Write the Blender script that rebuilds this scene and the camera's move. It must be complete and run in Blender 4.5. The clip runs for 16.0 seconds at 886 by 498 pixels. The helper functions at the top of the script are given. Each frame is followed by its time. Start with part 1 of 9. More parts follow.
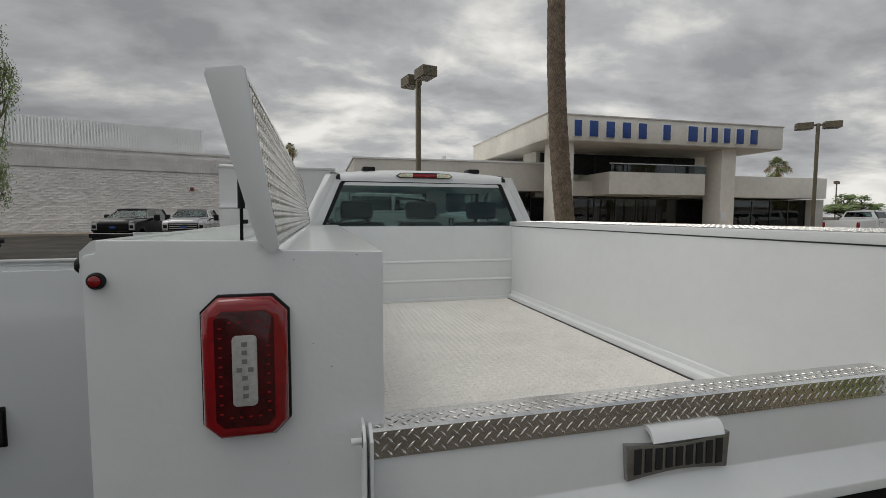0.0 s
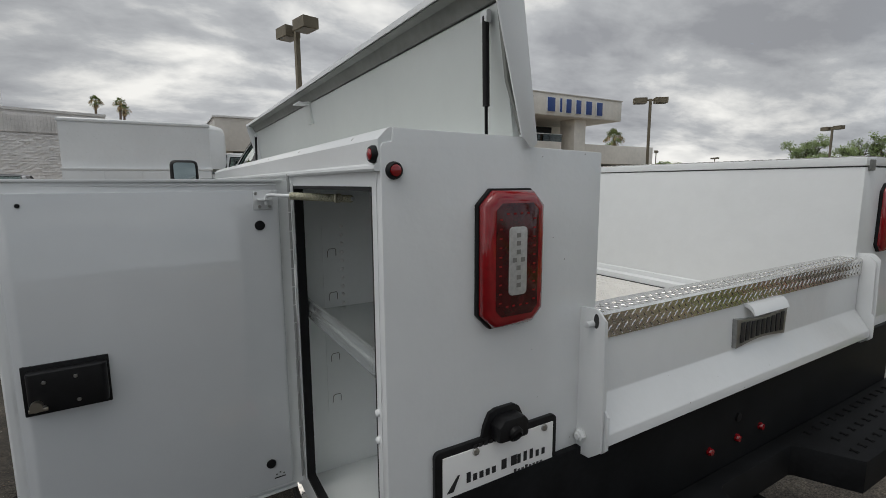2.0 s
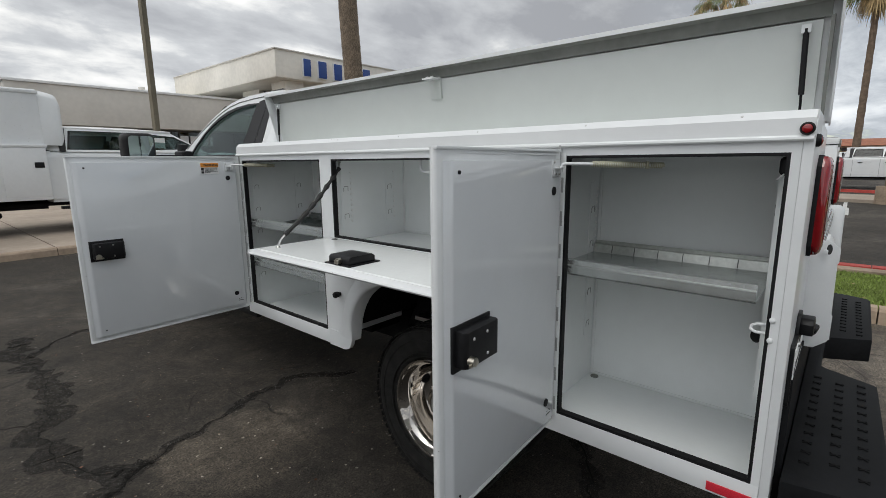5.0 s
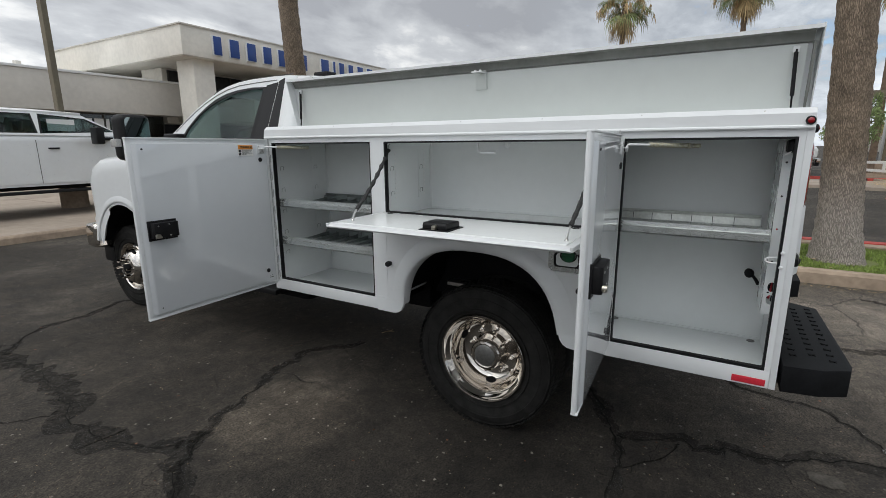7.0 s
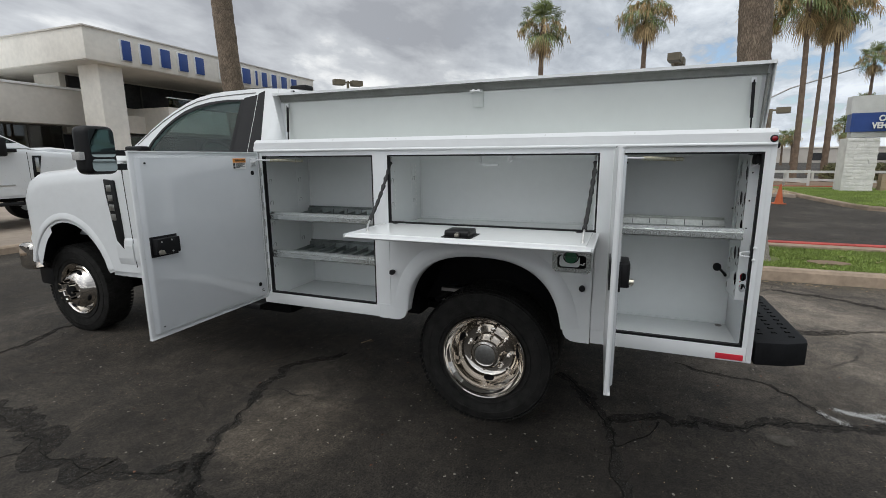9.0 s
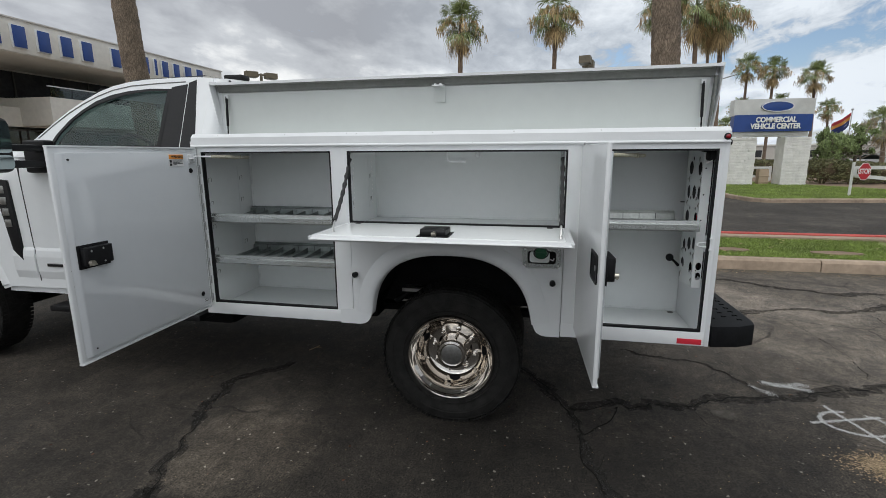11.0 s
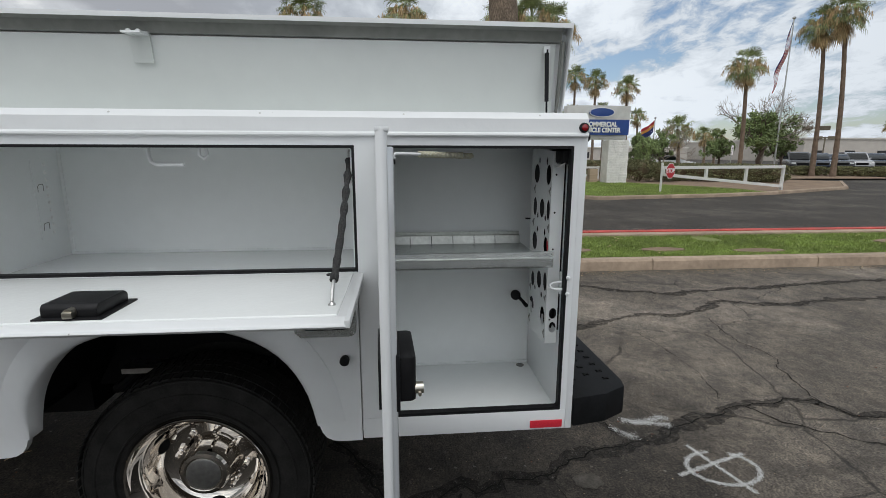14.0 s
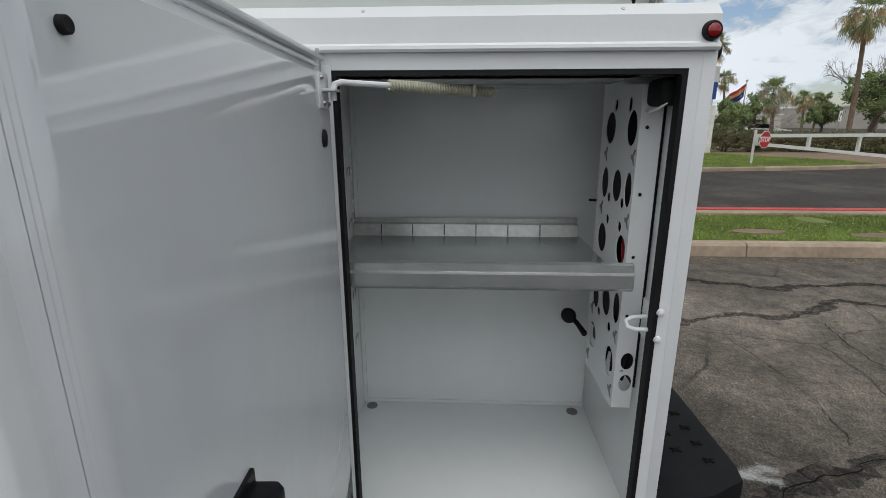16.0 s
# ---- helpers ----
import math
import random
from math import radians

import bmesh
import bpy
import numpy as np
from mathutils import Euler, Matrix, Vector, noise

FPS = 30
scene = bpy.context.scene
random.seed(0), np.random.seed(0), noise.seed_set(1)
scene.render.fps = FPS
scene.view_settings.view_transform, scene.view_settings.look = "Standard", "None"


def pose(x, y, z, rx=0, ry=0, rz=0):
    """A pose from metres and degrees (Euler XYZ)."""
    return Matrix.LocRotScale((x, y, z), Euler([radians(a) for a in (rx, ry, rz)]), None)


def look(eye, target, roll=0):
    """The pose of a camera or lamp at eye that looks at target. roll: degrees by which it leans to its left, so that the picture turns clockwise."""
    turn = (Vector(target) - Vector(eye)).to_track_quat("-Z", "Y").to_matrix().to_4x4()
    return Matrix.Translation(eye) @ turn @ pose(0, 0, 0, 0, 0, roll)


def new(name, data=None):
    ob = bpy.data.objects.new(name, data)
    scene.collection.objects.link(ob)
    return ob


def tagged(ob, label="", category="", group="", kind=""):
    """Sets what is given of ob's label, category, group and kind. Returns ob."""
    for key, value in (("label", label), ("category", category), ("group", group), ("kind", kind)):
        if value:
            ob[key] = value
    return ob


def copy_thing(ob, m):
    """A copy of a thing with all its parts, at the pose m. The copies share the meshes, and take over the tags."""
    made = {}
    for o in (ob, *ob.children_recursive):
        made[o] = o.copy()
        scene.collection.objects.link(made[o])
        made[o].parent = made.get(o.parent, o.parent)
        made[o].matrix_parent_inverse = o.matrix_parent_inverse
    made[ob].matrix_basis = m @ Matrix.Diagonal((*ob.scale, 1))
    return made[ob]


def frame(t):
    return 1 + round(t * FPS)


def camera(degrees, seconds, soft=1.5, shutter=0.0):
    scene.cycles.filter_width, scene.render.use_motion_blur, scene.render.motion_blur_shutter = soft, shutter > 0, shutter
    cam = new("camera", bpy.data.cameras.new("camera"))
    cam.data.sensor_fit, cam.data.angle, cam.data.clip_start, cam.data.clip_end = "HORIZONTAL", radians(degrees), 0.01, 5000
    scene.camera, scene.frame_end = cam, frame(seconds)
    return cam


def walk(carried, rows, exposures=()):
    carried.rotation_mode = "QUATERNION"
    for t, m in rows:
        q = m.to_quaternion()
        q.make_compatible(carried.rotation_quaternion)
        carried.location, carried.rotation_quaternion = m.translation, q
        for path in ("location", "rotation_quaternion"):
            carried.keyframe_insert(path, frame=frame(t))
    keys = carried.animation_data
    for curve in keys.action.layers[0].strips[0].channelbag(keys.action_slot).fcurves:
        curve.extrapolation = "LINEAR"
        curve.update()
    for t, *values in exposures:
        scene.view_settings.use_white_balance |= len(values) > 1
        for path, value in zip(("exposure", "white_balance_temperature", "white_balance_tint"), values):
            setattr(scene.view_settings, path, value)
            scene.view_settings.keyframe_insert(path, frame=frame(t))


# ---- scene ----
cam = camera(86.5, 16.0, soft=0.6)
PATH = [
    (0, (0.081, -0.036, 1.681), (0.58, 1.895, 1.54), 0.1),
    (0.5, (-0.104, -0.015, 1.641), (0.475, 1.894, 1.494), -0.0),
    (1, (-0.265, 0.06, 1.6), (0.442, 1.923, 1.426), -0.3),
    (1.5, (-0.47, 0.103, 1.568), (0.393, 1.893, 1.34), -0.3),
    (2, (-0.617, 0.175, 1.549), (0.391, 1.88, 1.27), -0.3),
    (2.5, (-0.677, 0.338, 1.531), (0.437, 1.972, 1.232), -0.4),
    (3, (-0.785, 0.429, 1.545), (0.414, 1.996, 1.211), -0.3),
    (3.5, (-0.987, 0.471, 1.536), (0.291, 1.97, 1.189), -0.2),
    (4, (-1.268, 0.521, 1.538), (0.083, 1.955, 1.196), -0.1),
    (4.5, (-1.481, 0.676, 1.533), (-0.051, 2.03, 1.187), -0.2),
    (6.8, (-2.265, 1.107, 1.524), (-0.602, 2.13, 1.094), -0.5),
    (7, (-2.32, 1.141, 1.515), (-0.632, 2.126, 1.091), -0.3),
    (7.5, (-2.497, 1.222, 1.534), (-0.76, 2.118, 1.108), -0.4),
    (8, (-2.616, 1.298, 1.543), (-0.838, 2.11, 1.12), -0.3),
    (8.2, (-2.623, 1.315, 1.531), (-0.834, 2.109, 1.122), -0.3),
    (10.3, (-2.635, 1.683, 1.525), (-0.744, 2.206, 1.135), -0.3),
    (10.5, (-2.647, 1.693, 1.531), (-0.748, 2.182, 1.138), -0.2),
    (11, (-2.623, 1.695, 1.525), (-0.702, 2.087, 1.13), -0.3),
    (11.5, (-2.518, 1.661, 1.523), (-0.578, 1.953, 1.137), -0.3),
    (12, (-2.315, 1.59, 1.543), (-0.365, 1.787, 1.148), -0.3),
    (12.5, (-2.153, 1.533, 1.527), (-0.195, 1.608, 1.128), -0.0),
    (13, (-2.015, 1.52, 1.519), (-0.056, 1.454, 1.119), 0.1),
    (13.5, (-1.854, 1.502, 1.534), (0.098, 1.339, 1.134), 0.1),
    (14, (-1.696, 1.44, 1.52), (0.256, 1.262, 1.123), 0.1),
    (14.5, (-1.514, 1.346, 1.515), (0.44, 1.215, 1.11), 0.3),
    (15, (-1.356, 1.311, 1.494), (0.598, 1.242, 1.076), 0.1),
    (15.5, (-1.206, 1.311, 1.485), (0.739, 1.321, 1.019), -0.1),
    (16, (-1.099, 1.268, 1.463), (0.831, 1.354, 0.944), -0.1),
]
EXPOSURES = [(0.0, -0.63, 6780, 10), (1.0, -0.60, 6720, 10), (2.0, -0.50, 6620, 10), (3.5, -0.27, 6620, 10), (7.0, -0.11, 6480, 10), (12.0, -0.14, 6430, 10), (14.0, -0.14, 6450, 10), (16.0, -0.20, 6480, 10)]
walk(cam, [(t, look(eye, target, roll)) for t, eye, target, roll in PATH], EXPOSURES)

# ---- world and sun: a bright overcast sky with blue gaps towards +x -y ----
world = bpy.data.worlds.new("sky")
scene.world = world
world.use_nodes = True
wn, wl = world.node_tree.nodes, world.node_tree.links
wn.clear()


def wnode(kind, **kw):
    n = wn.new(kind)
    for k, v in kw.items():
        n.inputs[k].default_value = v
    return n


def wmath(op, a, b=None, clamp=False):
    n = wn.new("ShaderNodeMath")
    n.operation, n.use_clamp = op, clamp
    for i, v in enumerate((a, b)):
        if v is None:
            continue
        if isinstance(v, (int, float)):
            n.inputs[i].default_value = v
        else:
            wl.new(v, n.inputs[i])
    return n.outputs[0]


SUN_ELEVATION, SUN_ROTATION = radians(68), radians(-92)
sky = wn.new("ShaderNodeTexSky")
sky.sky_type, sky.sun_disc = "NISHITA", False
sky.sun_elevation, sky.sun_rotation = SUN_ELEVATION, SUN_ROTATION
coord = wn.new("ShaderNodeTexCoord")
sep = wn.new("ShaderNodeSeparateXYZ")
wl.new(coord.outputs["Generated"], sep.inputs[0])
up = wmath("MAXIMUM", sep.outputs[2], 0.0)
den = wmath("ADD", up, 0.26)
comb = wn.new("ShaderNodeCombineXYZ")
wl.new(wmath("DIVIDE", sep.outputs[0], den), comb.inputs[0])
wl.new(wmath("DIVIDE", sep.outputs[1], den), comb.inputs[1])
stretch = wn.new("ShaderNodeMapping")
stretch.inputs["Scale"].default_value = (0.75, 1.0, 1.0)
stretch.inputs["Rotation"].default_value = (0, 0, radians(25))
wl.new(comb.outputs[0], stretch.inputs[0])
clouds = wnode("ShaderNodeTexNoise", Scale=1.25, Detail=9.0, Roughness=0.52, Distortion=0.35)
wl.new(stretch.outputs[0], clouds.inputs["Vector"])
billow = wnode("ShaderNodeTexNoise", Scale=4.0, Detail=7.0, Roughness=0.58, Distortion=0.2)
wl.new(stretch.outputs[0], billow.inputs["Vector"])
mixed = wmath("ADD", wmath("MULTIPLY", clouds.outputs[0], 0.7), wmath("MULTIPLY", billow.outputs[0], 0.3))
# the sky opens towards the south-east: more blue there, whiter clouds
east = wmath("ADD", wmath("MULTIPLY", sep.outputs[0], 0.64), wmath("MULTIPLY", sep.outputs[1], -0.77))
open_sky = wn.new("ShaderNodeMapRange")
open_sky.inputs["From Min"].default_value, open_sky.inputs["From Max"].default_value = 0.30, 0.98
wl.new(east, open_sky.inputs["Value"])
wisps = wnode("ShaderNodeTexNoise", Scale=8.5, Detail=8.0, Roughness=0.64, Distortion=0.5)
wl.new(stretch.outputs[0], wisps.inputs["Vector"])
ragged = wmath("ADD", mixed, wmath("MULTIPLY", wmath("SUBTRACT", wisps.outputs[0], 0.5), 0.34))
# grey layer brightness
grey = wn.new("ShaderNodeValToRGB")
grey.color_ramp.elements[0].position, grey.color_ramp.elements[0].color = 0.40, (0.33, 0.346, 0.376, 1)
grey.color_ramp.elements[1].position, grey.color_ramp.elements[1].color = 0.61, (0.98, 0.985, 0.965, 1)
e = grey.color_ramp.elements.new(0.50)
e.color = (0.50, 0.522, 0.548, 1)
wl.new(mixed, grey.inputs[0])
white = wn.new("ShaderNodeValToRGB")
white.color_ramp.elements[0].position, white.color_ramp.elements[0].color = 0.40, (0.55, 0.625, 0.715, 1)
white.color_ramp.elements[1].position, white.color_ramp.elements[1].color = 0.57, (1.06, 1.14, 1.22, 1)
wl.new(ragged, white.inputs[0])
layer = wn.new("ShaderNodeMix")
layer.data_type = "RGBA"
wl.new(open_sky.outputs[0], layer.inputs["Factor"])
wl.new(grey.outputs[0], layer.inputs[6])
wl.new(white.outputs[0], layer.inputs[7])
# coverage: full in the grey part, broken in the open part
thin = wmath("SUBTRACT", ragged, wmath("MULTIPLY", open_sky.outputs[0], 0.222))
cover = wn.new("ShaderNodeMapRange")
cover.inputs["From Min"].default_value, cover.inputs["From Max"].default_value = 0.235, 0.305
wl.new(thin, cover.inputs["Value"])
sky_gain = wn.new("ShaderNodeMix")
sky_gain.data_type, sky_gain.blend_type = "RGBA", "MULTIPLY"
sky_gain.inputs["Factor"].default_value = 1.0
sky_gain.inputs[7].default_value = (0.15, 0.15, 0.15, 1)
wl.new(sky.outputs[0], sky_gain.inputs[6])
final = wn.new("ShaderNodeMix")
final.data_type = "RGBA"
wl.new(cover.outputs[0], final.inputs["Factor"])
wl.new(sky_gain.outputs[2], final.inputs[6])
wl.new(layer.outputs[2], final.inputs[7])
# towards the veiled sun (-x, high) the cloud layer is brighter
sun_way = Vector((-math.cos(radians(50)), -0.03, math.sin(radians(50)))).normalized()
dot = wmath("ADD", wmath("ADD", wmath("MULTIPLY", sep.outputs[0], sun_way.x), wmath("MULTIPLY", sep.outputs[1], sun_way.y)), wmath("MULTIPLY", sep.outputs[2], sun_way.z))
glow = wmath("POWER", wmath("MAXIMUM", dot, 0.0), 4.0)
# a heavier bank of cloud low in the north-west
bank = wmath("ADD", wmath("ADD", wmath("MULTIPLY", sep.outputs[0], -0.47), wmath("MULTIPLY", sep.outputs[1], 0.83)), wmath("MULTIPLY", sep.outputs[2], 0.30))
bank = wmath("POWER", wmath("MAXIMUM", bank, 0.0), 5.0)
strength = wmath("ADD", wmath("ADD", wmath("MULTIPLY", glow, 1.95), 1.06), wmath("MULTIPLY", sep.outputs[1], 0.42))
strength = wmath("SUBTRACT", strength, wmath("MULTIPLY", bank, 0.36))
bg = wn.new("ShaderNodeBackground")
wl.new(final.outputs[2], bg.inputs["Color"])
wl.new(strength, bg.inputs["Strength"])
out = wn.new("ShaderNodeOutputWorld")
wl.new(bg.outputs[0], out.inputs[0])

sun = new("sun", bpy.data.lights.new("sun", "SUN"))
sun.data.energy, sun.data.angle, sun.data.color = 0.66, radians(28), (1.0, 0.97, 0.915)
sun.matrix_world = look((-40 * math.cos(SUN_ELEVATION), -1.2, 40 * math.sin(SUN_ELEVATION)), (0, 0, 0))

# ---- materials ----
def material(name, base, rough=0.5, metal=0.0, vary=0.0, vscale=6.0, bump=0.0, bscale=80.0, coat=0.0, second=None, spec=0.5, rvary=0.0, island=0.0, detail=4.0):
    """A principled surface with colour variation at two scales and fine relief, sized in metres."""
    m = bpy.data.materials.new(name)
    m.use_nodes = True
    nt = m.node_tree
    n, l = nt.nodes, nt.links
    p = n["Principled BSDF"]
    p.inputs["Roughness"].default_value = rough
    p.inputs["Metallic"].default_value = metal
    p.inputs["Coat Weight"].default_value = coat
    p.inputs["Coat Roughness"].default_value = 0.03
    p.inputs["Specular IOR Level"].default_value = spec
    p.inputs["Base Color"].default_value = (*base, 1)
    if vary or bump or second or rvary:
        tc = n.new("ShaderNodeTexCoord")
    if vary or second or rvary:
        big = n.new("ShaderNodeTexNoise")
        big.inputs["Scale"].default_value, big.inputs["Detail"].default_value = vscale, detail
        l.new(tc.outputs["Object"], big.inputs["Vector"])
        fine = n.new("ShaderNodeTexNoise")
        fine.inputs["Scale"].default_value, fine.inputs["Detail"].default_value = vscale * 9, 3
        l.new(tc.outputs["Object"], fine.inputs["Vector"])
        both = n.new("ShaderNodeMath")
        both.operation = "MULTIPLY_ADD"
        l.new(big.outputs[0], both.inputs[0])
        both.inputs[1].default_value = 0.65
        part_fine = n.new("ShaderNodeMath")
        part_fine.operation = "MULTIPLY"
        l.new(fine.outputs[0], part_fine.inputs[0])
        part_fine.inputs[1].default_value = 0.35
        l.new(part_fine.outputs[0], both.inputs[2])
        ramp = n.new("ShaderNodeValToRGB")
        dark = second or tuple(c * (1 - vary) for c in base)
        light = base if second else tuple(min(1, c * (1 + vary)) for c in base)
        ramp.color_ramp.elements[0].position, ramp.color_ramp.elements[0].color = 0.36, (*dark, 1)
        ramp.color_ramp.elements[1].position, ramp.color_ramp.elements[1].color = 0.64, (*light, 1)
        l.new(both.outputs[0], ramp.inputs[0])
        col = ramp.outputs[0]
        if island:
            geo = n.new("ShaderNodeNewGeometry")
            hsv = n.new("ShaderNodeHueSaturation")
            mr = n.new("ShaderNodeMapRange")
            mr.inputs["To Min"].default_value, mr.inputs["To Max"].default_value = 1 - island, 1 + island
            l.new(geo.outputs["Random Per Island"], mr.inputs["Value"])
            l.new(mr.outputs[0], hsv.inputs["Value"])
            l.new(col, hsv.inputs["Color"])
            col = hsv.outputs[0]
        l.new(col, p.inputs["Base Color"])
        if rvary:
            rr = n.new("ShaderNodeMapRange")
            rr.inputs["To Min"].default_value, rr.inputs["To Max"].default_value = max(0.02, rough - rvary), min(1, rough + rvary)
            l.new(both.outputs[0], rr.inputs["Value"])
            l.new(rr.outputs[0], p.inputs["Roughness"])
    if bump:
        bn = n.new("ShaderNodeTexNoise")
        bn.inputs["Scale"].default_value, bn.inputs["Detail"].default_value = bscale, 5
        l.new(tc.outputs["Object"], bn.inputs["Vector"])
        b = n.new("ShaderNodeBump")
        b.inputs["Strength"].default_value = bump
        b.inputs["Distance"].default_value = 0.6 / bscale
        l.new(bn.outputs[0], b.inputs["Height"])
        l.new(b.outputs[0], p.inputs["Normal"])
    return m


WHITE = material("white_truck_paint", (0.782, 0.80, 0.806), 0.28, vary=0.025, vscale=1.7, bump=0.05, bscale=7, coat=0.35)


def specks(m, scale, amount):
    """Sparse dirt specks of uneven size over a paint."""
    n, l = m.node_tree.nodes, m.node_tree.links
    p = n["Principled BSDF"]
    was = p.inputs["Base Color"].links[0].from_socket
    tc = n.new("ShaderNodeTexCoord")
    v = n.new("ShaderNodeTexVoronoi")
    v.inputs["Scale"].default_value = scale
    l.new(tc.outputs["Object"], v.inputs["Vector"])
    sp = n.new("ShaderNodeSeparateColor")
    l.new(v.outputs["Color"], sp.inputs[0])
    rare = n.new("ShaderNodeMapRange")
    rare.inputs["From Min"].default_value, rare.inputs["From Max"].default_value = 1 - amount, 1.0
    rare.inputs["To Max"].default_value = 0.11
    l.new(sp.outputs[0], rare.inputs["Value"])
    near = n.new("ShaderNodeMath")
    near.operation = "LESS_THAN"
    l.new(v.outputs["Distance"], near.inputs[0])
    l.new(rare.outputs[0], near.inputs[1])
    mx = n.new("ShaderNodeMix")
    mx.data_type = "RGBA"
    l.new(near.outputs[0], mx.inputs["Factor"])
    l.new(was, mx.inputs[6])
    mx.inputs[7].default_value = (0.22, 0.20, 0.18, 1)
    l.new(mx.outputs[2], p.inputs["Base Color"])


specks(WHITE, 60, 0.05)
WHITE_IN = material("white_interior_paint", (0.87, 0.895, 0.89), 0.24, vary=0.02, vscale=2.2, bump=0.05, bscale=60, coat=0.3)
GLOSS = material("glossy_white_enamel", (0.72, 0.745, 0.765), 0.16, vary=0.02, vscale=1.5, bump=0.025, bscale=7, coat=1.0)
GLOSS.node_tree.nodes["Principled BSDF"].inputs["Coat IOR"].default_value = 1.75
# a darker copy of the white, for the lid's inner face
LID_WHITE = material("darker_lid_white", (0.66, 0.69, 0.67), 0.3, vary=0.025, vscale=1.8, bump=0.04, bscale=30, coat=0.3)
BED = material("dusty_bed_paint", (0.77, 0.745, 0.705), 0.42, vary=0.07, vscale=3.5, bump=0.05, bscale=40)
SEAM = material("panel_gap", (0.05, 0.05, 0.05), 0.9)
GREYEDGE = material("grey_edge_and_shade", (0.21, 0.215, 0.20), 0.55, vary=0.15, vscale=5)
# dark teal stands in for the dim ground the mirrors reflect
MIRROR = material("mirror_dark_reflection", (0.30, 0.355, 0.36), 0.03, 1.0)
GALV = material("galvanised_steel", (0.60, 0.63, 0.62), 0.25, 0.74, vary=0.06, vscale=26, bump=0.02, bscale=40, rvary=0.05)
STEEL = material("bare_steel", (0.55, 0.55, 0.54), 0.3, 1.0, vary=0.15, vscale=30)
ALU = material("tread_aluminium", (0.70, 0.69, 0.67), 0.22, 1.0, vary=0.12, vscale=20, bump=0.03, bscale=90, rvary=0.08)
CHROME = material("chrome", (0.66, 0.625, 0.58), 0.05, 1.0)
GALV_MID = material("weathered_galvanised_steel", (0.52, 0.535, 0.50), 0.32, 0.65, vary=0.18, vscale=9, rvary=0.08)
HINGE = material("hinge_metal", (0.42, 0.43, 0.425), 0.45, 0.3, vary=0.1, vscale=20)
GALV_DULL = material("dull_galvanised_steel", (0.26, 0.285, 0.28), 0.42, 0.8, vary=0.3, vscale=14, bump=0.05, bscale=40, rvary=0.12)
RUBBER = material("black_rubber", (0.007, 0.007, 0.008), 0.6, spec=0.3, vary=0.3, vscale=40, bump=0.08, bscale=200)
TYRE = material("tyre_rubber", (0.019, 0.0185, 0.0175), 0.8, spec=0.16, vary=0.35, vscale=18, bump=0.25, bscale=120)
PLASTIC = material("black_plastic", (0.009, 0.009, 0.010), 0.42, spec=0.28, vary=0.2, vscale=60, bump=0.12, bscale=400)
BLACKPAINT = material("black_powder_coat", (0.009, 0.0095, 0.0105), 0.62, vary=0.35, vscale=9, bump=0.12, bscale=300, rvary=0.1, spec=0.13)
FRAME = material("chassis_black", (0.006, 0.006, 0.0065), 0.75, spec=0.15, vary=0.4, vscale=7)
RED_DARK = material("smoked_red_lens", (0.058, 0.0024, 0.004), 0.12, vary=0.35, vscale=55, coat=0.25)
RED_LENS = material("red_lens", (0.27, 0.005, 0.009), 0.06, vary=0.15, vscale=50, coat=0.8)
RED_LED = material("red_led", (0.26, 0.012, 0.014), 0.2)
CLEAR_GREY = material("led_under_clear_lens", (0.22, 0.215, 0.205), 0.2, coat=0.5)
CLEAR_LENS = material("clear_lens", (0.47, 0.465, 0.45), 0.15, vary=0.12, vscale=120, coat=0.5)
AMBER = material("pale_cargo_lens", (0.88, 0.78, 0.58), 0.12, 0.35, vary=0.3, vscale=60, coat=0.6)
REFLECT = material("red_reflective_tape", (0.62, 0.03, 0.05), 0.3, vary=0.12, vscale=300)
SPRING = material("yellowed_spring_steel", (0.55, 0.53, 0.40), 0.45, 0.2, vary=0.2, vscale=60)
GREEN_CAP = material("green_fuel_cap", (0.010, 0.115, 0.045), 0.4)
ORANGE = material("orange_label", (0.85, 0.33, 0.05), 0.5)
PAPER = material("white_label", (0.86, 0.86, 0.85), 0.55)
INK = material("black_print", (0.02, 0.02, 0.022), 0.5)
BRASS = material("worn_latch_metal", (0.55, 0.52, 0.45), 0.3, 1.0)
SEAT = material("grey_seat_cloth", (0.09, 0.092, 0.10), 0.9, vary=0.2, vscale=80, bump=0.3, bscale=300)
BADGE = material("brushed_badge", (0.36, 0.36, 0.35), 0.35, 0.9, vary=0.15, vscale=60)
WEB = material("braided_web", (0.03, 0.03, 0.03), 0.8, vary=0.9, vscale=260)


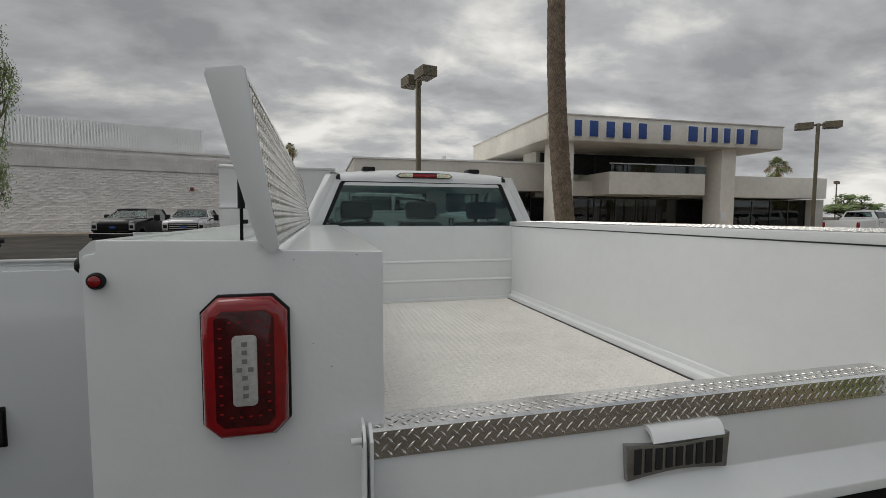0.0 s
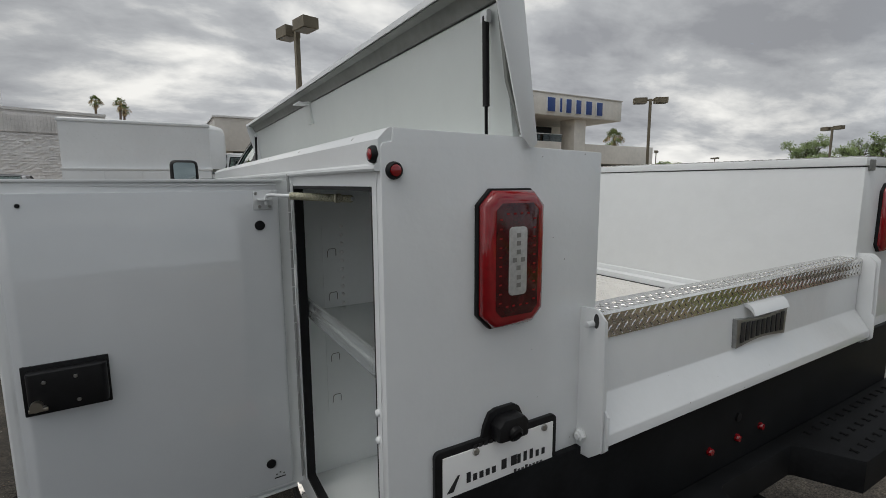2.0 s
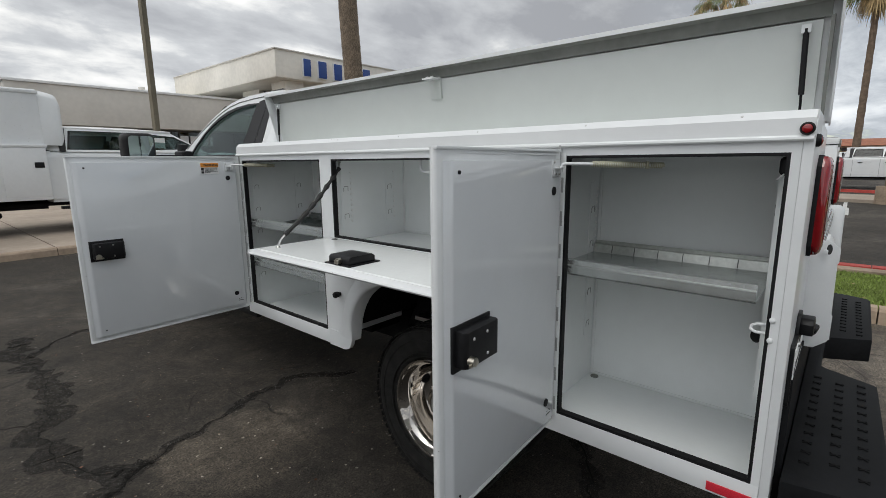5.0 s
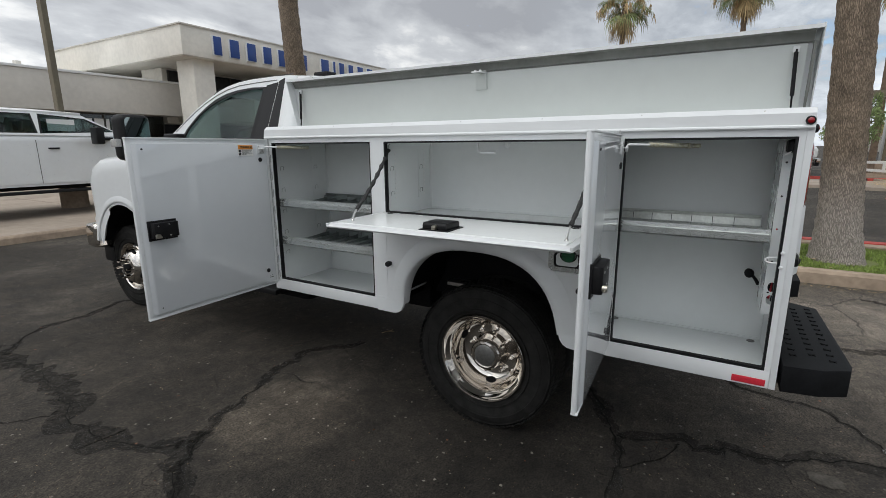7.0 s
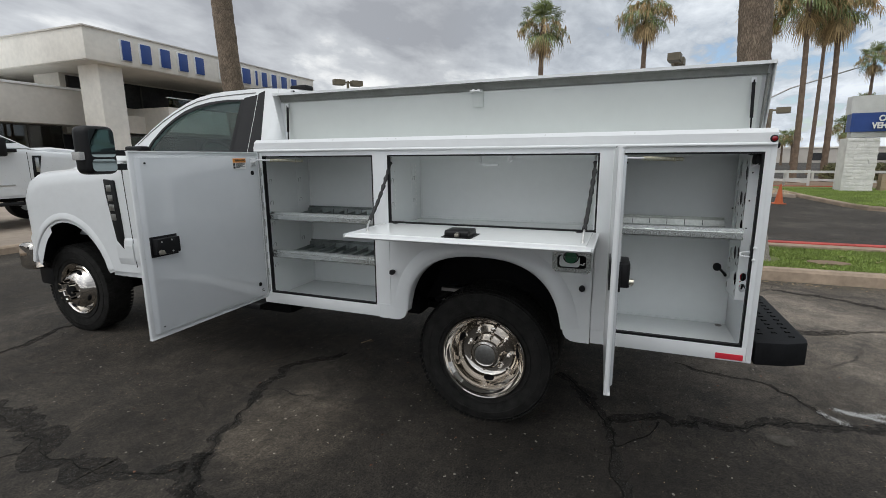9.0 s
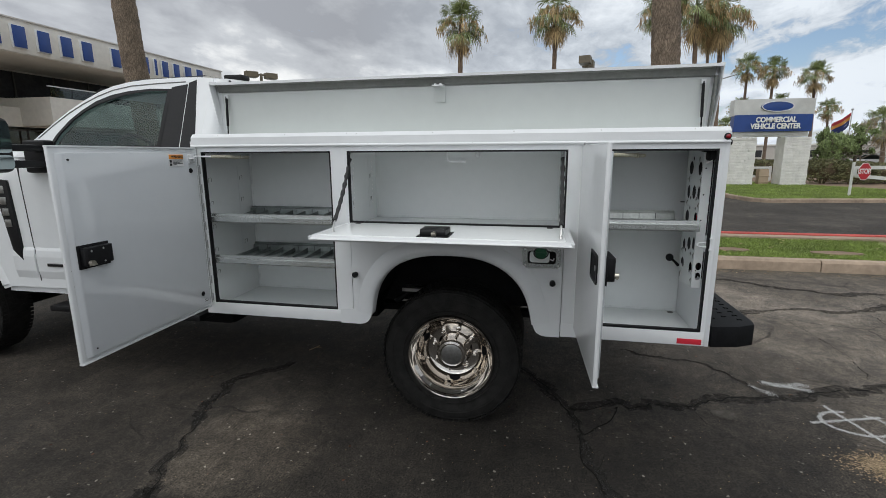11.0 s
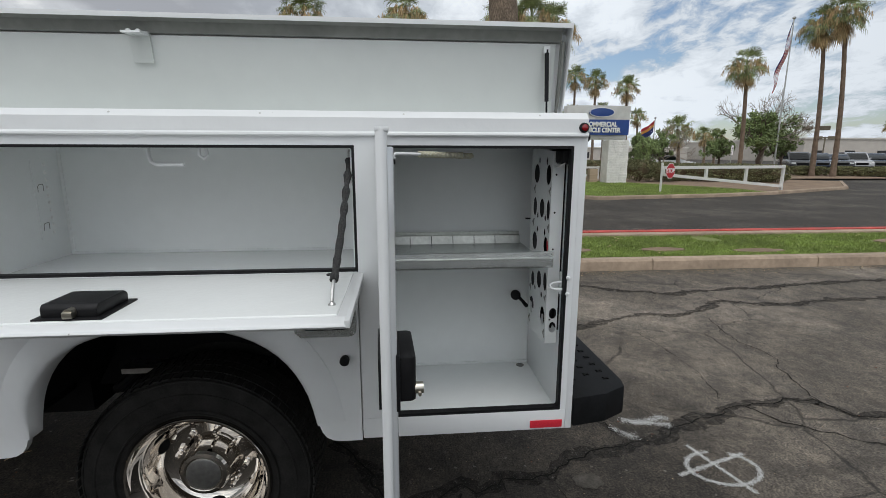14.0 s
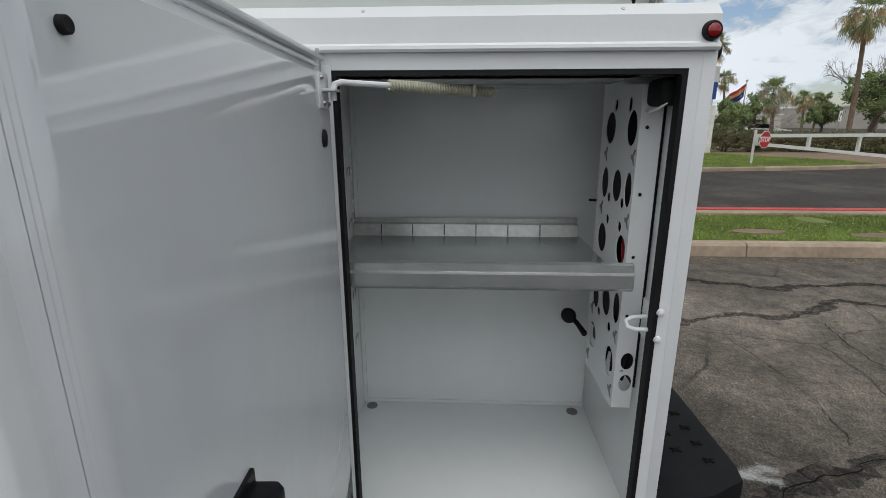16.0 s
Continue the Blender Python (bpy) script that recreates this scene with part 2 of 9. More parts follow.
def glass(name, tint, rough=0.0, ior=1.45):
    """Thin glazing: a clear tinted sheet with a real reflection."""
    m = bpy.data.materials.new(name)
    m.use_nodes = True
    n, l = m.node_tree.nodes, m.node_tree.links
    n.clear()
    tr = n.new("ShaderNodeBsdfTransparent")
    tr.inputs[0].default_value = (*tint, 1)
    gl = n.new("ShaderNodeBsdfGlossy")
    gl.inputs["Roughness"].default_value = rough
    gl.inputs["Color"].default_value = (0.95, 0.97, 0.97, 1)
    lw = n.new("ShaderNodeLayerWeight")
    lw.inputs["Blend"].default_value = 0.5
    pw = n.new("ShaderNodeMath")
    pw.operation = "POWER"
    l.new(lw.outputs["Facing"], pw.inputs[0])
    pw.inputs[1].default_value = 4.2
    fr = n.new("ShaderNodeMath")
    fr.operation, fr.use_clamp = "MULTIPLY_ADD", True
    l.new(pw.outputs[0], fr.inputs[0])
    fr.inputs[1].default_value = 0.75
    fr.inputs[2].default_value = (ior - 1) ** 2 / (ior + 1) ** 2 * 0.9
    mx = n.new("ShaderNodeMixShader")
    l.new(fr.outputs[0], mx.inputs[0])
    l.new(tr.outputs[0], mx.inputs[1])
    l.new(gl.outputs[0], mx.inputs[2])
    o = n.new("ShaderNodeOutputMaterial")
    l.new(mx.outputs[0], o.inputs[0])
    return m


GLASS = glass("car_glass", (0.64, 0.72, 0.71))
GLASS_DARK = glass("privacy_glass", (0.10, 0.12, 0.12))
SHOP_GLASS = glass("shopfront_glass", (0.30, 0.34, 0.34), 0.0, 1.7)

# ---- mesh helpers ----
class Shape:
    """Collects pieces into one mesh."""

    def __init__(self):
        self.bm = bmesh.new()

    def box(self, x0, x1, y0, y1, z0, z1, bevel=0.0, seg=2):
        r = bmesh.ops.create_cube(self.bm, size=1.0, matrix=Matrix.Translation(((x0 + x1) / 2, (y0 + y1) / 2, (z0 + z1) / 2)) @ Matrix.Diagonal((abs(x1 - x0), abs(y1 - y0), abs(z1 - z0), 1)))
        if bevel:
            edges = list({e for v in r["verts"] for e in v.link_edges})
            bmesh.ops.bevel(self.bm, geom=edges, offset=bevel, segments=seg, profile=0.6, affect="EDGES")
        return self

    def turned_box(self, m, sx, sy, sz, bevel=0.0):
        r = bmesh.ops.create_cube(self.bm, size=1.0, matrix=m @ Matrix.Diagonal((sx, sy, sz, 1)))
        if bevel:
            edges = list({e for v in r["verts"] for e in v.link_edges})
            bmesh.ops.bevel(self.bm, geom=edges, offset=bevel, segments=2, profile=0.6, affect="EDGES")
        return self

    def prism(self, pts, axis, lo, hi, bevel=0.0):
        """A polygon in the other two axes, extruded along axis from lo to hi."""
        def at(p, d):
            return {"x": (d, p[0], p[1]), "y": (p[0], d, p[1]), "z": (p[0], p[1], d)}[axis]
        a = [self.bm.verts.new(at(p, lo)) for p in pts]
        b = [self.bm.verts.new(at(p, hi)) for p in pts]
        faces = [self.bm.faces.new(a), self.bm.faces.new(b[::-1])]
        for i in range(len(pts)):
            j = (i + 1) % len(pts)
            faces.append(self.bm.faces.new((a[i], b[i], b[j], a[j])))
        bmesh.ops.recalc_face_normals(self.bm, faces=faces)
        if bevel:
            edges = list({e for f in faces for e in f.edges})
            bmesh.ops.bevel(self.bm, geom=edges, offset=bevel, segments=2, profile=0.6, affect="EDGES")
        return self

    def ring(self, outer, inner, axis, lo, hi):
        """The sheet between two outlines with the same number of points."""
        def at(p, d):
            return {"x": (d, p[0], p[1]), "y": (p[0], d, p[1]), "z": (p[0], p[1], d)}[axis]
        rows = [[self.bm.verts.new(at(p, d)) for p in pts] for pts, d in ((outer, lo), (outer, hi), (inner, hi), (inner, lo))]
        n, faces = len(outer), []
        for k in range(4):
            r, s = rows[k], rows[(k + 1) % 4]
            for i in range(n):
                faces.append(self.bm.faces.new((r[i], r[(i + 1) % n], s[(i + 1) % n], s[i])))
        bmesh.ops.recalc_face_normals(self.bm, faces=faces)
        return self

    def cyl(self, p, q, r, r2=None, seg=16):
        p, q = Vector(p), Vector(q)
        d = q - p
        m = Matrix.Translation((p + q) / 2) @ d.to_track_quat("Z", "Y").to_matrix().to_4x4()
        bmesh.ops.create_cone(self.bm, cap_ends=True, segments=seg, radius1=r, radius2=r if r2 is None else r2, depth=d.length, matrix=m)
        return self

    def tube(self, pts, r, seg=8, closed=False):
        pts = [Vector(p) for p in pts]
        rows, n = [], len(pts)
        rad = r if isinstance(r, (list, tuple)) else [r] * n
        side = None
        for i, p in enumerate(pts):
            a, b = pts[max(i - 1, 0)], pts[min(i + 1, n - 1)]
            if closed:
                a, b = pts[i - 1], pts[(i + 1) % n]
            d = (b - a).normalized()
            if side is None:
                side = d.orthogonal().normalized()
            side = (side - d * side.dot(d)).normalized()
            up2 = d.cross(side)
            rows.append([self.bm.verts.new(p + rad[i] * (math.cos(k * math.tau / seg) * side + math.sin(k * math.tau / seg) * up2)) for k in range(seg)])
        for i in range(n if closed else n - 1):
            u, w = rows[i], rows[(i + 1) % n]
            for k in range(seg):
                self.bm.faces.new((u[k], u[(k + 1) % seg], w[(k + 1) % seg], w[k]))
        if not closed:
            self.bm.faces.new(rows[0][::-1])
            self.bm.faces.new(rows[-1])
        return self

    def lathe(self, centre, axis, profile, seg=32):
        """Turns (radius, along) pairs round an axis direction through centre."""
        c, q = Vector(centre), Vector(axis).to_track_quat("Z", "Y")
        rows = []
        for rad, h in profile:
            if rad < 1e-6:
                rows.append([self.bm.verts.new(c + q @ Vector((0, 0, h)))])
            else:
                rows.append([self.bm.verts.new(c + q @ Vector((rad * math.cos(k * math.tau / seg), rad * math.sin(k * math.tau / seg), h))) for k in range(seg)])
        faces = []
        for u, w in zip(rows, rows[1:]):
            for k in range(seg):
                vs = [u[k % len(u)], u[(k + 1) % len(u)], w[(k + 1) % len(w)], w[k % len(w)]]
                vs = list(dict.fromkeys(vs))
                if len(vs) > 2:
                    faces.append(self.bm.faces.new(vs))
        bmesh.ops.recalc_face_normals(self.bm, faces=faces)
        return self

    def face(self, pts):
        self.bm.faces.new([self.bm.verts.new(p) for p in pts])
        return self

    def sheet(self, pts, thick):
        """A flat polygon of any direction with thickness (grown against its normal)."""
        v = [Vector(p) for p in pts]
        nrm = (v[1] - v[0]).cross(v[2] - v[0]).normalized() * thick
        a = [self.bm.verts.new(p) for p in v]
        b = [self.bm.verts.new(p - nrm) for p in v]
        fs = [self.bm.faces.new(a), self.bm.faces.new(b[::-1])]
        for i in range(len(v)):
            j = (i + 1) % len(v)
            fs.append(self.bm.faces.new((a[j], a[i], b[i], b[j])))
        bmesh.ops.recalc_face_normals(self.bm, faces=fs)
        return self

    def pane(self, pts, holes, thick):
        """A flat four-cornered frame: corners, the inner corners, thickness."""
        v, h = [Vector(p) for p in pts], [Vector(p) for p in holes]
        nrm = (v[1] - v[0]).cross(v[2] - v[0]).normalized() * thick
        rows = [[self.bm.verts.new(p) for p in v], [self.bm.verts.new(p) for p in h], [self.bm.verts.new(p - nrm) for p in h], [self.bm.verts.new(p - nrm) for p in v]]
        n, fs = len(v), []
        for k in range(4):
            r, s = rows[k], rows[(k + 1) % 4]
            for i in range(n):
                fs.append(self.bm.faces.new((r[i], r[(i + 1) % n], s[(i + 1) % n], s[i])))
        bmesh.ops.recalc_face_normals(self.bm, faces=fs)
        return self

    def loft(self, rows, caps=True, closed=True):
        """Skins rows of equal length."""
        vs = [[self.bm.verts.new(p) for p in row] for row in rows]
        n, fs = len(rows[0]), []
        for u, w in zip(vs, vs[1:]):
            for k in range(n if closed else n - 1):
                fs.append(self.bm.faces.new((u[k], u[(k + 1) % n], w[(k + 1) % n], w[k])))
        if caps and closed:
            fs += [self.bm.faces.new(vs[0][::-1]), self.bm.faces.new(vs[-1])]
        bmesh.ops.recalc_face_normals(self.bm, faces=fs)
        return self


BASE = {}


def thing(name, label, category, at=(0, 0, 0), group="", kind=""):
    ob = new(name)
    ob.location = at
    ob.empty_display_size = 0.1
    BASE[ob.name] = Vector(at)
    return tagged(ob, label, category, group, kind)


def mesh_of(name, shape, mats, shift, sharp=32):
    bm = shape.bm
    if shift.length:
        bmesh.ops.translate(bm, verts=bm.verts, vec=-shift)
    limit = radians(sharp)
    for f in bm.faces:
        f.smooth = True
    for e in bm.edges:
        if len(e.link_faces) != 2 or e.calc_face_angle(0) > limit:
            e.smooth = False
    data = bpy.data.meshes.new(name)
    bm.to_mesh(data)
    bm.free()
    for m in mats if isinstance(mats, (list, tuple)) else [mats]:
        data.materials.append(m)
    return data


def part(name, shape, mat, parent, label="", sharp=32):
    """One mesh under a thing or a part, built in the world's coordinates."""
    while parent.parent and parent.parent.parent:   # no deeper than thing, part, sub-part
        parent = parent.parent
    shift = BASE[parent.name]
    ob = new(name, mesh_of(name, shape, mat, shift, sharp))
    ob.parent = parent
    BASE[ob.name] = shift
    if label:
        tagged(ob, label)
    return ob


def solo(name, shape, mat, label, category, kind="", group="", at=(0, 0, 0), sharp=32):
    """A thing that is one mesh."""
    at = Vector(at)
    ob = new(name, mesh_of(name, shape, mat, at, sharp))
    ob.location = at
    BASE[ob.name] = at
    return tagged(ob, label, category, group, kind)


def rect(a0, a1, b0, b1):
    return [(a0, b0), (a1, b0), (a1, b1), (a0, b1)]


def rounded(a0, a1, b0, b1, r, n=5):
    pts = []
    for ca, cb, s in ((a1 - r, b0 + r, -90), (a1 - r, b1 - r, 0), (a0 + r, b1 - r, 90), (a0 + r, b0 + r, 180)):
        for k in range(n + 1):
            w = radians(s + 90 * k / n)
            pts.append((ca + r * math.cos(w), cb + r * math.sin(w)))
    return pts

# ---- the white service truck: y is its heading, its left flank faces -x ----
XS, XI, XRI, XRO = -0.313, 0.197, 1.583, 2.093   # left flank, left box inner wall, right box inner and outer walls
YR, YF, ZB, ZF = 0.883, 3.575, 0.620, 1.010   # rear, front, lower edge, bed floor
XC = 0.880
truck = thing("service_truck", "white regular-cab pickup with open white steel utility body", "truck", (XC, 2.9, 0.0))

# flank: header, posts, sills and the wheel-arch panel
ARCH = [(2.135 + 0.426 * (1 if math.cos(w) > 0 else -1) * abs(math.cos(w)) ** 0.80, 0.615 + 0.408 * abs(math.sin(w)) ** 0.80) for w in [math.pi * k / 28 for k in range(29)]]
s = Shape()
s.box(XS, XS + 0.022, YR + 0.022, YF, 1.543, 1.600)
flank = part("side_panel", s, WHITE, truck)
for y0, y1, z0, z1 in ((YR + 0.022, 0.924, 0.690, 1.543), (1.482, 1.568, 0.690, 1.543), (2.667, 2.757, 0.690, 1.543), (3.516, YF, 0.690, 1.543)):
    part("door_post", Shape().box(XS, XS + 0.022, y0, y1, z0, z1), WHITE, flank)
for y0, y1 in ((YR + 0.022, 1.5695), (2.7425, YF)):
    part("door_sill", Shape().box(XS, XS + 0.022, y0, y1, ZB, 0.690, 0.004), WHITE, flank)
s = Shape()
OUT = sorted([q for q in ARCH[1:-1] if q[1] > 0.70], key=lambda p: p[0])
s.prism([(1.572, 1.174), (1.572, 0.617), (1.640, 0.617), (1.664, 0.621), (1.684, 0.632), (1.698, 0.652), (1.706, 0.680)] + OUT + [(2.564, 0.680), (2.572, 0.652), (2.586, 0.632), (2.606, 0.621), (2.630, 0.617), (2.741, 0.617), (2.741, 0.700), (2.663, 0.700), (2.663, 1.174)], "x", XS - 0.003, XS + 0.018)
part("wheel_arch_panel", s, WHITE, truck, sharp=40)
# rolled flare round the arch
s = Shape()
rows = []
for i, (y, z) in enumerate([(1.7065, 0.675)] + OUT + [(2.5635, 0.675)]):
    dy, dz = y - 2.135, (z - 0.615) * 1.05
    ln = math.hypot(dy, dz) or 1
    uy, uz = dy / ln, max(0.0, dz / ln)
    rows.append([(XS - 0.001, y + uy * 0.085, z + uz * 0.085), (XS - 0.012, y + uy * 0.066, z + uz * 0.066), (XS - 0.024, y + uy * 0.030, z + uz * 0.030), (XS - 0.026, y + uy * 0.006, z + uz * 0.006), (XS - 0.016, y - uy * 0.004, z - uz * 0.004), (XS + 0.05, y - uy * 0.004, z - uz * 0.004)])
s.loft([[(XS - 0.0035 + (x - XS) * min(1.0, max(0.0, (r[3][2] - 0.665) / 0.16)) if x < XS else x, y, max(z, 0.660)) for x, y, z in r] for r in rows], caps=False, closed=False)
part("wheel_arch_flare", s, WHITE, truck, sharp=60)
s = Shape()
s.prism([(1.66, 0.62)] + [(2.153 + (y - 2.153) * 1.05, 0.615 + (z - 0.615) * 1.05) for y, z in OUT] + [(2.64, 0.62)], "x", XS + 0.46, XS + 0.50)
rows = [[(x, 2.153 + (y - 2.153) * 1.04, 0.615 + (z - 0.615) * 1.04) for y, z in OUT] for x in (XS + 0.03, XS + 0.48)]
s.loft(rows, caps=False, closed=False)
part("wheel_well", s, FRAME, truck)

# drip rail along the top of the flank
s = Shape()
s.prism([(XS + 0.002, 1.568), (-0.322, 1.568), (-0.3245, 1.572), (-0.3235, 1.577), (-0.3175, 1.581), (-0.3158, 1.619), (-0.3115, 1.6235), (-0.3005, 1.6345), (-0.295, 1.638), (-0.286, 1.638), (-0.286, 1.631), (-0.298, 1.60)], "y", YR + 0.003, 3.566)
rail = part("drip_rail", s, WHITE, truck)
for y in (1.030, 1.426, 1.822, 2.217, 2.613, 3.010, 3.405):
    s = Shape()
    s.lathe((-0.3062, y, 1.6292), (-0.72, 0, 0.69), [(0.0034, 0), (0.0030, 0.0007), (0.0014, 0.0011), (0, 0.0009)], 10)
    part("rivet", s, STEEL, rail)

# compartments behind the openings
def compartment(y0, y1, z0, z1, back=0.185):
    comp = part("compartment", Shape().box(back, back + 0.005, y0, y1, z0, z1), WHITE_IN, truck)
    part("compartment_floor", Shape().box(XS + 0.022, back, y0, y1, z0 - 0.006, z0), WHITE_IN, comp)
    part("compartment_ceiling", Shape().box(XS + 0.022, back, y0, y1, z1, z1 + 0.006), WHITE_IN, comp)
    part("compartment_side", Shape().box(XS + 0.022, back, y0 - 0.006, y0, z0, z1), WHITE_IN, comp)
    part("compartment_side", Shape().box(XS + 0.022, back, y1, y1 + 0.006, z0, z1), WHITE_IN, comp)
    # folded flange round the back wall
    part("back_flange", Shape().ring(rect(y0 + 0.001, y1 - 0.001, z0 + 0.001, z1 - 0.001), rect(y0 + 0.012, y1 - 0.012, z0 + 0.010, z1 - 0.010), "x", back - 0.004, back), WHITE_IN, comp)
    return comp


def seal(y0, y1, z0, z1, parent):
    s = Shape()
    s.ring(rounded(y0 - 0.002, y1 + 0.002, z0 - 0.002, z1 + 0.002, 0.006, 2), rounded(y0 + 0.008, y1 - 0.008, z0 + 0.008, z1 - 0.008, 0.005, 2), "x", XS + 0.001, XS + 0.024)
    part("door_seal", s, RUBBER, parent)


rear_comp = compartment(0.893, 1.568, 0.637, 1.556, 0.170)
mid_comp = compartment(1.582, 2.690, 1.142, 1.556)
front_comp = compartment(2.735, 3.553, 0.645, 1.556)
seal(0.924, 1.482, 0.691, 1.543, rear_comp)
seal(1.568, 2.667, 1.174, 1.543, mid_comp)
seal(2.757, 3.516, 0.690, 1.543, front_comp)


def slot_strip(x, y, z0, z1, side, parent, dots=True):
    """A pressed shelf upright: a flat strip, tabs and a row of white domes for light through punched holes. side is the
    way it faces along y.
    """
    s = Shape()
    s.box(x - 0.028, x + 0.028, y, y + side * 0.002, z0, z1)
    strip = part("shelf_upright", s, WHITE_IN, parent)
    z = z0 + 0.03
    while z < z1 - 0.04:
        t = Shape()
        t.tube([(x - 0.013, y + side * 0.002, z + 0.002), (x - 0.013, y + side * 0.003, z + 0.020), (x - 0.008, y + side * 0.004, z + 0.027), (x + 0.010, y + side * 0.004, z + 0.028), (x + 0.013, y + side * 0.003, z + 0.023), (x + 0.013, y + side * 0.002, z + 0.004)], 0.0011, 5)
        part("pressed_tab", t, GREYEDGE, strip)
        z += 0.135
    if dots:
        z = z0 + 0.02
        while z < z1 - 0.01:
            # white dome in place of a hole with light shining through
            t = Shape()
            t.lathe((x + 0.032, y, z), (0, side, 0), [(0.0064, 0.0), (0.0058, 0.003), (0.0035, 0.005), (0, 0.0056)], 8)
            part("hole_light_dot", t, PAPER, parent)
            z += 0.0265


for x in (-0.188, 0.108):
    slot_strip(x, 1.568, 1.16, 1.445, -1, rear_comp)
    slot_strip(x, 1.568, 0.83, 1.09, -1, rear_comp, False)
for x in (-0.215, 0.075):
    slot_strip(x, 3.553, 0.80, 1.46, -1, front_comp, False)
    slot_strip(x, 2.690, 1.22, 1.50, -1, mid_comp, True)

# drain grommets in the floors
for x, y, p in ((0.142, 1.538, rear_comp), (0.136, 0.943, rear_comp)):
    s = Shape()
    s.lathe((x, y, 0.637), (0, 0, 1), [(0.016, 0), (0.016, 0.003), (0.010, 0.004), (0.009, 0.001), (0, 0.001)], 16)
    part("drain_grommet", s, GREYEDGE, p)


def shelf(y0, y1, z, parent, dividers=0, slats=False):
    """A galvanised shelf with a folded front lip, a raised back and pressed divider slots."""
    s = Shape()
    s.box(-0.270, 0.165, y0, y1, z - 0.004, z)
    s.prism([(-0.266, z), (-0.266, z + 0.042), (-0.272, z + 0.047), (-0.279, z + 0.044), (-0.280, z + 0.030), (-0.286, z + 0.026), (-0.286, z + 0.002), (-0.282, z - 0.004), (-0.266, z - 0.004)], "y", y0, y1)
    ob = part("shelf", s, GALV, parent, "galvanised steel shelf with folded front lip")
    s = Shape()
    s.prism([(0.120, z), (0.128, z + 0.030), (0.142, z + 0.032), (0.142, z + 0.044), (0.150, z + 0.044), (0.150, z)], "y", y0 + 0.004, y1)
    part("shelf_back", s, GALV_DULL if slats else GALV_MID, ob)
    n = 7
    for k in range(1, n):
        y = y0 + 0.02 + (y1 - y0 - 0.01) * k / n
        s = Shape()
        s.prism([(0.1193, z + 0.002), (0.1273, z + 0.030), (0.1285, z + 0.030), (0.1205, z + 0.002)], "y", y - 0.0014, y + 0.0014)
        part("divider_slot", s, SEAM, ob)
    if slats:
        for k in range(9):
            y = y0 + (y1 - y0) * (k + 0.5) / 9
            s = Shape()
            s.prism([(-0.20, z), (0.11, z), (0.11, z + 0.022), (-0.08, z + 0.007), (-0.20, z + 0.003)], "y", y - 0.0015, y + 0.0015)
            part("divider", s, GALV_DULL, ob)
    return ob


shelf(0.962, 1.562, 1.171, rear_comp)
shelf(2.745, 3.535, 1.157, front_comp, slats=True)
shelf(2.745, 3.535, 0.918, front_comp, slats=True)
s = Shape()
s.tube([(-0.24, 2.16, 1.556), (-0.24, 2.16, 1.51), (-0.24, 2.155, 1.495), (-0.24, 2.14, 1.488), (-0.24, 2.065, 1.488)], 0.006, 8)
part("hook", s, WHITE, mid_comp)
s = Shape()
s.tube([(-0.27, 1.992, 1.556), (-0.27, 1.985, 1.515), (-0.27, 1.995, 1.505), (-0.27, 2.008, 1.515), (-0.27, 2.003, 1.556)], 0.005, 8)
part("hook", s, WHITE, mid_comp)

# pierced wiring guard inside the rear compartment: a folded plate with real cut-outs
GY, GX = 0.950, -0.205
HOLES = [(-0.033, 1.451, 0.034, 0.033), (-0.166, 1.452, 0.028, 0.033), (-0.024, 1.333, 0.025, 0.034), (-0.107, 1.336, 0.029, 0.033), (-0.176, 1.336, 0.020, 0.034), (-0.035, 1.209, 0.032, 0.033),
         (-0.167, 1.214, 0.028, 0.030), (-0.107, 1.081, 0.029, 0.032), (-0.176, 1.092, 0.021, 0.033), (-0.030, 1.064, 0.024, 0.028), (-0.028, 0.964, 0.030, 0.031), (-0.163, 0.965, 0.027, 0.033)]
HOLES += [(-0.061, 1.305, 0.011, 0.011), (-0.148, 1.306, 0.011, 0.011), (-0.065, 1.257, 0.011, 0.011), (-0.148, 1.258, 0.011, 0.011), (-0.062, 1.039, 0.011, 0.011), (-0.142, 1.035, 0.011, 0.011), (-0.060, 1.497, 0.010, 0.012), (-0.146, 1.496, 0.010, 0.014)]


def pierced(outline, holes, at, thick):
    """A flat sheet with oval holes; at(u, v, d) places sheet coordinates in space."""
    s = Shape()
    loops = [outline] + [[(u + a * math.cos(k * math.tau / 24), v + b * math.sin(k * math.tau / 24)) for k in range(24)] for u, v, a, b in holes]
    edges = []
    for lp in loops:
        vs = [s.bm.verts.new(at(u, v, 0)) for u, v in lp]
        edges += [s.bm.edges.new((vs[i], vs[(i + 1) % len(vs)])) for i in range(len(vs))]
    bmesh.ops.triangle_fill(s.bm, use_beauty=True, edges=edges)
    got = bmesh.ops.extrude_face_region(s.bm, geom=list(s.bm.faces))
    off = Vector(at(0, 0, thick)) - Vector(at(0, 0, 0))
    bmesh.ops.translate(s.bm, verts=[v for v in got["geom"] if isinstance(v, bmesh.types.BMVert)], vec=off)
    bmesh.ops.recalc_face_normals(s.bm, faces=s.bm.faces)
    return s


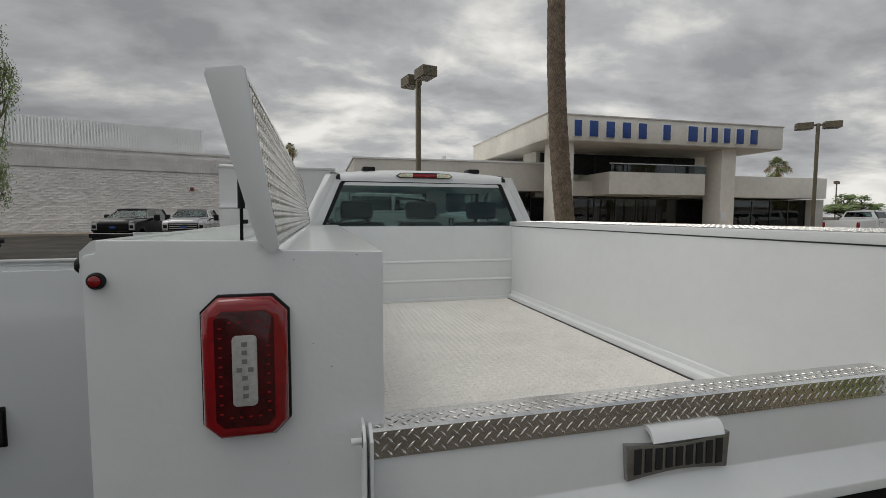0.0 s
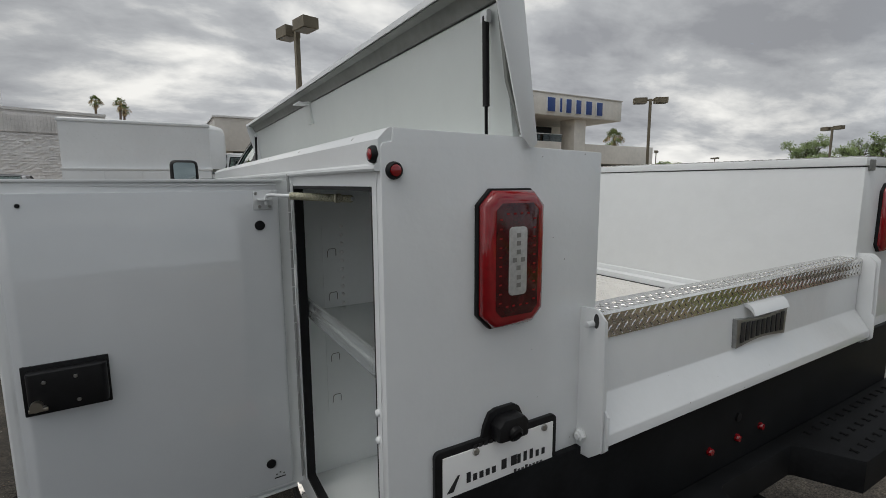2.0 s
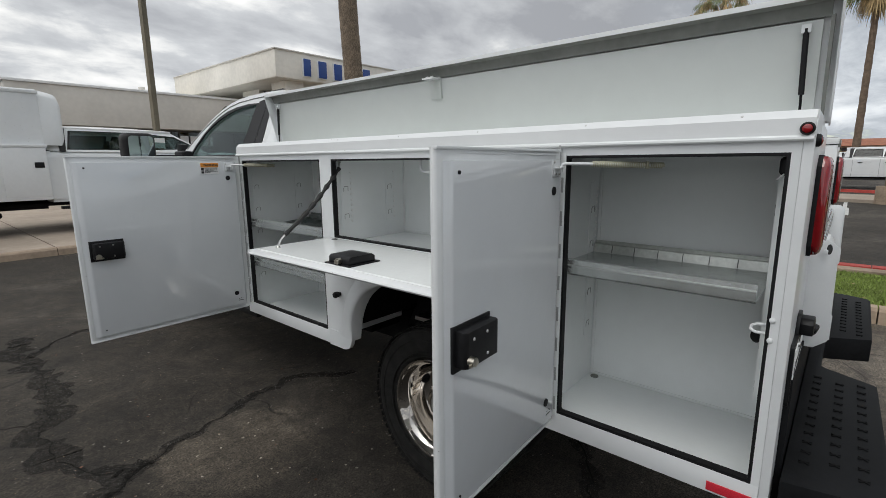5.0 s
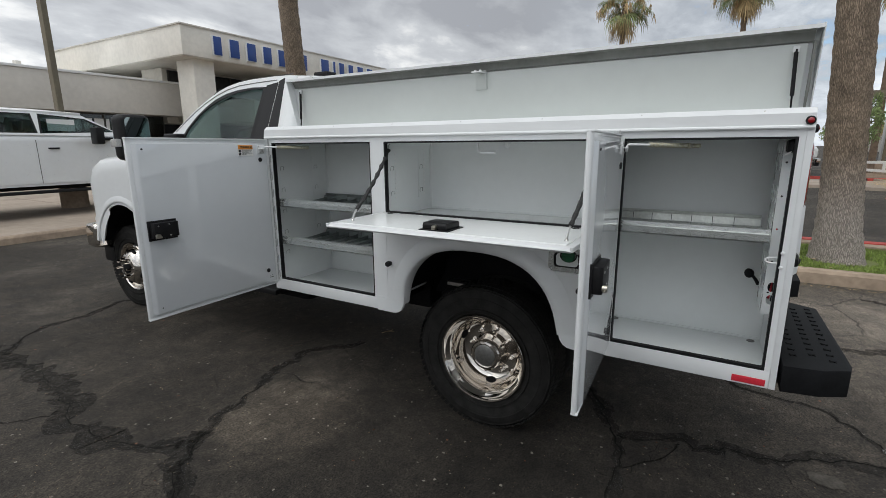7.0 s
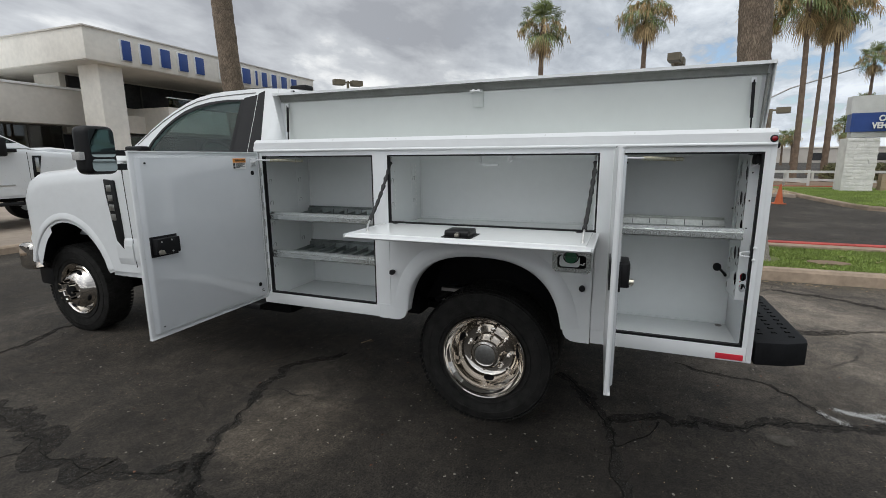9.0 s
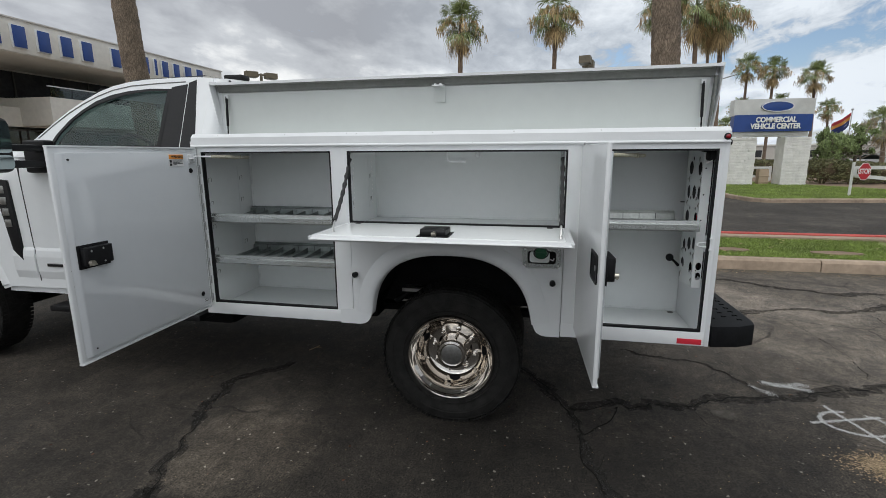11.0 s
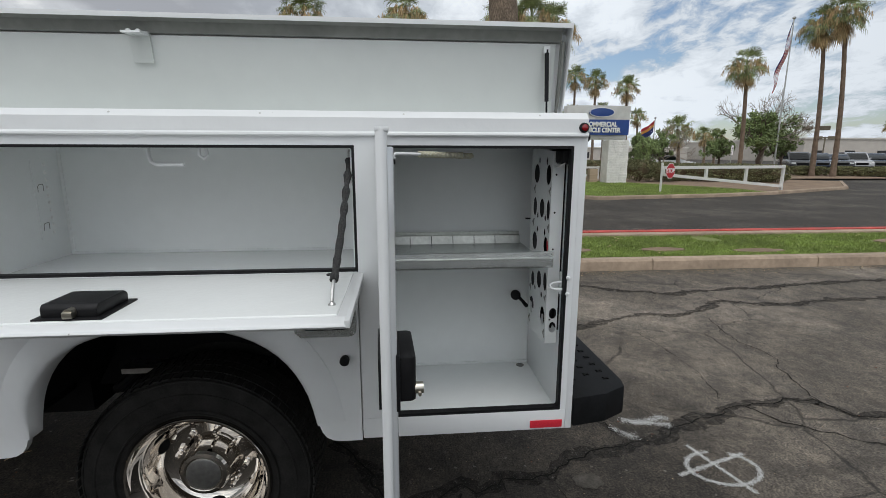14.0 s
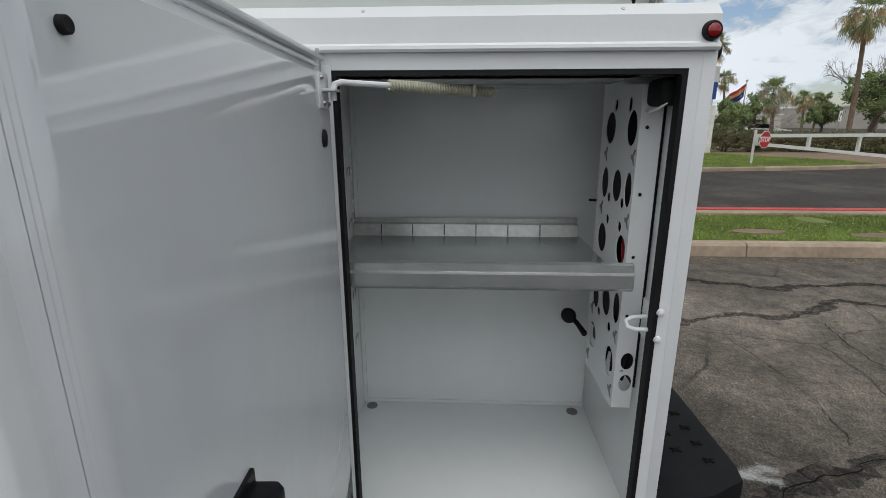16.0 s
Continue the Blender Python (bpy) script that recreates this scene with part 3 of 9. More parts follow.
guard = part("wiring_guard", pierced([(GX, 0.878), (GX, 1.528), (0.036, 1.545), (0.034, 1.483), (0.013, 0.868 + 0.0), (0.0, 0.868)], HOLES, lambda u, v, d: (u, GY + d, v), 0.002), WHITE_IN, truck, "white pierced steel wiring guard")
part("guard_flange", pierced([(0.912, 0.878), (GY, 0.878), (GY, 1.528), (0.912, 1.528)], [(0.928, 0.986, 0.013, 0.019), (0.928, 0.936, 0.013, 0.019)] + [(0.938, 0.964 + 0.1225 * k, 0.0035, 0.0035) for k in range(5)], lambda u, v, d: (GX + d, u, v), 0.002), WHITE_IN, guard)
for x, z in ((-0.017, 1.395), (-0.190, 1.398), (-0.015, 1.275), (-0.190, 1.277), (-0.010, 1.028), (-0.188, 1.034), (-0.006, 0.903), (-0.187, 0.909)):
    s = Shape()
    s.prism([(x - 0.010, z + 0.014), (x - 0.004, z + 0.016), (x + 0.004, z + 0.004), (x + 0.012, z + 0.006), (x + 0.010, z - 0.002), (x + 0.002, z - 0.004), (x - 0.008, z - 0.014), (x - 0.002, z + 0.002)], "y", GY + 0.001, GY + 0.0035)
    part("pressed_slot", s, GREYEDGE, guard)
# lamp body and wires behind it
s = Shape()
s.box(-0.190, -0.075, 0.896, 0.936, 1.29, 1.52, 0.01)
harness = part("lamp_back", s, RUBBER, truck, "black lamp body with black and red wires")
# added sheet: its black paints the shade of the enclosed cavity
part("cavity_shade_sheet", Shape().box(-0.203, 0.165, 0.9062, 0.9092, 0.925, 1.535), RUBBER, harness, "added black sheet standing in for the cavity's shade")
# black blocks added behind more holes for the same darkness
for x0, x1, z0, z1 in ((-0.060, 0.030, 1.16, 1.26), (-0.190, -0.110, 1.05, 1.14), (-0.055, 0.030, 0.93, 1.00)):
    part("cavity_shade_block", Shape().box(x0, x1, 0.896, 0.936, z0, z1, 0.01), RUBBER, harness)
for k, mat in enumerate((RUBBER, REFLECT, RUBBER, FRAME)):
    s = Shape()
    s.tube([(-0.17 + 0.03 * k + 0.018 * math.sin(k * 2 + w * 1.3), 0.926 + 0.007 * math.cos(w + k), 1.50 - w * 0.058) for w in range(11)], 0.004, 6)
    part("wire", s, mat, harness)
s = Shape()
s.box(-0.278, -0.209, 0.914, 0.948, 1.489, 1.534, 0.012, 3)
boot = part("marker_boot", s, RUBBER, truck, "black rubber boot behind the marker light")
s = Shape()
s.tube([(-0.214, 0.940, 1.492), (-0.225, 0.950, 1.482), (-0.245, 0.952, 1.479), (-0.265, 0.946, 1.484), (-0.275, 0.936, 1.494)], 0.0022, 6)
part("boot_wire", s, PAPER, boot)
s = Shape()
s.lathe((0.078, 0.985, 0.968), (-0.8, 0.6, 0.1), [(0.006, -0.02), (0.008, -0.004), (0.019, -0.002), (0.021, 0.006), (0.016, 0.012), (0, 0.014)], 18)
s.tube([(0.082, 0.982, 0.966), (0.060, 0.965, 0.950), (0.030, 0.953, 0.936)], [0.007, 0.0065, 0.008], 8)
part("clamp_knob", s, RUBBER, rear_comp)
# striker loop on the frame
s = Shape()
s.box(XS + 0.022, XS + 0.06, 0.924, 0.929, 1.072, 1.146, 0.001)
s.tube([(XS + 0.040, 0.927, 1.116), (XS + 0.040, 0.955, 1.113), (XS + 0.036, 0.966, 1.108), (XS + 0.026, 0.966, 1.101), (XS + 0.020, 0.955, 1.098), (XS + 0.020, 0.927, 1.098)], 0.0042, 8)
part("striker", s, WHITE, truck)
for z in (1.140, 1.088):
    s = Shape()
    s.lathe((XS, 0.921, z), (-1, 0, 0), [(0.007, 0), (0.006, 0.004), (0.002, 0.006), (0, 0.006)], 12)
    part("rivet", s, WHITE, flank)

# rear closing panel of the left box, with the tail lamp
s = Shape()
s.prism([(XS, ZB), (XS, 1.607), (-0.309, 1.613), (-0.2925, 1.616), (-0.291, 1.638), (-0.014, 1.634), (0.010, 1.616), (XI, 1.611), (XI, ZB)], "y", YR, YR + 0.022, 0.003)
rear_panel = part("rear_panel", s, WHITE, truck)
s = Shape()
s.box(XI - 0.004, XI, YR + 0.022, YF, ZF - 0.02, 1.606)
part("box_inner_wall", s, WHITE, truck)
s = Shape()
s.prism([(-0.300, 1.556), (-0.300, 1.60), (-0.288, 1.632), (-0.283, 1.632), (-0.283, 1.566), (0.0, 1.566), (0.0, 1.610), (XI, 1.612), (XI, 1.606), (0.006, 1.600), (0.006, 1.556)], "y", YR + 0.022, YF)
part("top_tray", s, WHITE_IN, truck)


def tail_lamp(x, parent):
    z0, z1, hw, c = 1.275, 1.536, 0.0745, 0.028
    def outline(g):
        k = c + 0.414 * g
        return [(x - hw + g, z0 + k), (x - hw + k, z0 + g), (x + hw - k, z0 + g), (x + hw - g, z0 + k), (x + hw - g, z1 - k), (x + hw - k, z1 - g), (x - hw + k, z1 - g), (x - hw + g, z1 - k)]
    y = YR
    s = Shape()
    s.prism(outline(-0.002), "y", y - 0.010, y + 0.001, 0.002)
    lamp = part("tail_lamp", s, RUBBER, parent, "red tail lamp with clear centre and black gasket")
    s = Shape()
    rows = []
    for g, dy in ((0.002, 0.008), (0.002, 0.018), (0.005, 0.0235), (0.010, 0.0275), (0.017, 0.0300), (0.025, 0.0310)):
        rows.append([(px, y - dy, pz) for px, pz in outline(g)])
    s.loft(rows)
    part("red_lens_body", s, RED_LENS, lamp, sharp=40)
    s = Shape()
    s.prism(outline(0.0245), "y", y - 0.0318, y - 0.025, 0.001)
    part("smoked_lens", s, RED_DARK, lamp)
    s = Shape()
    s.prism(rounded(x - 0.021, x + 0.021, z0 + 0.064, z1 - 0.068, 0.008, 3), "y", y - 0.0340, y - 0.029, 0.0015)
    part("reverse_lens", s, CLEAR_LENS, lamp)
    for i, (dx, z) in enumerate(((0.0, 1.452), (0.0, 1.437), (0.0, 1.421), (-0.009, 1.406), (0.010, 1.406), (0.0, 1.391), (0.001, 1.373), (0.001, 1.358))):
        s = Shape()
        s.box(x + dx - 0.0048, x + dx + 0.0045, y - 0.0348, y - 0.0335, z - 0.0042, z + 0.0042)
        part("led_chip", s, CLEAR_GREY, lamp)
    ring = [(x + sx * 0.040, z0 + 0.052 + k * 0.0172) for sx in (-1, 1) for k in range(10)] + [(x - 0.024 + k * 0.016, z) for z in (z0 + 0.044, z1 - 0.044) for k in range(4)]
    for px, pz in ring:
        s = Shape()
        s.box(px - 0.003, px + 0.003, y - 0.0324, y - 0.0310, pz - 0.0016, pz + 0.0016)
        part("red_led", s, RED_LED, lamp)


tail_lamp(-0.055, truck)
tail_lamp(2 * XC + 0.055, truck)


def marker(centre, axis, parent, r=0.0165):
    s = Shape()
    s.lathe(centre, axis, [(r * 1.5, 0), (r * 1.45, 0.006), (r * 1.15, 0.010), (r * 1.0, 0.008)], 20)
    m = part("marker_light", s, RUBBER, parent, "round red marker light in a black grommet")
    s = Shape()
    s.lathe(centre, axis, [(r * 1.05, 0.006), (r * 0.98, 0.0105), (r * 0.6, 0.0125), (0, 0.013)], 20)
    part("lens", s, RED_LENS, m)


marker((-0.316, 0.900, 1.595), (-1, 0, 0), truck, 0.0098)
marker((-0.291, YR, 1.569), (0, -1, 0), truck, 0.0098)
s = Shape()
s.box(XS - 0.003, XS, 0.916, 1.024, 0.628, 0.654, 0.001)
part("reflector", s, REFLECT, truck, "red reflective strip")

# rear plate with camera housing
s = Shape()
PL, PR, PB, PT = -0.224, 0.078, 0.885, 1.056
frame_pts = rounded(PL, PR, PB, PT, 0.012, 3)
s.prism(frame_pts, "y", YR - 0.010, YR, 0.002)
s.prism([(-0.118, PT - 0.006), (-0.112, PT + 0.022), (-0.100, PT + 0.046), (-0.084, PT + 0.052), (-0.040, PT + 0.052), (-0.026, PT + 0.044), (-0.014, PT + 0.020), (-0.002, PT - 0.006)], "y", YR - 0.009, YR, 0.002)
plate = part("plate_frame", s, PLASTIC, truck, "black plate frame with white dealer plate")
s = Shape()
s.box(PL + 0.016, PR - 0.012, YR - 0.0125, YR - 0.009, PB + 0.030, PT - 0.014, 0.001)
part("plate", s, PAPER, plate, "white dealer plate")
s = Shape()
s.prism([(-0.098, PT - 0.006), (-0.098, PT + 0.026), (-0.084, PT + 0.040), (-0.036, PT + 0.040), (-0.024, PT + 0.028), (-0.024, PT - 0.006)], "y", YR - 0.040, YR - 0.006, 0.008)
s.lathe((-0.060, YR - 0.038, PT + 0.008), (0, -1, -0.35), [(0.016, -0.004), (0.016, 0.006), (0.011, 0.009), (0.010, 0.006), (0, 0.007)], 16)
part("camera_housing", s, PLASTIC, plate)
# dealer wording: plain bars
BARS = [(-0.156 + 0.0150 * k, 0.0095, 0.977, 0.998 if k == 0 else 0.991) for k in range(5)] + [(-0.072, 0.0125, 0.977, 0.998)] + [(-0.048 + 0.0165 * k, 0.0150 if k == 0 else 0.0085, 0.977, (0.998, 0.997, 0.998, 0.998, 0.991, 0.991)[k]) for k in range(6)]
BARS += [(-0.040 + 0.0100 * k, 0.0065, 0.957, 0.967 if k in (0, 3) else 0.964) for k in range(8)] + [(-0.038 + 0.0085 * k, 0.0050, 0.941, 0.948) for k in range(10)] + [(-0.140 + 0.0125 * k, 0.0080, PT - 0.0135, PT - 0.006) for k in range(8)]
for x0, w, z0, z1 in BARS:
    part("print_bar", Shape().box(x0, x0 + w, YR - 0.0132, YR - 0.0122, z0, z1), INK, plate)
s = Shape()
s.prism([(-0.200, 0.970), (-0.176, 1.000), (-0.172, 1.000), (-0.186, 0.970)], "y", YR - 0.0140, YR - 0.0122)
part("print_mark", s, INK, plate)
s = Shape()
s.box(-0.130, -0.010, YR - 0.0125, YR - 0.0095, PB + 0.009, PB + 0.021)
part("frame_print_bar", s, PAPER, plate)
for x, z in ((-0.135, PT - 0.020), (0.040, PT - 0.020)):
    s = Shape()
    s.lathe((x, YR - 0.012, z), (0, -1, 0), [(0.008, 0), (0.007, 0.004), (0.003, 0.005), (0, 0.004)], 12)
    part("screw", s, STEEL, plate)

# tailgate with its side plates
XG0, XG1 = 0.174, 2 * XC - 0.174
s = Shape()
s.prism([(0.866, 1.204), (0.866, 1.072), (0.818, 1.002), (0.815, 0.978), (0.826, 0.970), (0.868, 0.972), (0.885, 1.0), (0.885, 1.204)], "x", XG0, XG1, 0.003)
gate = part("tailgate", s, WHITE, truck, "white tailgate with flared lower edge and tread-plate cap")
s = Shape()
s.prism([(0.862, 1.203), (0.862, 1.258), (0.866, 1.264), (0.935, 1.266), (0.935, 1.260), (0.870, 1.258), (0.870, 1.203)], "x", XG0 - 0.012, XG1 + 0.012)
cap = part("tread_cap", s, ALU, gate, "polished tread-plate cap")


def tread(s, origin, ua, ub, la, lb, q=0.0148, ln=0.0122, wd=0.0027, h=0.0015):
    """Raised lozenges on the plane spanned by ua and ub: columns lean in turn one way and the other, each staggered by half a step."""
    o, ua, ub = Vector(origin), Vector(ua), Vector(ub)
    up2 = ua.cross(ub).normalized()
    for i in range(int(la / q)):
        g = 1 if i % 2 else -1
        d = (ua + ub * g).normalized()
        e = up2.cross(d)
        v0 = 0.5 * q + q * (i % 2)
        while v0 < lb - 0.3 * q:
            c = o + ua * ((i + 0.5) * q) + ub * v0
            k0 = min(1.0, (v0 - 0.0005) / (ln * 0.71)) * ln
            k1 = min(1.0, (lb - v0 - 0.0005) / (ln * 0.71)) * ln
            lo, hi = (k0, k1) if g > 0 else (k1, k0)
            v = [s.bm.verts.new(p) for p in (c - d * lo, c + e * wd, c + d * hi, c - e * wd, c - d * lo * 0.5 + up2 * h, c + d * hi * 0.5 + up2 * h)]
            for f in ((0, 4, 1), (1, 4, 5), (1, 5, 2), (2, 5, 3), (3, 5, 4), (3, 4, 0)):
                s.bm.faces.new([v[k] for k in f[::-1]])
            v0 += 2 * q


s = Shape()
tread(s, (XG0, 0.8618, 1.2045), (1, 0, 0), (0, 0, 1), XG1 - XG0, 0.053, 0.0135, 0.0112, 0.0024)
tread(s, (XG0, 0.868, 1.2657), (1, 0, 0), (0, 1, 0), XG1 - XG0, 0.064, 0.0135, 0.0112, 0.0024)
for f in s.bm.faces:
    f.normal_update()
tag_tread = part("raised_tread", s, ALU, cap, sharp=10)
tagged(tag_tread, kind="stuff")
for sg in (-1, 1):
    gx = lambda d: XC + sg * (XC - d)
    s = Shape()
    s.prism([(0.884, 1.281), (0.840, 1.284), (0.831, 1.279), (0.816, 1.263), (0.812, 1.06), (0.814, 0.970), (0.845, 0.944), (0.884, 0.941)], "x", min(gx(0.150), gx(0.156)), max(gx(0.150), gx(0.156)), 0.0012)
    side_plate = part("gate_side_plate", s, WHITE, truck)
    s = Shape()
    s.prism([(0.870, 1.276), (0.846, 1.276), (0.824, 1.256), (0.819, 1.062), (0.809, 1.050), (0.809, 0.974), (0.822, 0.960), (0.883, 0.956)], "x", min(gx(0.163), gx(0.170)), max(gx(0.163), gx(0.170)), 0.0012)
    part("gate_end_plate", s, WHITE, gate)
    s = Shape()
    s.prism([(0.838 + 0.007 * math.cos(w), 1.258 + 0.016 * math.sin(w)) for w in [math.tau * k / 16 for k in range(16)]], "x", min(gx(0.1492), gx(0.151)), max(gx(0.1492), gx(0.151)))
    part("pin_slot", s, SEAM, side_plate)
    for y, z, r, seg, ln in ((0.847, 1.251, 0.0068, 14, 0.020), (0.868, 0.989, 0.0125, 6, 0.010)):
        s = Shape()
        s.lathe((gx(0.1495), y, z), (sg, 0, 0), [(r * 1.25 if seg == 6 else r, 0), (r * 1.25 if seg == 6 else r, 0.002), (r, 0.0025), (r, ln), (r * 0.6, ln + 0.001), (r * 0.55, ln + (0.006 if seg == 6 else 0.001)), (0, ln + (0.006 if seg == 6 else 0.001))], seg)
        part("bolt", s, WHITE, side_plate)
# handle pocket and the maker's badge (plain bars)
s = Shape()
s.prism([(0.868, 1.203), (0.852, 1.200), (0.842, 1.190), (0.834, 1.172), (0.837, 1.170), (0.847, 1.184), (0.856, 1.190), (0.868, 1.192)], "x", XC - 0.085, XC + 0.110)
part("pull_handle", s, WHITE, gate)
BX0, BX1, BZ0, BZ1 = 0.737, 1.023, 1.080, 1.166
s = Shape()
n = 10
top = [(BX0 + (BX1 - BX0) * k / n, BZ1 - 0.012 + 0.012 * abs(2 * k / n - 1) ** 1.5) for k in range(n + 1)]
bot = [(BX0 + 0.006 + (BX1 - BX0 - 0.012) * k / n, BZ0 + 0.012 - 0.012 * abs(2 * k / n - 1) ** 1.5) for k in range(n + 1)]
s.prism(bot + top[::-1], "y", 0.853, 0.868, 0.002)
badge = part("badge", s, BADGE, gate, "brushed metal maker's badge with dark bars")
for k in range(9):
    s = Shape()
    x0 = BX0 + 0.022 + k * 0.0280
    u = abs((x0 + 0.010 - (BX0 + BX1) / 2) / ((BX1 - BX0) / 2)) ** 1.5
    s.box(x0, x0 + 0.0185, 0.8505, 0.8535, BZ0 + 0.021 - 0.010 * u, BZ1 - 0.019 + 0.010 * u, 0.001)
    part("badge_bar", s, INK, badge)

# bed: floor, front bulkhead, ribs, edge strip, tread
s = Shape()
s.box(XI, XRI, 0.930, 3.54, ZF - 0.02, ZF)
bed = part("bed_floor", s, BED, truck, "white tread-plate bed floor")
s = Shape()
tread(s, (XI + 0.01, 0.94, ZF), (1, 0, 0), (0, 1, 0), 1.353, 2.574, 0.0155, 0.0128, 0.0034, 0.0024)
tagged(part("raised_tread", s, BED, bed, sharp=10), kind="stuff")
s = Shape()
s.box(XI - 0.01, XRI + 0.01, 3.535, 3.56, ZF - 0.02, 1.600, 0.003)
s.prism([(3.535, 1.335), (3.526, 1.325), (3.526, 1.318), (3.535, 1.310)], "x", XI, XRI)
s.prism([(3.535, 1.185), (3.526, 1.175), (3.526, 1.168), (3.535, 1.160)], "x", XI, XRI)
s.box(XI, XRI, 3.520, 3.536, ZF, 1.035, 0.003)
part("bulkhead", s, WHITE, truck)
s = Shape()
s.prism([(XRI, 1.075), (XRI - 0.004, 1.070), (XRI - 0.006, 1.048), (XRI - 0.030, 1.040), (XRI - 0.032, ZF), (XRI, ZF)], "y", 0.95, 3.53)
part("bed_edge_strip", s, WHITE, truck)
part("floor_gap", Shape().box(XRI - 0.043, XRI - 0.0325, 0.95, 3.53, ZF - 0.001, ZF + 0.0034), SEAM, bed)

# right-hand box, closed
s = Shape()
s.box(XRI, XRO, YR, YF, ZB + 0.30, 1.5975, 0.003)
s.box(XRI + 0.05, XRO, YR, 1.70, ZB, 1.0, 0.004)
s.box(XRI + 0.05, XRO, 2.60, YF, ZB, 1.0, 0.004)
right_box = part("right_box", s, WHITE, truck)
s = Shape()
s.box(XRI - 0.006, XRO + 0.012, YR - 0.004, YF, 1.602, 1.634, 0.004)
part("lid_seal", Shape().box(XRI - 0.001, XRO - 0.01, YR + 0.004, YF - 0.004, 1.5976, 1.602), SEAM, truck)
lid_r = part("closed_lid", s, WHITE, truck, "closed box lid with polished tread plate on top")
s = Shape()
s.box(XRI + 0.004, XRO, YR + 0.006, YF - 0.01, 1.634, 1.637)
tread(s, (XRI + 0.01, YR + 0.01, 1.637), (1, 0, 0), (0, 1, 0), 0.469, 2.613, 0.0155, 0.0128, 0.003, 0.002)
part("lid_tread", s, ALU, lid_r, "polished tread plate")
s = Shape()
s.box(XRI + 0.02, XRI + 0.06, YR - 0.010, YR + 0.01, 1.585, 1.625, 0.004)
part("lid_latch", s, GREYEDGE, lid_r)

# raised flip-top lid of the left box: hinge low, leaning over
HX, HZ = 0.002, 1.622          # hinge line
ux, uz = -0.0485, 0.312        # along the lid, from hinge to free edge
ll = math.hypot(ux, uz)
ux, uz = ux / ll, uz / ll
nx, nz = uz, -ux               # outward (towards the bed)
L, D = 0.320, 0.060


def lid_pt(a, d, y):
    """a along the lid from the hinge, d inwards (towards the flank)."""
    return (HX + ux * a - nx * d, y, HZ + uz * a - nz * d)


def lid_prism(pts, y0, y1, bevel=0.0):
    s = Shape()
    s.prism([(lid_pt(a, d, 0)[0], lid_pt(a, d, 0)[2]) for a, d in pts], "y", y0, y1, bevel)
    return s


LY0, LY1 = 0.876, 3.572
lid = part("flip_top_lid", lid_prism([(0.0, 0.0), (L, 0.0), (L, 0.006), (0.0, 0.006)], LY0, LY1, 0.001), WHITE, truck, "raised white flip-top lid with tread-plate outside")
s = lid_prism([(L - 0.006, 0.0), (L + 0.004, 0.003), (L + 0.004, D), (L - 0.010, D + 0.003), (L - 0.010, D), (L - 0.006, D - 0.004)], LY0, LY1)
part("lid_edge", s, WHITE, lid)
# gutter grey is darkened to paint the shadow under the lid's edge
s = lid_prism([(L - 0.052, 0.010), (L - 0.006, 0.010), (L - 0.006, 0.050), (L - 0.010, 0.052), (L - 0.018, 0.030), (L - 0.052, 0.022)], LY0 + 0.02, LY1 - 0.02)
part("lid_gutter", s, GREYEDGE, lid, "grey unpainted inner lip with its shade in the colour")
s = lid_prism([(0.012, 0.006), (L - 0.056, 0.006), (L - 0.056, 0.018), (0.012, 0.022)], LY0 + 0.035, LY1 - 0.035, 0.003)
part("lid_inner_panel", s, LID_WHITE, lid)
for y0, y1 in ((LY0 - 0.004, LY0), (LY1, LY1 + 0.004)):
    part("lid_end", lid_prism([(-0.006, 0.006), (0.0, -0.004), (L, -0.004), (L + 0.007, 0.002), (L + 0.007, D + 0.001), (L - 0.004, D + 0.005), (0.02, 0.032), (-0.004, 0.016)], y0, y1, 0.001), WHITE, lid)
s = Shape()
tread(s, Vector(lid_pt(0.008, -0.0028, LY0 + 0.01)), (0, 1, 0), (ux, 0, uz), 2.67, 0.304, 0.0155, 0.0128, 0.003, 0.002)
bmesh.ops.recalc_face_normals(s.bm, faces=s.bm.faces)
tagged(part("raised_tread", s, ALU, lid, sharp=10), kind="stuff")
part("tread_skin", lid_prism([(0.004, -0.003), (L - 0.004, -0.003), (L - 0.004, -0.0005), (0.004, -0.0005)], LY0 + 0.006, LY1 - 0.006), ALU, lid, "polished tread plate")
# latch bracket on the lid's inner face
s = lid_prism([(L - 0.055, 0.018), (L - 0.048, 0.020), (L - 0.048, 0.075), (L - 0.053, 0.077), (L - 0.060, 0.024)], 2.205, 2.262)
part("lid_latch", s, WHITE, lid)
s = lid_prism([(L - 0.138, 0.017), (L - 0.050, 0.017), (L - 0.050, 0.0265), (L - 0.138, 0.0285)], 2.203, 2.262, 0.001)
part("latch_bracket", s, LID_WHITE, lid)
for y in (2.219, 2.247):
    s = Shape()
    s.lathe(lid_pt(L - 0.0485, 0.058, y), (ux, 0, uz), [(0.007, 0), (0.007, 0.004), (0.004, 0.006), (0, 0.0065)], 10)
    part("bolt", s, WHITE, lid)
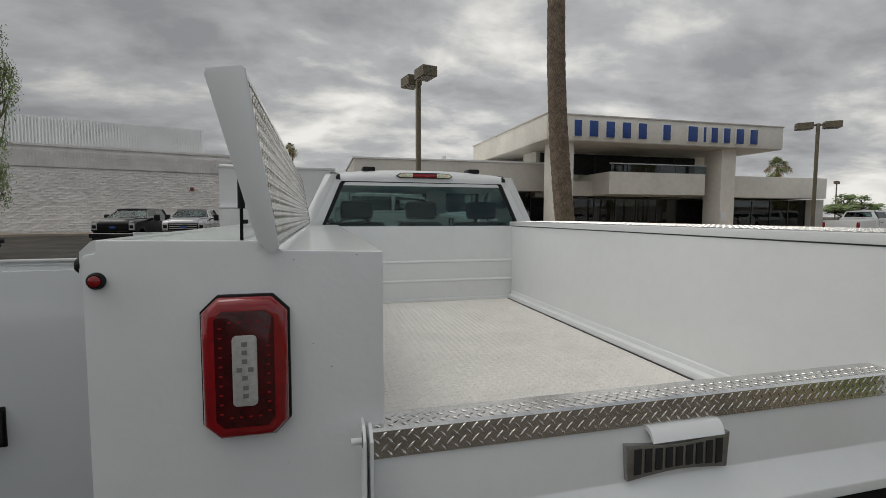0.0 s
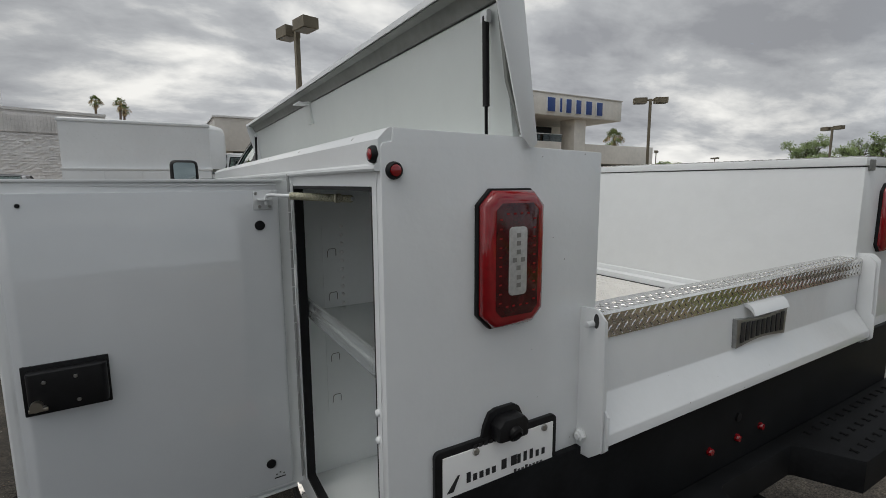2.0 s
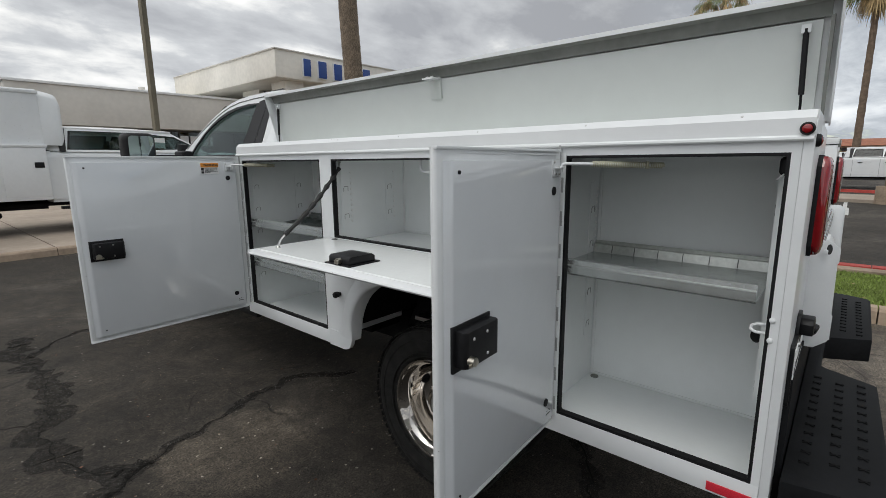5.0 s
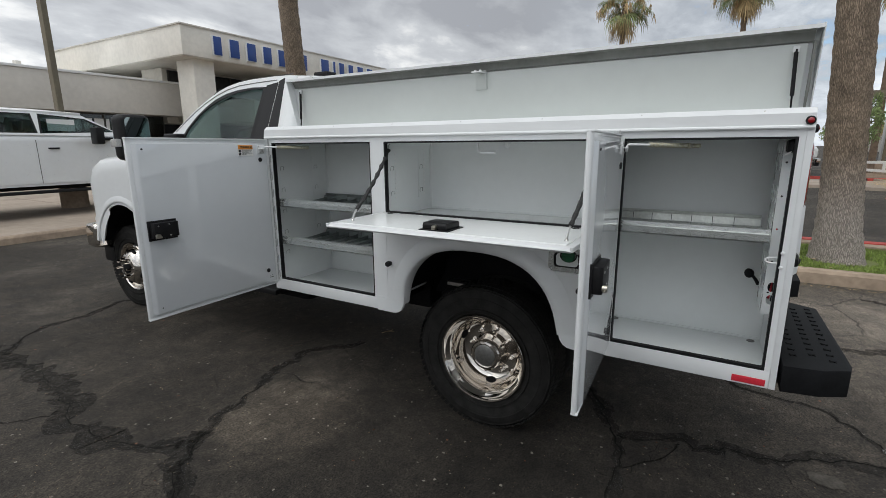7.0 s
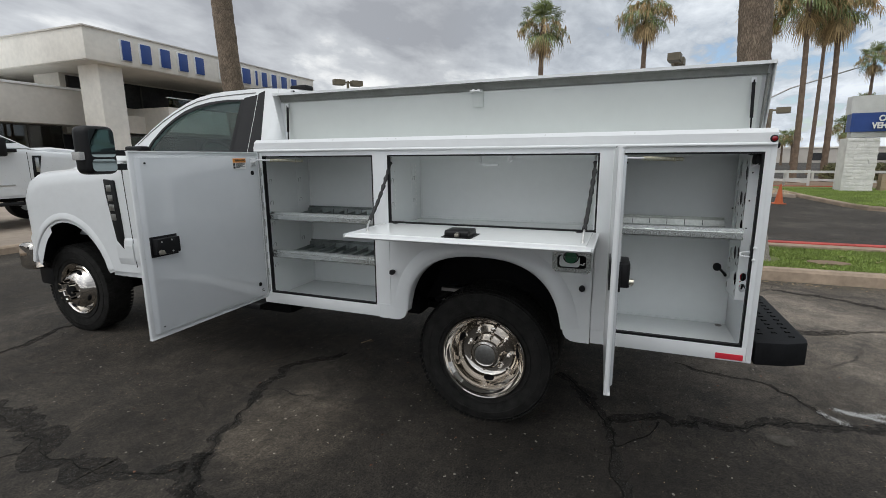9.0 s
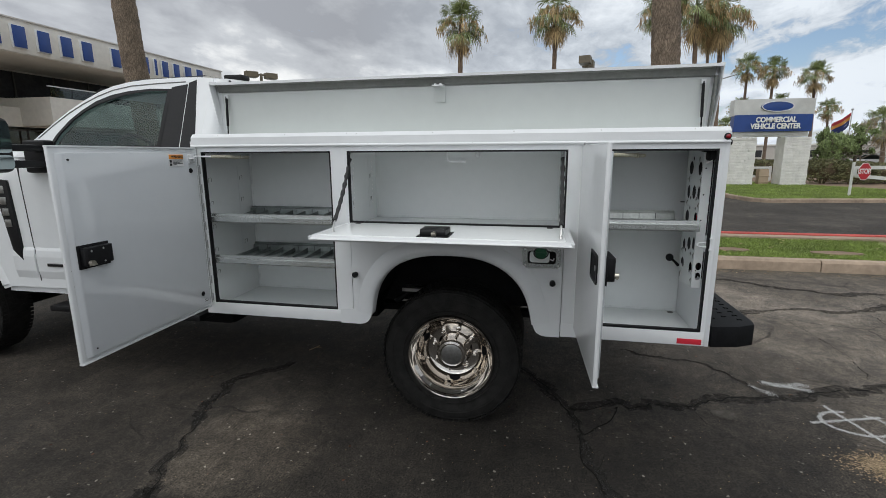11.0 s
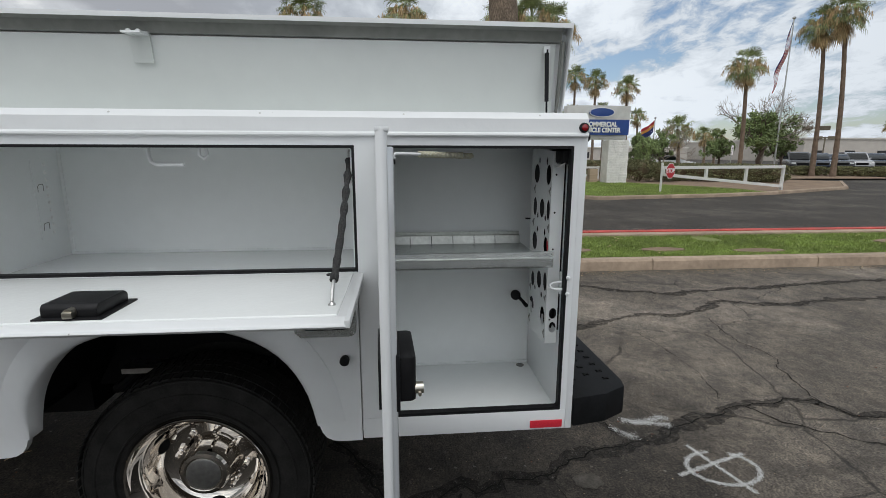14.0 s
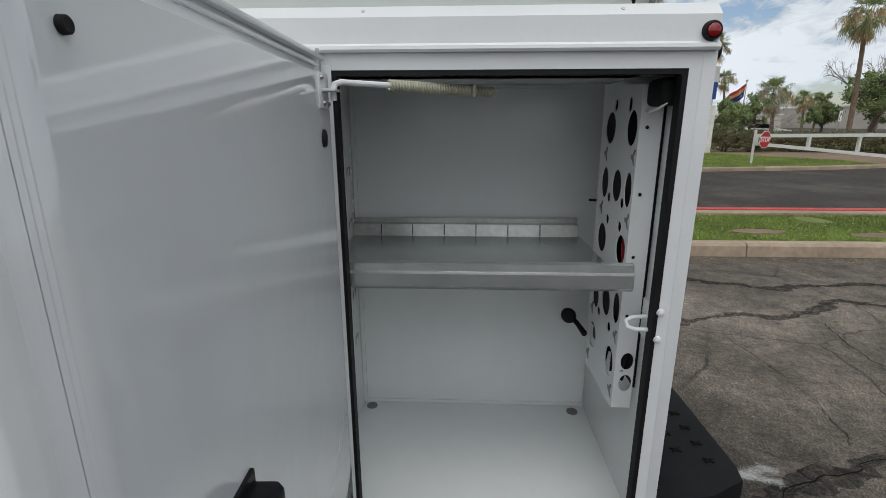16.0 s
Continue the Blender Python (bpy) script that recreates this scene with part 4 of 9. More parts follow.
for y in (0.945, 3.50):
    s = Shape()
    p, q = Vector(lid_pt(L - 0.075, 0.030, y)), Vector((-0.068, y - 0.010, 1.575))
    if y > 2:
        q = Vector((-0.068, y + 0.012, 1.575))
    s.cyl(p, p.lerp(q, 0.58), 0.0068)
    strut = part("gas_strut", s, RUBBER, lid, "black gas strut")
    s = Shape()
    s.cyl(p.lerp(q, 0.56), q, 0.0032)
    part("piston_rod", s, FRAME, strut)
    s = Shape()
    s.turned_box(Matrix.Translation(p), 0.012, 0.022, 0.022, 0.003)
    part("strut_bracket", s, WHITE, strut)
s = Shape()
s.prism([(lid_pt(0.02, 0.018, 0)[0], lid_pt(0.02, 0.018, 0)[2]), (lid_pt(0.12, 0.040, 0)[0], lid_pt(0.12, 0.040, 0)[2]), (lid_pt(L - 0.05, 0.040, 0)[0], lid_pt(L - 0.05, 0.040, 0)[2]), (lid_pt(L - 0.05, 0.012, 0)[0], lid_pt(L - 0.05, 0.012, 0)[2])], "y", LY0 + 0.012, LY0 + 0.020)
part("lid_end_gusset", s, GREYEDGE, lid)

# compartment doors that stand open at right angles
def open_door(y, x1, z0, z1, hx0, hx1, hz0, hz1, label, swing=0.0):
    """An upright door swung straight out: y is its inner skin, x1 its free edge."""
    x0 = XS - 0.012
    s = Shape()
    s.prism([(x0, y + 0.023), (x0, y + 0.013), (x1 + 0.016, y + 0.003), (x1 + 0.005, y + 0.005), (x1 + 0.001, y + 0.009), (x1, y + 0.013), (x1 + 0.003, y + 0.022)], "z", z0 + 0.002, z1 - 0.002, 0.0015)
    door = part("compartment_door", s, WHITE, truck, label)
    for za, zb in ((z1 - 0.007, z1), (z0, z0 + 0.007)):
        s = Shape()
        s.box(x1 + 0.001, x0 - 0.015, y + 0.000, y + 0.0225, za, zb, 0.002)
        part("door_flange", s, WHITE, door)
    # the pan's free edge rolls down to the flange in a soft wave
    s = Shape()
    roll = [(x1 + 0.012 + 0.034 * k / 12, y - 0.008 + 0.014 * (0.5 + 0.5 * math.cos(math.pi * k / 12))) for k in range(13)]
    s.prism(roll + [(x0 - 0.034, y - 0.008), (x0 - 0.029, y - 0.006), (x0 - 0.027, y), (x0 - 0.027, y + 0.018), (x1 + 0.012, y + 0.018)], "z", z0 + 0.026, z1 - 0.030, 0.002)
    part("inner_pan", s, GLOSS, door)
    s = Shape()
    s.prism([(x1 + 0.018, z1 - 0.012), (x0 - 0.03, z1 - 0.012), (x0 - 0.03, z1 - 0.0165), (x1 + 0.022, z1 - 0.0165)], "y", y + 0.004, y + 0.010, 0.0015)
    part("door_bead", s, WHITE, door)
    # hinge with its knuckles
    s = Shape()
    s.box(x0 - 0.030, x0 + 0.004, y + 0.012, y + 0.0155, z0 + 0.006, z1 - 0.006)
    hinge = part("piano_hinge", s, WHITE_IN, door)
    for k in range(int((z1 - z0) / 0.052)):
        s = Shape()
        zz = z0 + 0.02 + k * 0.052
        s.cyl((x0 + 0.004, y + 0.014, zz), (x0 + 0.004, y + 0.014, zz + 0.049), 0.0042, seg=8)
        part("hinge_knuckle", s, HINGE, hinge)
    # handle body
    s = Shape()
    s.box(hx0, hx1, y - 0.012, y - 0.004, hz0, hz1, 0.002)
    s.prism([(hx0 + 0.010, y - 0.034), (hx0 + 0.018, y - 0.042), (hx1 - 0.012, y - 0.042), (hx1 - 0.004, y - 0.034), (hx1 - 0.004, y - 0.008), (hx0 + 0.010, y - 0.008)], "z", hz0 + 0.014, hz1 - 0.010, 0.004)
    h = part("latch_body", s, PLASTIC, door, "black paddle latch")
    s = Shape()
    s.cyl((hx0 + 0.026, y - 0.040, (hz0 + hz1) / 2 - 0.022), (hx0 + 0.026, y - 0.056, (hz0 + hz1) / 2 - 0.022), 0.011)
    s.box(hx0 + 0.012, hx0 + 0.045, y - 0.052, y - 0.046, (hz0 + hz1) / 2 - 0.034, (hz0 + hz1) / 2 - 0.026, 0.002)
    part("lock_cam", s, BRASS, h)
    for dx, dz in ((0.04, 0.025), (-0.02, 0.028), (0.045, -0.028), (-0.022, -0.026)):
        s = Shape()
        cxm = (hx0 + hx1) / 2 - dx * 0.9
        s.lathe((cxm, y - 0.042, (hz0 + hz1) / 2 + dz), (0, -1, 0), [(0.0045, 0), (0.0035, 0.002), (0, 0.002)], 8)
        part("screw", s, STEEL, h)
    s = Shape()
    s.ring(rounded(hx0 + 0.004, hx1 - 0.004, hz0, hz1, 0.012, 3), rounded(hx0 + 0.016, hx1 - 0.016, hz0 + 0.012, hz1 - 0.012, 0.006, 3), "y", y + 0.022, y + 0.027)
    paddle = part("paddle_handle", s, PLASTIC, door, "black recessed paddle handle")
    s = Shape()
    s.prism([(hx0 + 0.016, hz0 + 0.012), (hx1 - 0.016, hz0 + 0.012), (hx1 - 0.016, hz1 - 0.012), (hx0 + 0.016, hz1 - 0.012)], "y", y + 0.0225, y + 0.0242)
    part("paddle", s, RUBBER, paddle)
    s = Shape()
    s.lathe(((hx0 + hx1) / 2 - 0.03, y + 0.024, (hz0 + hz1) / 2), (0, 1, 0), [(0.011, 0), (0.011, 0.002), (0, 0.0025)], 14)
    part("lock_barrel", s, STEEL, paddle)
    # plugs
    for x, z, r in ((-0.405, z1 - 0.120, 0.013), (-0.412, z0 + 0.100, 0.013), (x1 + 0.065, z1 - 0.055, 0.0045), (x1 + 0.065, z0 + 0.055, 0.003)):
        s = Shape()
        s.lathe((x, y - 0.008, z), (0, -1, 0), [(r, 0), (r * 0.95, 0.003), (r * 0.7, 0.0035), (0, 0.003)], 16)
        part("hole_plug", s, RUBBER, door)
    # the leaf on the post, with its knuckle cut-outs
    leaf = part("hinge_leaf", Shape().box(XS - 0.0025, XS - 0.0002, y - 0.004, y + 0.026, z0 + 0.010, z1 - 0.010), WHITE_IN, flank)
    for k in range(int((z1 - z0) / 0.104)):
        zz = z0 + 0.03 + k * 0.104
        part("hinge_slot", Shape().box(XS - 0.0034, XS - 0.002, y + 0.002, y + 0.009, zz, zz + 0.046), HINGE, leaf)
    # a door swings about its pin
    pin = Matrix.Translation((XS - XC, y - 2.9, 0))
    door.matrix_basis = pin @ Matrix.Rotation(radians(swing), 4, "Z") @ pin.inverted()
    return door


def ink_marks(y, door, z):
    """A small inspection stamp near the hinge: plain bars."""
    for dx, dz, w in ((0.0, 0.0, 0.030), (0.004, 0.010, 0.004), (0.014, 0.014, 0.004), (0.024, 0.009, 0.003)):
        part("ink_mark", Shape().box(-0.405 + dx, -0.405 + dx + w, y - 0.0092, y - 0.0078, z + dz, z + dz + 0.003), INK, door)


def door_stay(y, door, inner):
    """The bracket on the door, a bent rod and its spring, running into the compartment."""
    bx, bz = -0.395, 1.508
    s = Shape()
    s.box(bx - 0.024, bx + 0.024, y - 0.011, y - 0.007, bz - 0.026, bz + 0.024, 0.003)
    s.box(bx - 0.016, bx + 0.016, y - 0.030, y - 0.009, bz - 0.002, bz + 0.002, 0.001)
    br = part("stay_bracket", s, WHITE, door)
    for dx, dz in ((-0.017, 0.016), (0.017, -0.018), (-0.008, -0.018)):
        s = Shape()
        s.lathe((bx + dx, y - 0.011, bz + dz), (0, -1, 0), [(0.0045, 0), (0.003, 0.003), (0, 0.003)], 8)
        part("rivet", s, STEEL, br)
    a = Vector((bx + 0.006, y - 0.022, bz))
    b = a + Vector((0.008, -0.010, 0.012))
    e = Vector(inner)
    s = Shape()
    s.tube([a - Vector((0, 0, 0.014)), a, a + Vector((0.001, -0.003, 0.009)), b, b.lerp(e, 0.15), b.lerp(e, 0.5), e], 0.0046, 10)
    rod = part("stay_rod", s, WHITE, door)
    d = (e - b).normalized()
    o = d.orthogonal().normalized()
    o2 = d.cross(o)
    for f0, f1, turns, r in ((0.27, 0.80, 30, 0.0080), (0.845, 0.985, 8, 0.0074)):
        s = Shape()
        pts = []
        for k in range(turns * 8 + 1):
            w = k / (turns * 8)
            pts.append(b.lerp(e, f0 + (f1 - f0) * w) + r * (math.cos(w * turns * math.tau) * o + math.sin(w * turns * math.tau) * o2))
        s.tube(pts, 0.0017, 5)
        part("spring", s, SPRING, rod, "cream-coated coil spring", sharp=60)
    s = Shape()
    s.turned_box(Matrix.Translation(b.lerp(e, 0.825)) @ d.to_track_quat("Z", "Y").to_matrix().to_4x4(), 0.021, 0.021, 0.007, 0.003)
    part("spring_stop", s, SPRING, rod)


door_r = open_door(1.484, -0.941, 0.673, 1.561, -0.906, -0.752, 1.055, 1.166, "open white compartment door showing its inner side", 2.6)
door_stay(1.484, door_r, (-0.252, 1.213, 1.513))
ink_marks(1.484, door_r, 0.725)
door_f = open_door(3.522, -1.138, 0.668, 1.566, -1.096, -0.953, 1.069, 1.168, "open white compartment door with warning label on its inner side")
door_stay(3.522, door_f, (-0.25, 3.262, 1.513))
ink_marks(3.522, door_f, 0.720)
# warning label on the front door
s = Shape()
s.box(-0.552, -0.452, 3.5115, 3.5135, 1.470, 1.532)
lab = part("warning_label", s, PAPER, door_f, "white and orange warning label")
s = Shape()
s.box(-0.550, -0.454, 3.5100, 3.5116, 1.507, 1.530)
part("label_header", s, ORANGE, lab)
for k, (x0, x1) in enumerate(((-0.528, -0.460), (-0.528, -0.464), (-0.528, -0.480), (-0.528, -0.460), (-0.528, -0.500))):
    part("label_line", Shape().box(x0, x1, 3.5102, 3.5116, 1.5015 - k * 0.0058, 1.5040 - k * 0.0058), INK, lab)
for z0, z1 in ((1.490, 1.504), (1.474, 1.486)):
    part("label_symbol", Shape().box(-0.548, -0.534, 3.5102, 3.5116, z0, z1), INK, lab)


def words(name, text, m, size, mat, parent, label="", depth=0.002, wide=1.0, bold=0.022):
    """Lettering in the built-in font, as a mesh on the plane of m."""
    cu = bpy.data.curves.new(name, "FONT")
    cu.body, cu.size, cu.extrude, cu.align_x, cu.align_y = text, size, depth, "CENTER", "CENTER"
    cu.offset = size * bold
    tmp = bpy.data.objects.new(name + "_tmp", cu)
    scene.collection.objects.link(tmp)
    dg = bpy.context.evaluated_depsgraph_get()
    data = bpy.data.meshes.new_from_object(tmp.evaluated_get(dg))
    bpy.data.objects.remove(tmp)
    bpy.data.curves.remove(cu)
    data.transform(Matrix.Translation(-BASE[parent.name]) @ m @ Matrix.Diagonal((wide, 1, 1, 1)))
    data.materials.clear()
    data.materials.append(mat)
    ob = new(name, data)
    ob.parent = parent
    BASE[ob.name] = BASE[parent.name]
    if label:
        tagged(ob, label)
    return ob


words("label_text", "WARNING", pose(-0.496, 3.5098, 1.5185, 90, 0, 0), 0.0165, INK, lab, "black lettering", 0.0005)

# drop-down door of the long compartment, hung on two covered chains
DZ = 1.168
s = Shape()
s.prism([(XS - 0.006, DZ + 0.004), (XS - 0.006, DZ - 0.010), (-0.700, DZ - 0.016), (-0.728, DZ - 0.016), (-0.738, DZ - 0.008), (-0.734, DZ - 0.002), (-0.722, DZ + 0.002), (-0.708, DZ + 0.006)], "y", 1.558, 2.682, 0.002)
drop = part("drop_door", s, WHITE, truck, "white drop-down door hanging level on two covered chains")
s = Shape()
s.box(-0.706, XS - 0.020, 1.580, 2.660, DZ - 0.002, DZ + 0.010, 0.005, 3)
part("inner_pan", s, WHITE_IN, drop)
for y0 in (1.550, 2.678):
    s = Shape()
    s.box(-0.736, XS - 0.015, y0, y0 + 0.012, DZ - 0.012, DZ + 0.006, 0.002)
    part("door_flange", s, WHITE, drop)
s = Shape()
s.box(-0.700, -0.560, 2.065, 2.205, DZ + 0.009, DZ + 0.014, 0.002)
s.prism([(-0.690, DZ + 0.012), (-0.690, DZ + 0.034), (-0.682, DZ + 0.042), (-0.585, DZ + 0.042), (-0.572, DZ + 0.034), (-0.572, DZ + 0.012)], "y", 2.078, 2.192, 0.005)
h = part("latch_body", s, PLASTIC, drop, "black paddle latch")
s = Shape()
s.cyl((-0.686, 2.128, DZ + 0.026), (-0.704, 2.128, DZ + 0.026), 0.010)
s.box(-0.708, -0.692, 2.118, 2.138, DZ + 0.016, DZ + 0.030, 0.002)
part("lock_cam", s, BRASS, h)
for y in (1.64, 2.60):
    s = Shape()
    s.lathe((-0.36, y, DZ + 0.010), (0, 0, 1), [(0.015, 0), (0.014, 0.002), (0, 0.002)], 14)
    part("hole_plug", s, RUBBER, drop)
for y0, y1 in ((2.672, 2.612), (1.588, 1.600)):
    a, b = Vector((-0.262, y0, 1.500)), Vector((-0.640, y1, DZ + 0.028))
    s = Shape()
    pts, rad = [], []
    for k in range(25):
        w = k / 24
        p = a.lerp(b, w * 0.90) + Vector((0, 0, -0.020 * math.sin(w * math.pi)))
        pts.append(p)
        rad.append(0.0085 + 0.0022 * math.sin(k * 1.9 + y0) + (0.002 if k % 3 == 0 else 0))
    s.tube(pts, rad, 8)
    chain = part("chain_cover", s, WEB, drop, "black braided chain cover", sharp=60)
    s = Shape()
    s.tube([pts[-1], pts[-1].lerp(b, 0.6), b - Vector((0, 0, 0.010))], 0.0045, 6)
    s.lathe(b - Vector((0, 0, 0.020)), (0, 0, 1), [(0.009, 0), (0.009, 0.004), (0.004, 0.010), (0, 0.011)], 10)
    part("chain_end", s, STEEL, chain)
    s = Shape()
    s.tube([pts[0], a + Vector((0.0, 0.0, 0.022)), a + Vector((0.01, 0, 0.03))], 0.004, 6)
    part("chain_hook", s, STEEL, chain)

# bump stops, fuel filler
for y, z in ((2.640, 0.899), (1.616, 0.902)):
    s = Shape()
    s.lathe((XS - 0.003, y, z), (-1, 0, 0), [(0.010, 0), (0.010, 0.010), (0.014, 0.012), (0.015, 0.030), (0.012, 0.036), (0, 0.037)], 14)
    part("bump_stop", s, RUBBER, truck)
s = Shape()
s.ring(rounded(1.580, 1.764, 0.972, 1.080, 0.022, 4), rounded(1.604, 1.740, 0.994, 1.058, 0.014, 4), "x", XS - 0.007, XS + 0.004)
filler = part("fuel_filler", s, GALV, truck, "metal fuel filler surround with green cap")
s = Shape()
s.box(XS - 0.0042, XS - 0.0034, 1.602, 1.742, 0.992, 1.060)
part("filler_recess", s, FRAME, filler)
s = Shape()
s.prism(rounded(1.634, 1.730, 1.000, 1.056, 0.014, 4), "x", XS - 0.0052, XS - 0.0044)
part("filler_pan", s, WHITE_IN, filler, "white pressed pan behind the cap")
s = Shape()
s.ring([(1.676 + 0.037 * math.cos(k * math.tau / 24), 1.048 + 0.030 * math.sin(k * math.tau / 24)) for k in range(24)], [(1.676 + 0.031 * math.cos(k * math.tau / 24), 1.048 + 0.025 * math.sin(k * math.tau / 24)) for k in range(24)], "x", XS - 0.008, XS - 0.005)
part("cap_seal", s, RUBBER, filler)
s = Shape()
s.lathe((XS - 0.005, 1.676, 1.048), (-1, 0, 0), [(0.029, 0), (0.028, 0.010), (0.024, 0.013), (0.006, 0.0135), (0, 0.0135)], 24)
s.box(XS - 0.026, XS - 0.018, 1.652, 1.700, 1.044, 1.053, 0.002)
part("fuel_cap", s, GREEN_CAP, filler, "green fuel cap")
s = Shape()
s.tube([(XS - 0.006, 1.630, 1.018), (XS - 0.009, 1.618, 1.012), (XS - 0.007, 1.612, 1.024)], 0.003, 6)
part("cap_tether", s, PAPER, filler)
for y, z in ((1.592, 0.984), (1.752, 0.984), (1.592, 1.068), (1.752, 1.068)):
    s = Shape()
    s.lathe((XS - 0.007, y, z), (-1, 0, 0), [(0.005, 0), (0.004, 0.002), (0, 0.0024)], 10)
    part("screw", s, STEEL, filler)

# rear sill and step bumper
s = Shape()
s.box(-0.215, XRO - 0.10, 0.868, 0.884, 0.606, 0.960, 0.003)
part("rear_sill", s, BLACKPAINT, truck, "black rear sill panel")
s = Shape()
s.lathe((0.815, 0.868, 0.850), (0, -1, 0), [(0.014, 0), (0.013, 0.005), (0, 0.007)], 14)
part("sill_plug", s, RUBBER, truck)
for x in (0.672, 0.815, 0.950):
    s = Shape()
    s.lathe((x, 0.868, 0.785), (0, -1, 0), [(0.012, 0), (0.012, 0.006), (0.009, 0.012), (0, 0.014)], 14)
    part("sill_light", s, RED_LENS, truck, "small round red light")
XM = 2 * XC
s = Shape()
plan = [(-0.285, 0.866), (-0.262, 0.742), (-0.215, 0.655), (-0.170, 0.645), (0.560, 0.655), (0.645, 0.806), (0.662, 0.818), (1.052, 0.818), (1.066, 0.808), (1.142, 0.655), (XM + 0.170, 0.645), (XM + 0.215, 0.655), (XM + 0.262, 0.742), (XM + 0.285, 0.866)]
s.prism(plan, "z", 0.606, 0.712, 0.006)
bumper = part("step_bumper", s, BLACKPAINT, truck, "black steel step bumper with grip crosses")
for x0, x1 in ((-0.185, 0.575), (1.150, XM + 0.165)):
    for j, (y, dx) in enumerate(((0.700, 0.0), (0.760, 0.035), (0.824, 0.0))):
        for i in range(int((x1 - x0 - dx) / 0.061)):
            s = Shape()
            for ang in (32, -32):
                s.turned_box(pose(x0 + 0.03 + dx + i * 0.061, y, 0.7132, 0, 0, 90 + ang + 6 * math.sin(i * 2.3 + j)), 0.026, 0.0048, 0.0042, 0.0008)
            part("grip_cross", s, FRAME, bumper)
s = Shape()
s.box(XC - 0.04, XC + 0.04, 0.78, 1.4, 0.50, 0.58, 0.006)
part("hitch_receiver", s, FRAME, truck)

# chassis under the body
s = Shape()
s.box(0.44, 0.52, 0.95, 6.2, 0.62, 0.84, 0.01)
s.box(XM - 0.52, XM - 0.44, 0.95, 6.2, 0.62, 0.84, 0.01)
for y in (1.1, 1.6, 2.7, 3.4, 4.3):
    s.box(0.48, XM - 0.48, y, y + 0.08, 0.66, 0.78, 0.01)
s.box(XS + 0.30, XRO - 0.30, 0.95, 1.5, 0.575, 0.632, 0.01)
s.box(XS + 0.28, 0.19, 2.75, 3.5, 0.59, 0.632, 0.01)
s.cyl((0.10, 2.153, 0.40), (XM - 0.10, 2.153, 0.40), 0.055)
s.lathe((XC, 2.153, 0.40), (0, 1, 0), [(0, -0.20), (0.10, -0.17), (0.19, -0.05), (0.19, 0.05), (0.10, 0.15), (0, 0.2)], 18)
s.box(0.36, 0.43, 1.35, 2.95, 0.47, 0.52, 0.01)
s.box(XM - 0.43, XM - 0.36, 1.35, 2.95, 0.47, 0.52, 0.01)
s.box(0.22, 0.62, 2.72, 3.45, 0.46, 0.66, 0.02)
s.cyl((0.95, 1.2, 0.52), (0.95, 5.0, 0.55), 0.045)
s.box(0.5, 1.3, 3.6, 5.4, 0.42, 0.66, 0.05)
s.cyl((0.10, 5.72, 0.40), (XM - 0.1, 5.72, 0.40), 0.05)
part("chassis", s, FRAME, truck, "black chassis frame, axles and springs")
s = Shape()
s.tube([(0.10, 2.55, 0.62), (0.10, 2.45, 0.70), (0.13, 2.2, 0.74), (0.13, 1.95, 0.70)], 0.018)
part("fuel_hose", s, RUBBER, truck)
s = Shape()
s.cyl((0.30, 2.40, 0.50), (0.32, 2.75, 0.86), 0.03)
part("shock_absorber", s, STEEL, truck)
s = Shape()
s.box(0.06, 0.2, 2.36, 2.50, 0.70, 0.72)
part("hose_bracket", s, STEEL, truck)

# ---- wheels ----
def tyre_shape(c, r, w, rim, side=-1, lugs=True):
    """A tyre round x at centre c; side is the way its outer face looks along x."""
    s = Shape()
    h = w / 2
    prof = [(rim - 0.005, -h * 0.80), (rim + 0.012, -h * 0.92), (rim + (r - rim) * 0.45, -h), (r * 0.93, -h * 0.93), (r * 0.985, -h * 0.80), (r, -h * 0.55), (r * 1.0, 0), (r, h * 0.55), (r * 0.985, h * 0.80), (r * 0.955, h * 0.91), (r * 0.90, h * 0.965), (r * 0.885, h * 0.985), (rim + (r - rim) * 0.62, h * 1.0), (rim + (r - rim) * 0.56, h * 1.012), (rim + (r - rim) * 0.45, h), (rim + 0.018, h * 0.93), (rim + 0.012, h * 0.88), (rim - 0.005, h * 0.80)]
    s.lathe(c, (side, 0, 0), prof, 72)
    return s


def lug_shape(c, r, w, side=-1, n=74):
    s = Shape()
    cx, cy, cz = c
    for k in range(n):
        a = k * math.tau / n
        for u, wd in ((-0.40, 0.16), (-0.19, 0.20), (0.0, 0.16), (0.19, 0.20), (0.40, 0.16)):
            b = a + (0.5 if abs(u) in (0.19,) else 0) * math.tau / n
            m = Matrix.Translation((cx, cy, cz)) @ Matrix.Rotation(b, 4, "X") @ Matrix.Translation((u * w, 0, r * (0.992 if abs(u) > 0.3 else 1.0)))
            s.turned_box(m, wd * w, r * math.tau / n * 0.70, 0.005)
    return s


def side_ribs(c, r, w, side, parent):
    """Raised ribs round a tyre's outer wall."""
    s = Shape()
    h = w / 2
    for q in (0.955, 0.845, 0.690):
        s.lathe(c, (side, 0, 0), [(r * q - 0.0045, h * 0.955), (r * q - 0.003, h * 1.0 + 0.0035), (r * q, h * 1.0 + 0.0045), (r * q + 0.003, h * 1.0 + 0.0035), (r * q + 0.0045, h * 0.955)] if q < 0.9 else [(r * q - 0.005, h * 0.90), (r * q - 0.002, h * 0.945), (r * q + 0.003, h * 0.935), (r * q + 0.005, h * 0.86)], 64)
    part("sidewall_rib", s, TYRE, parent)


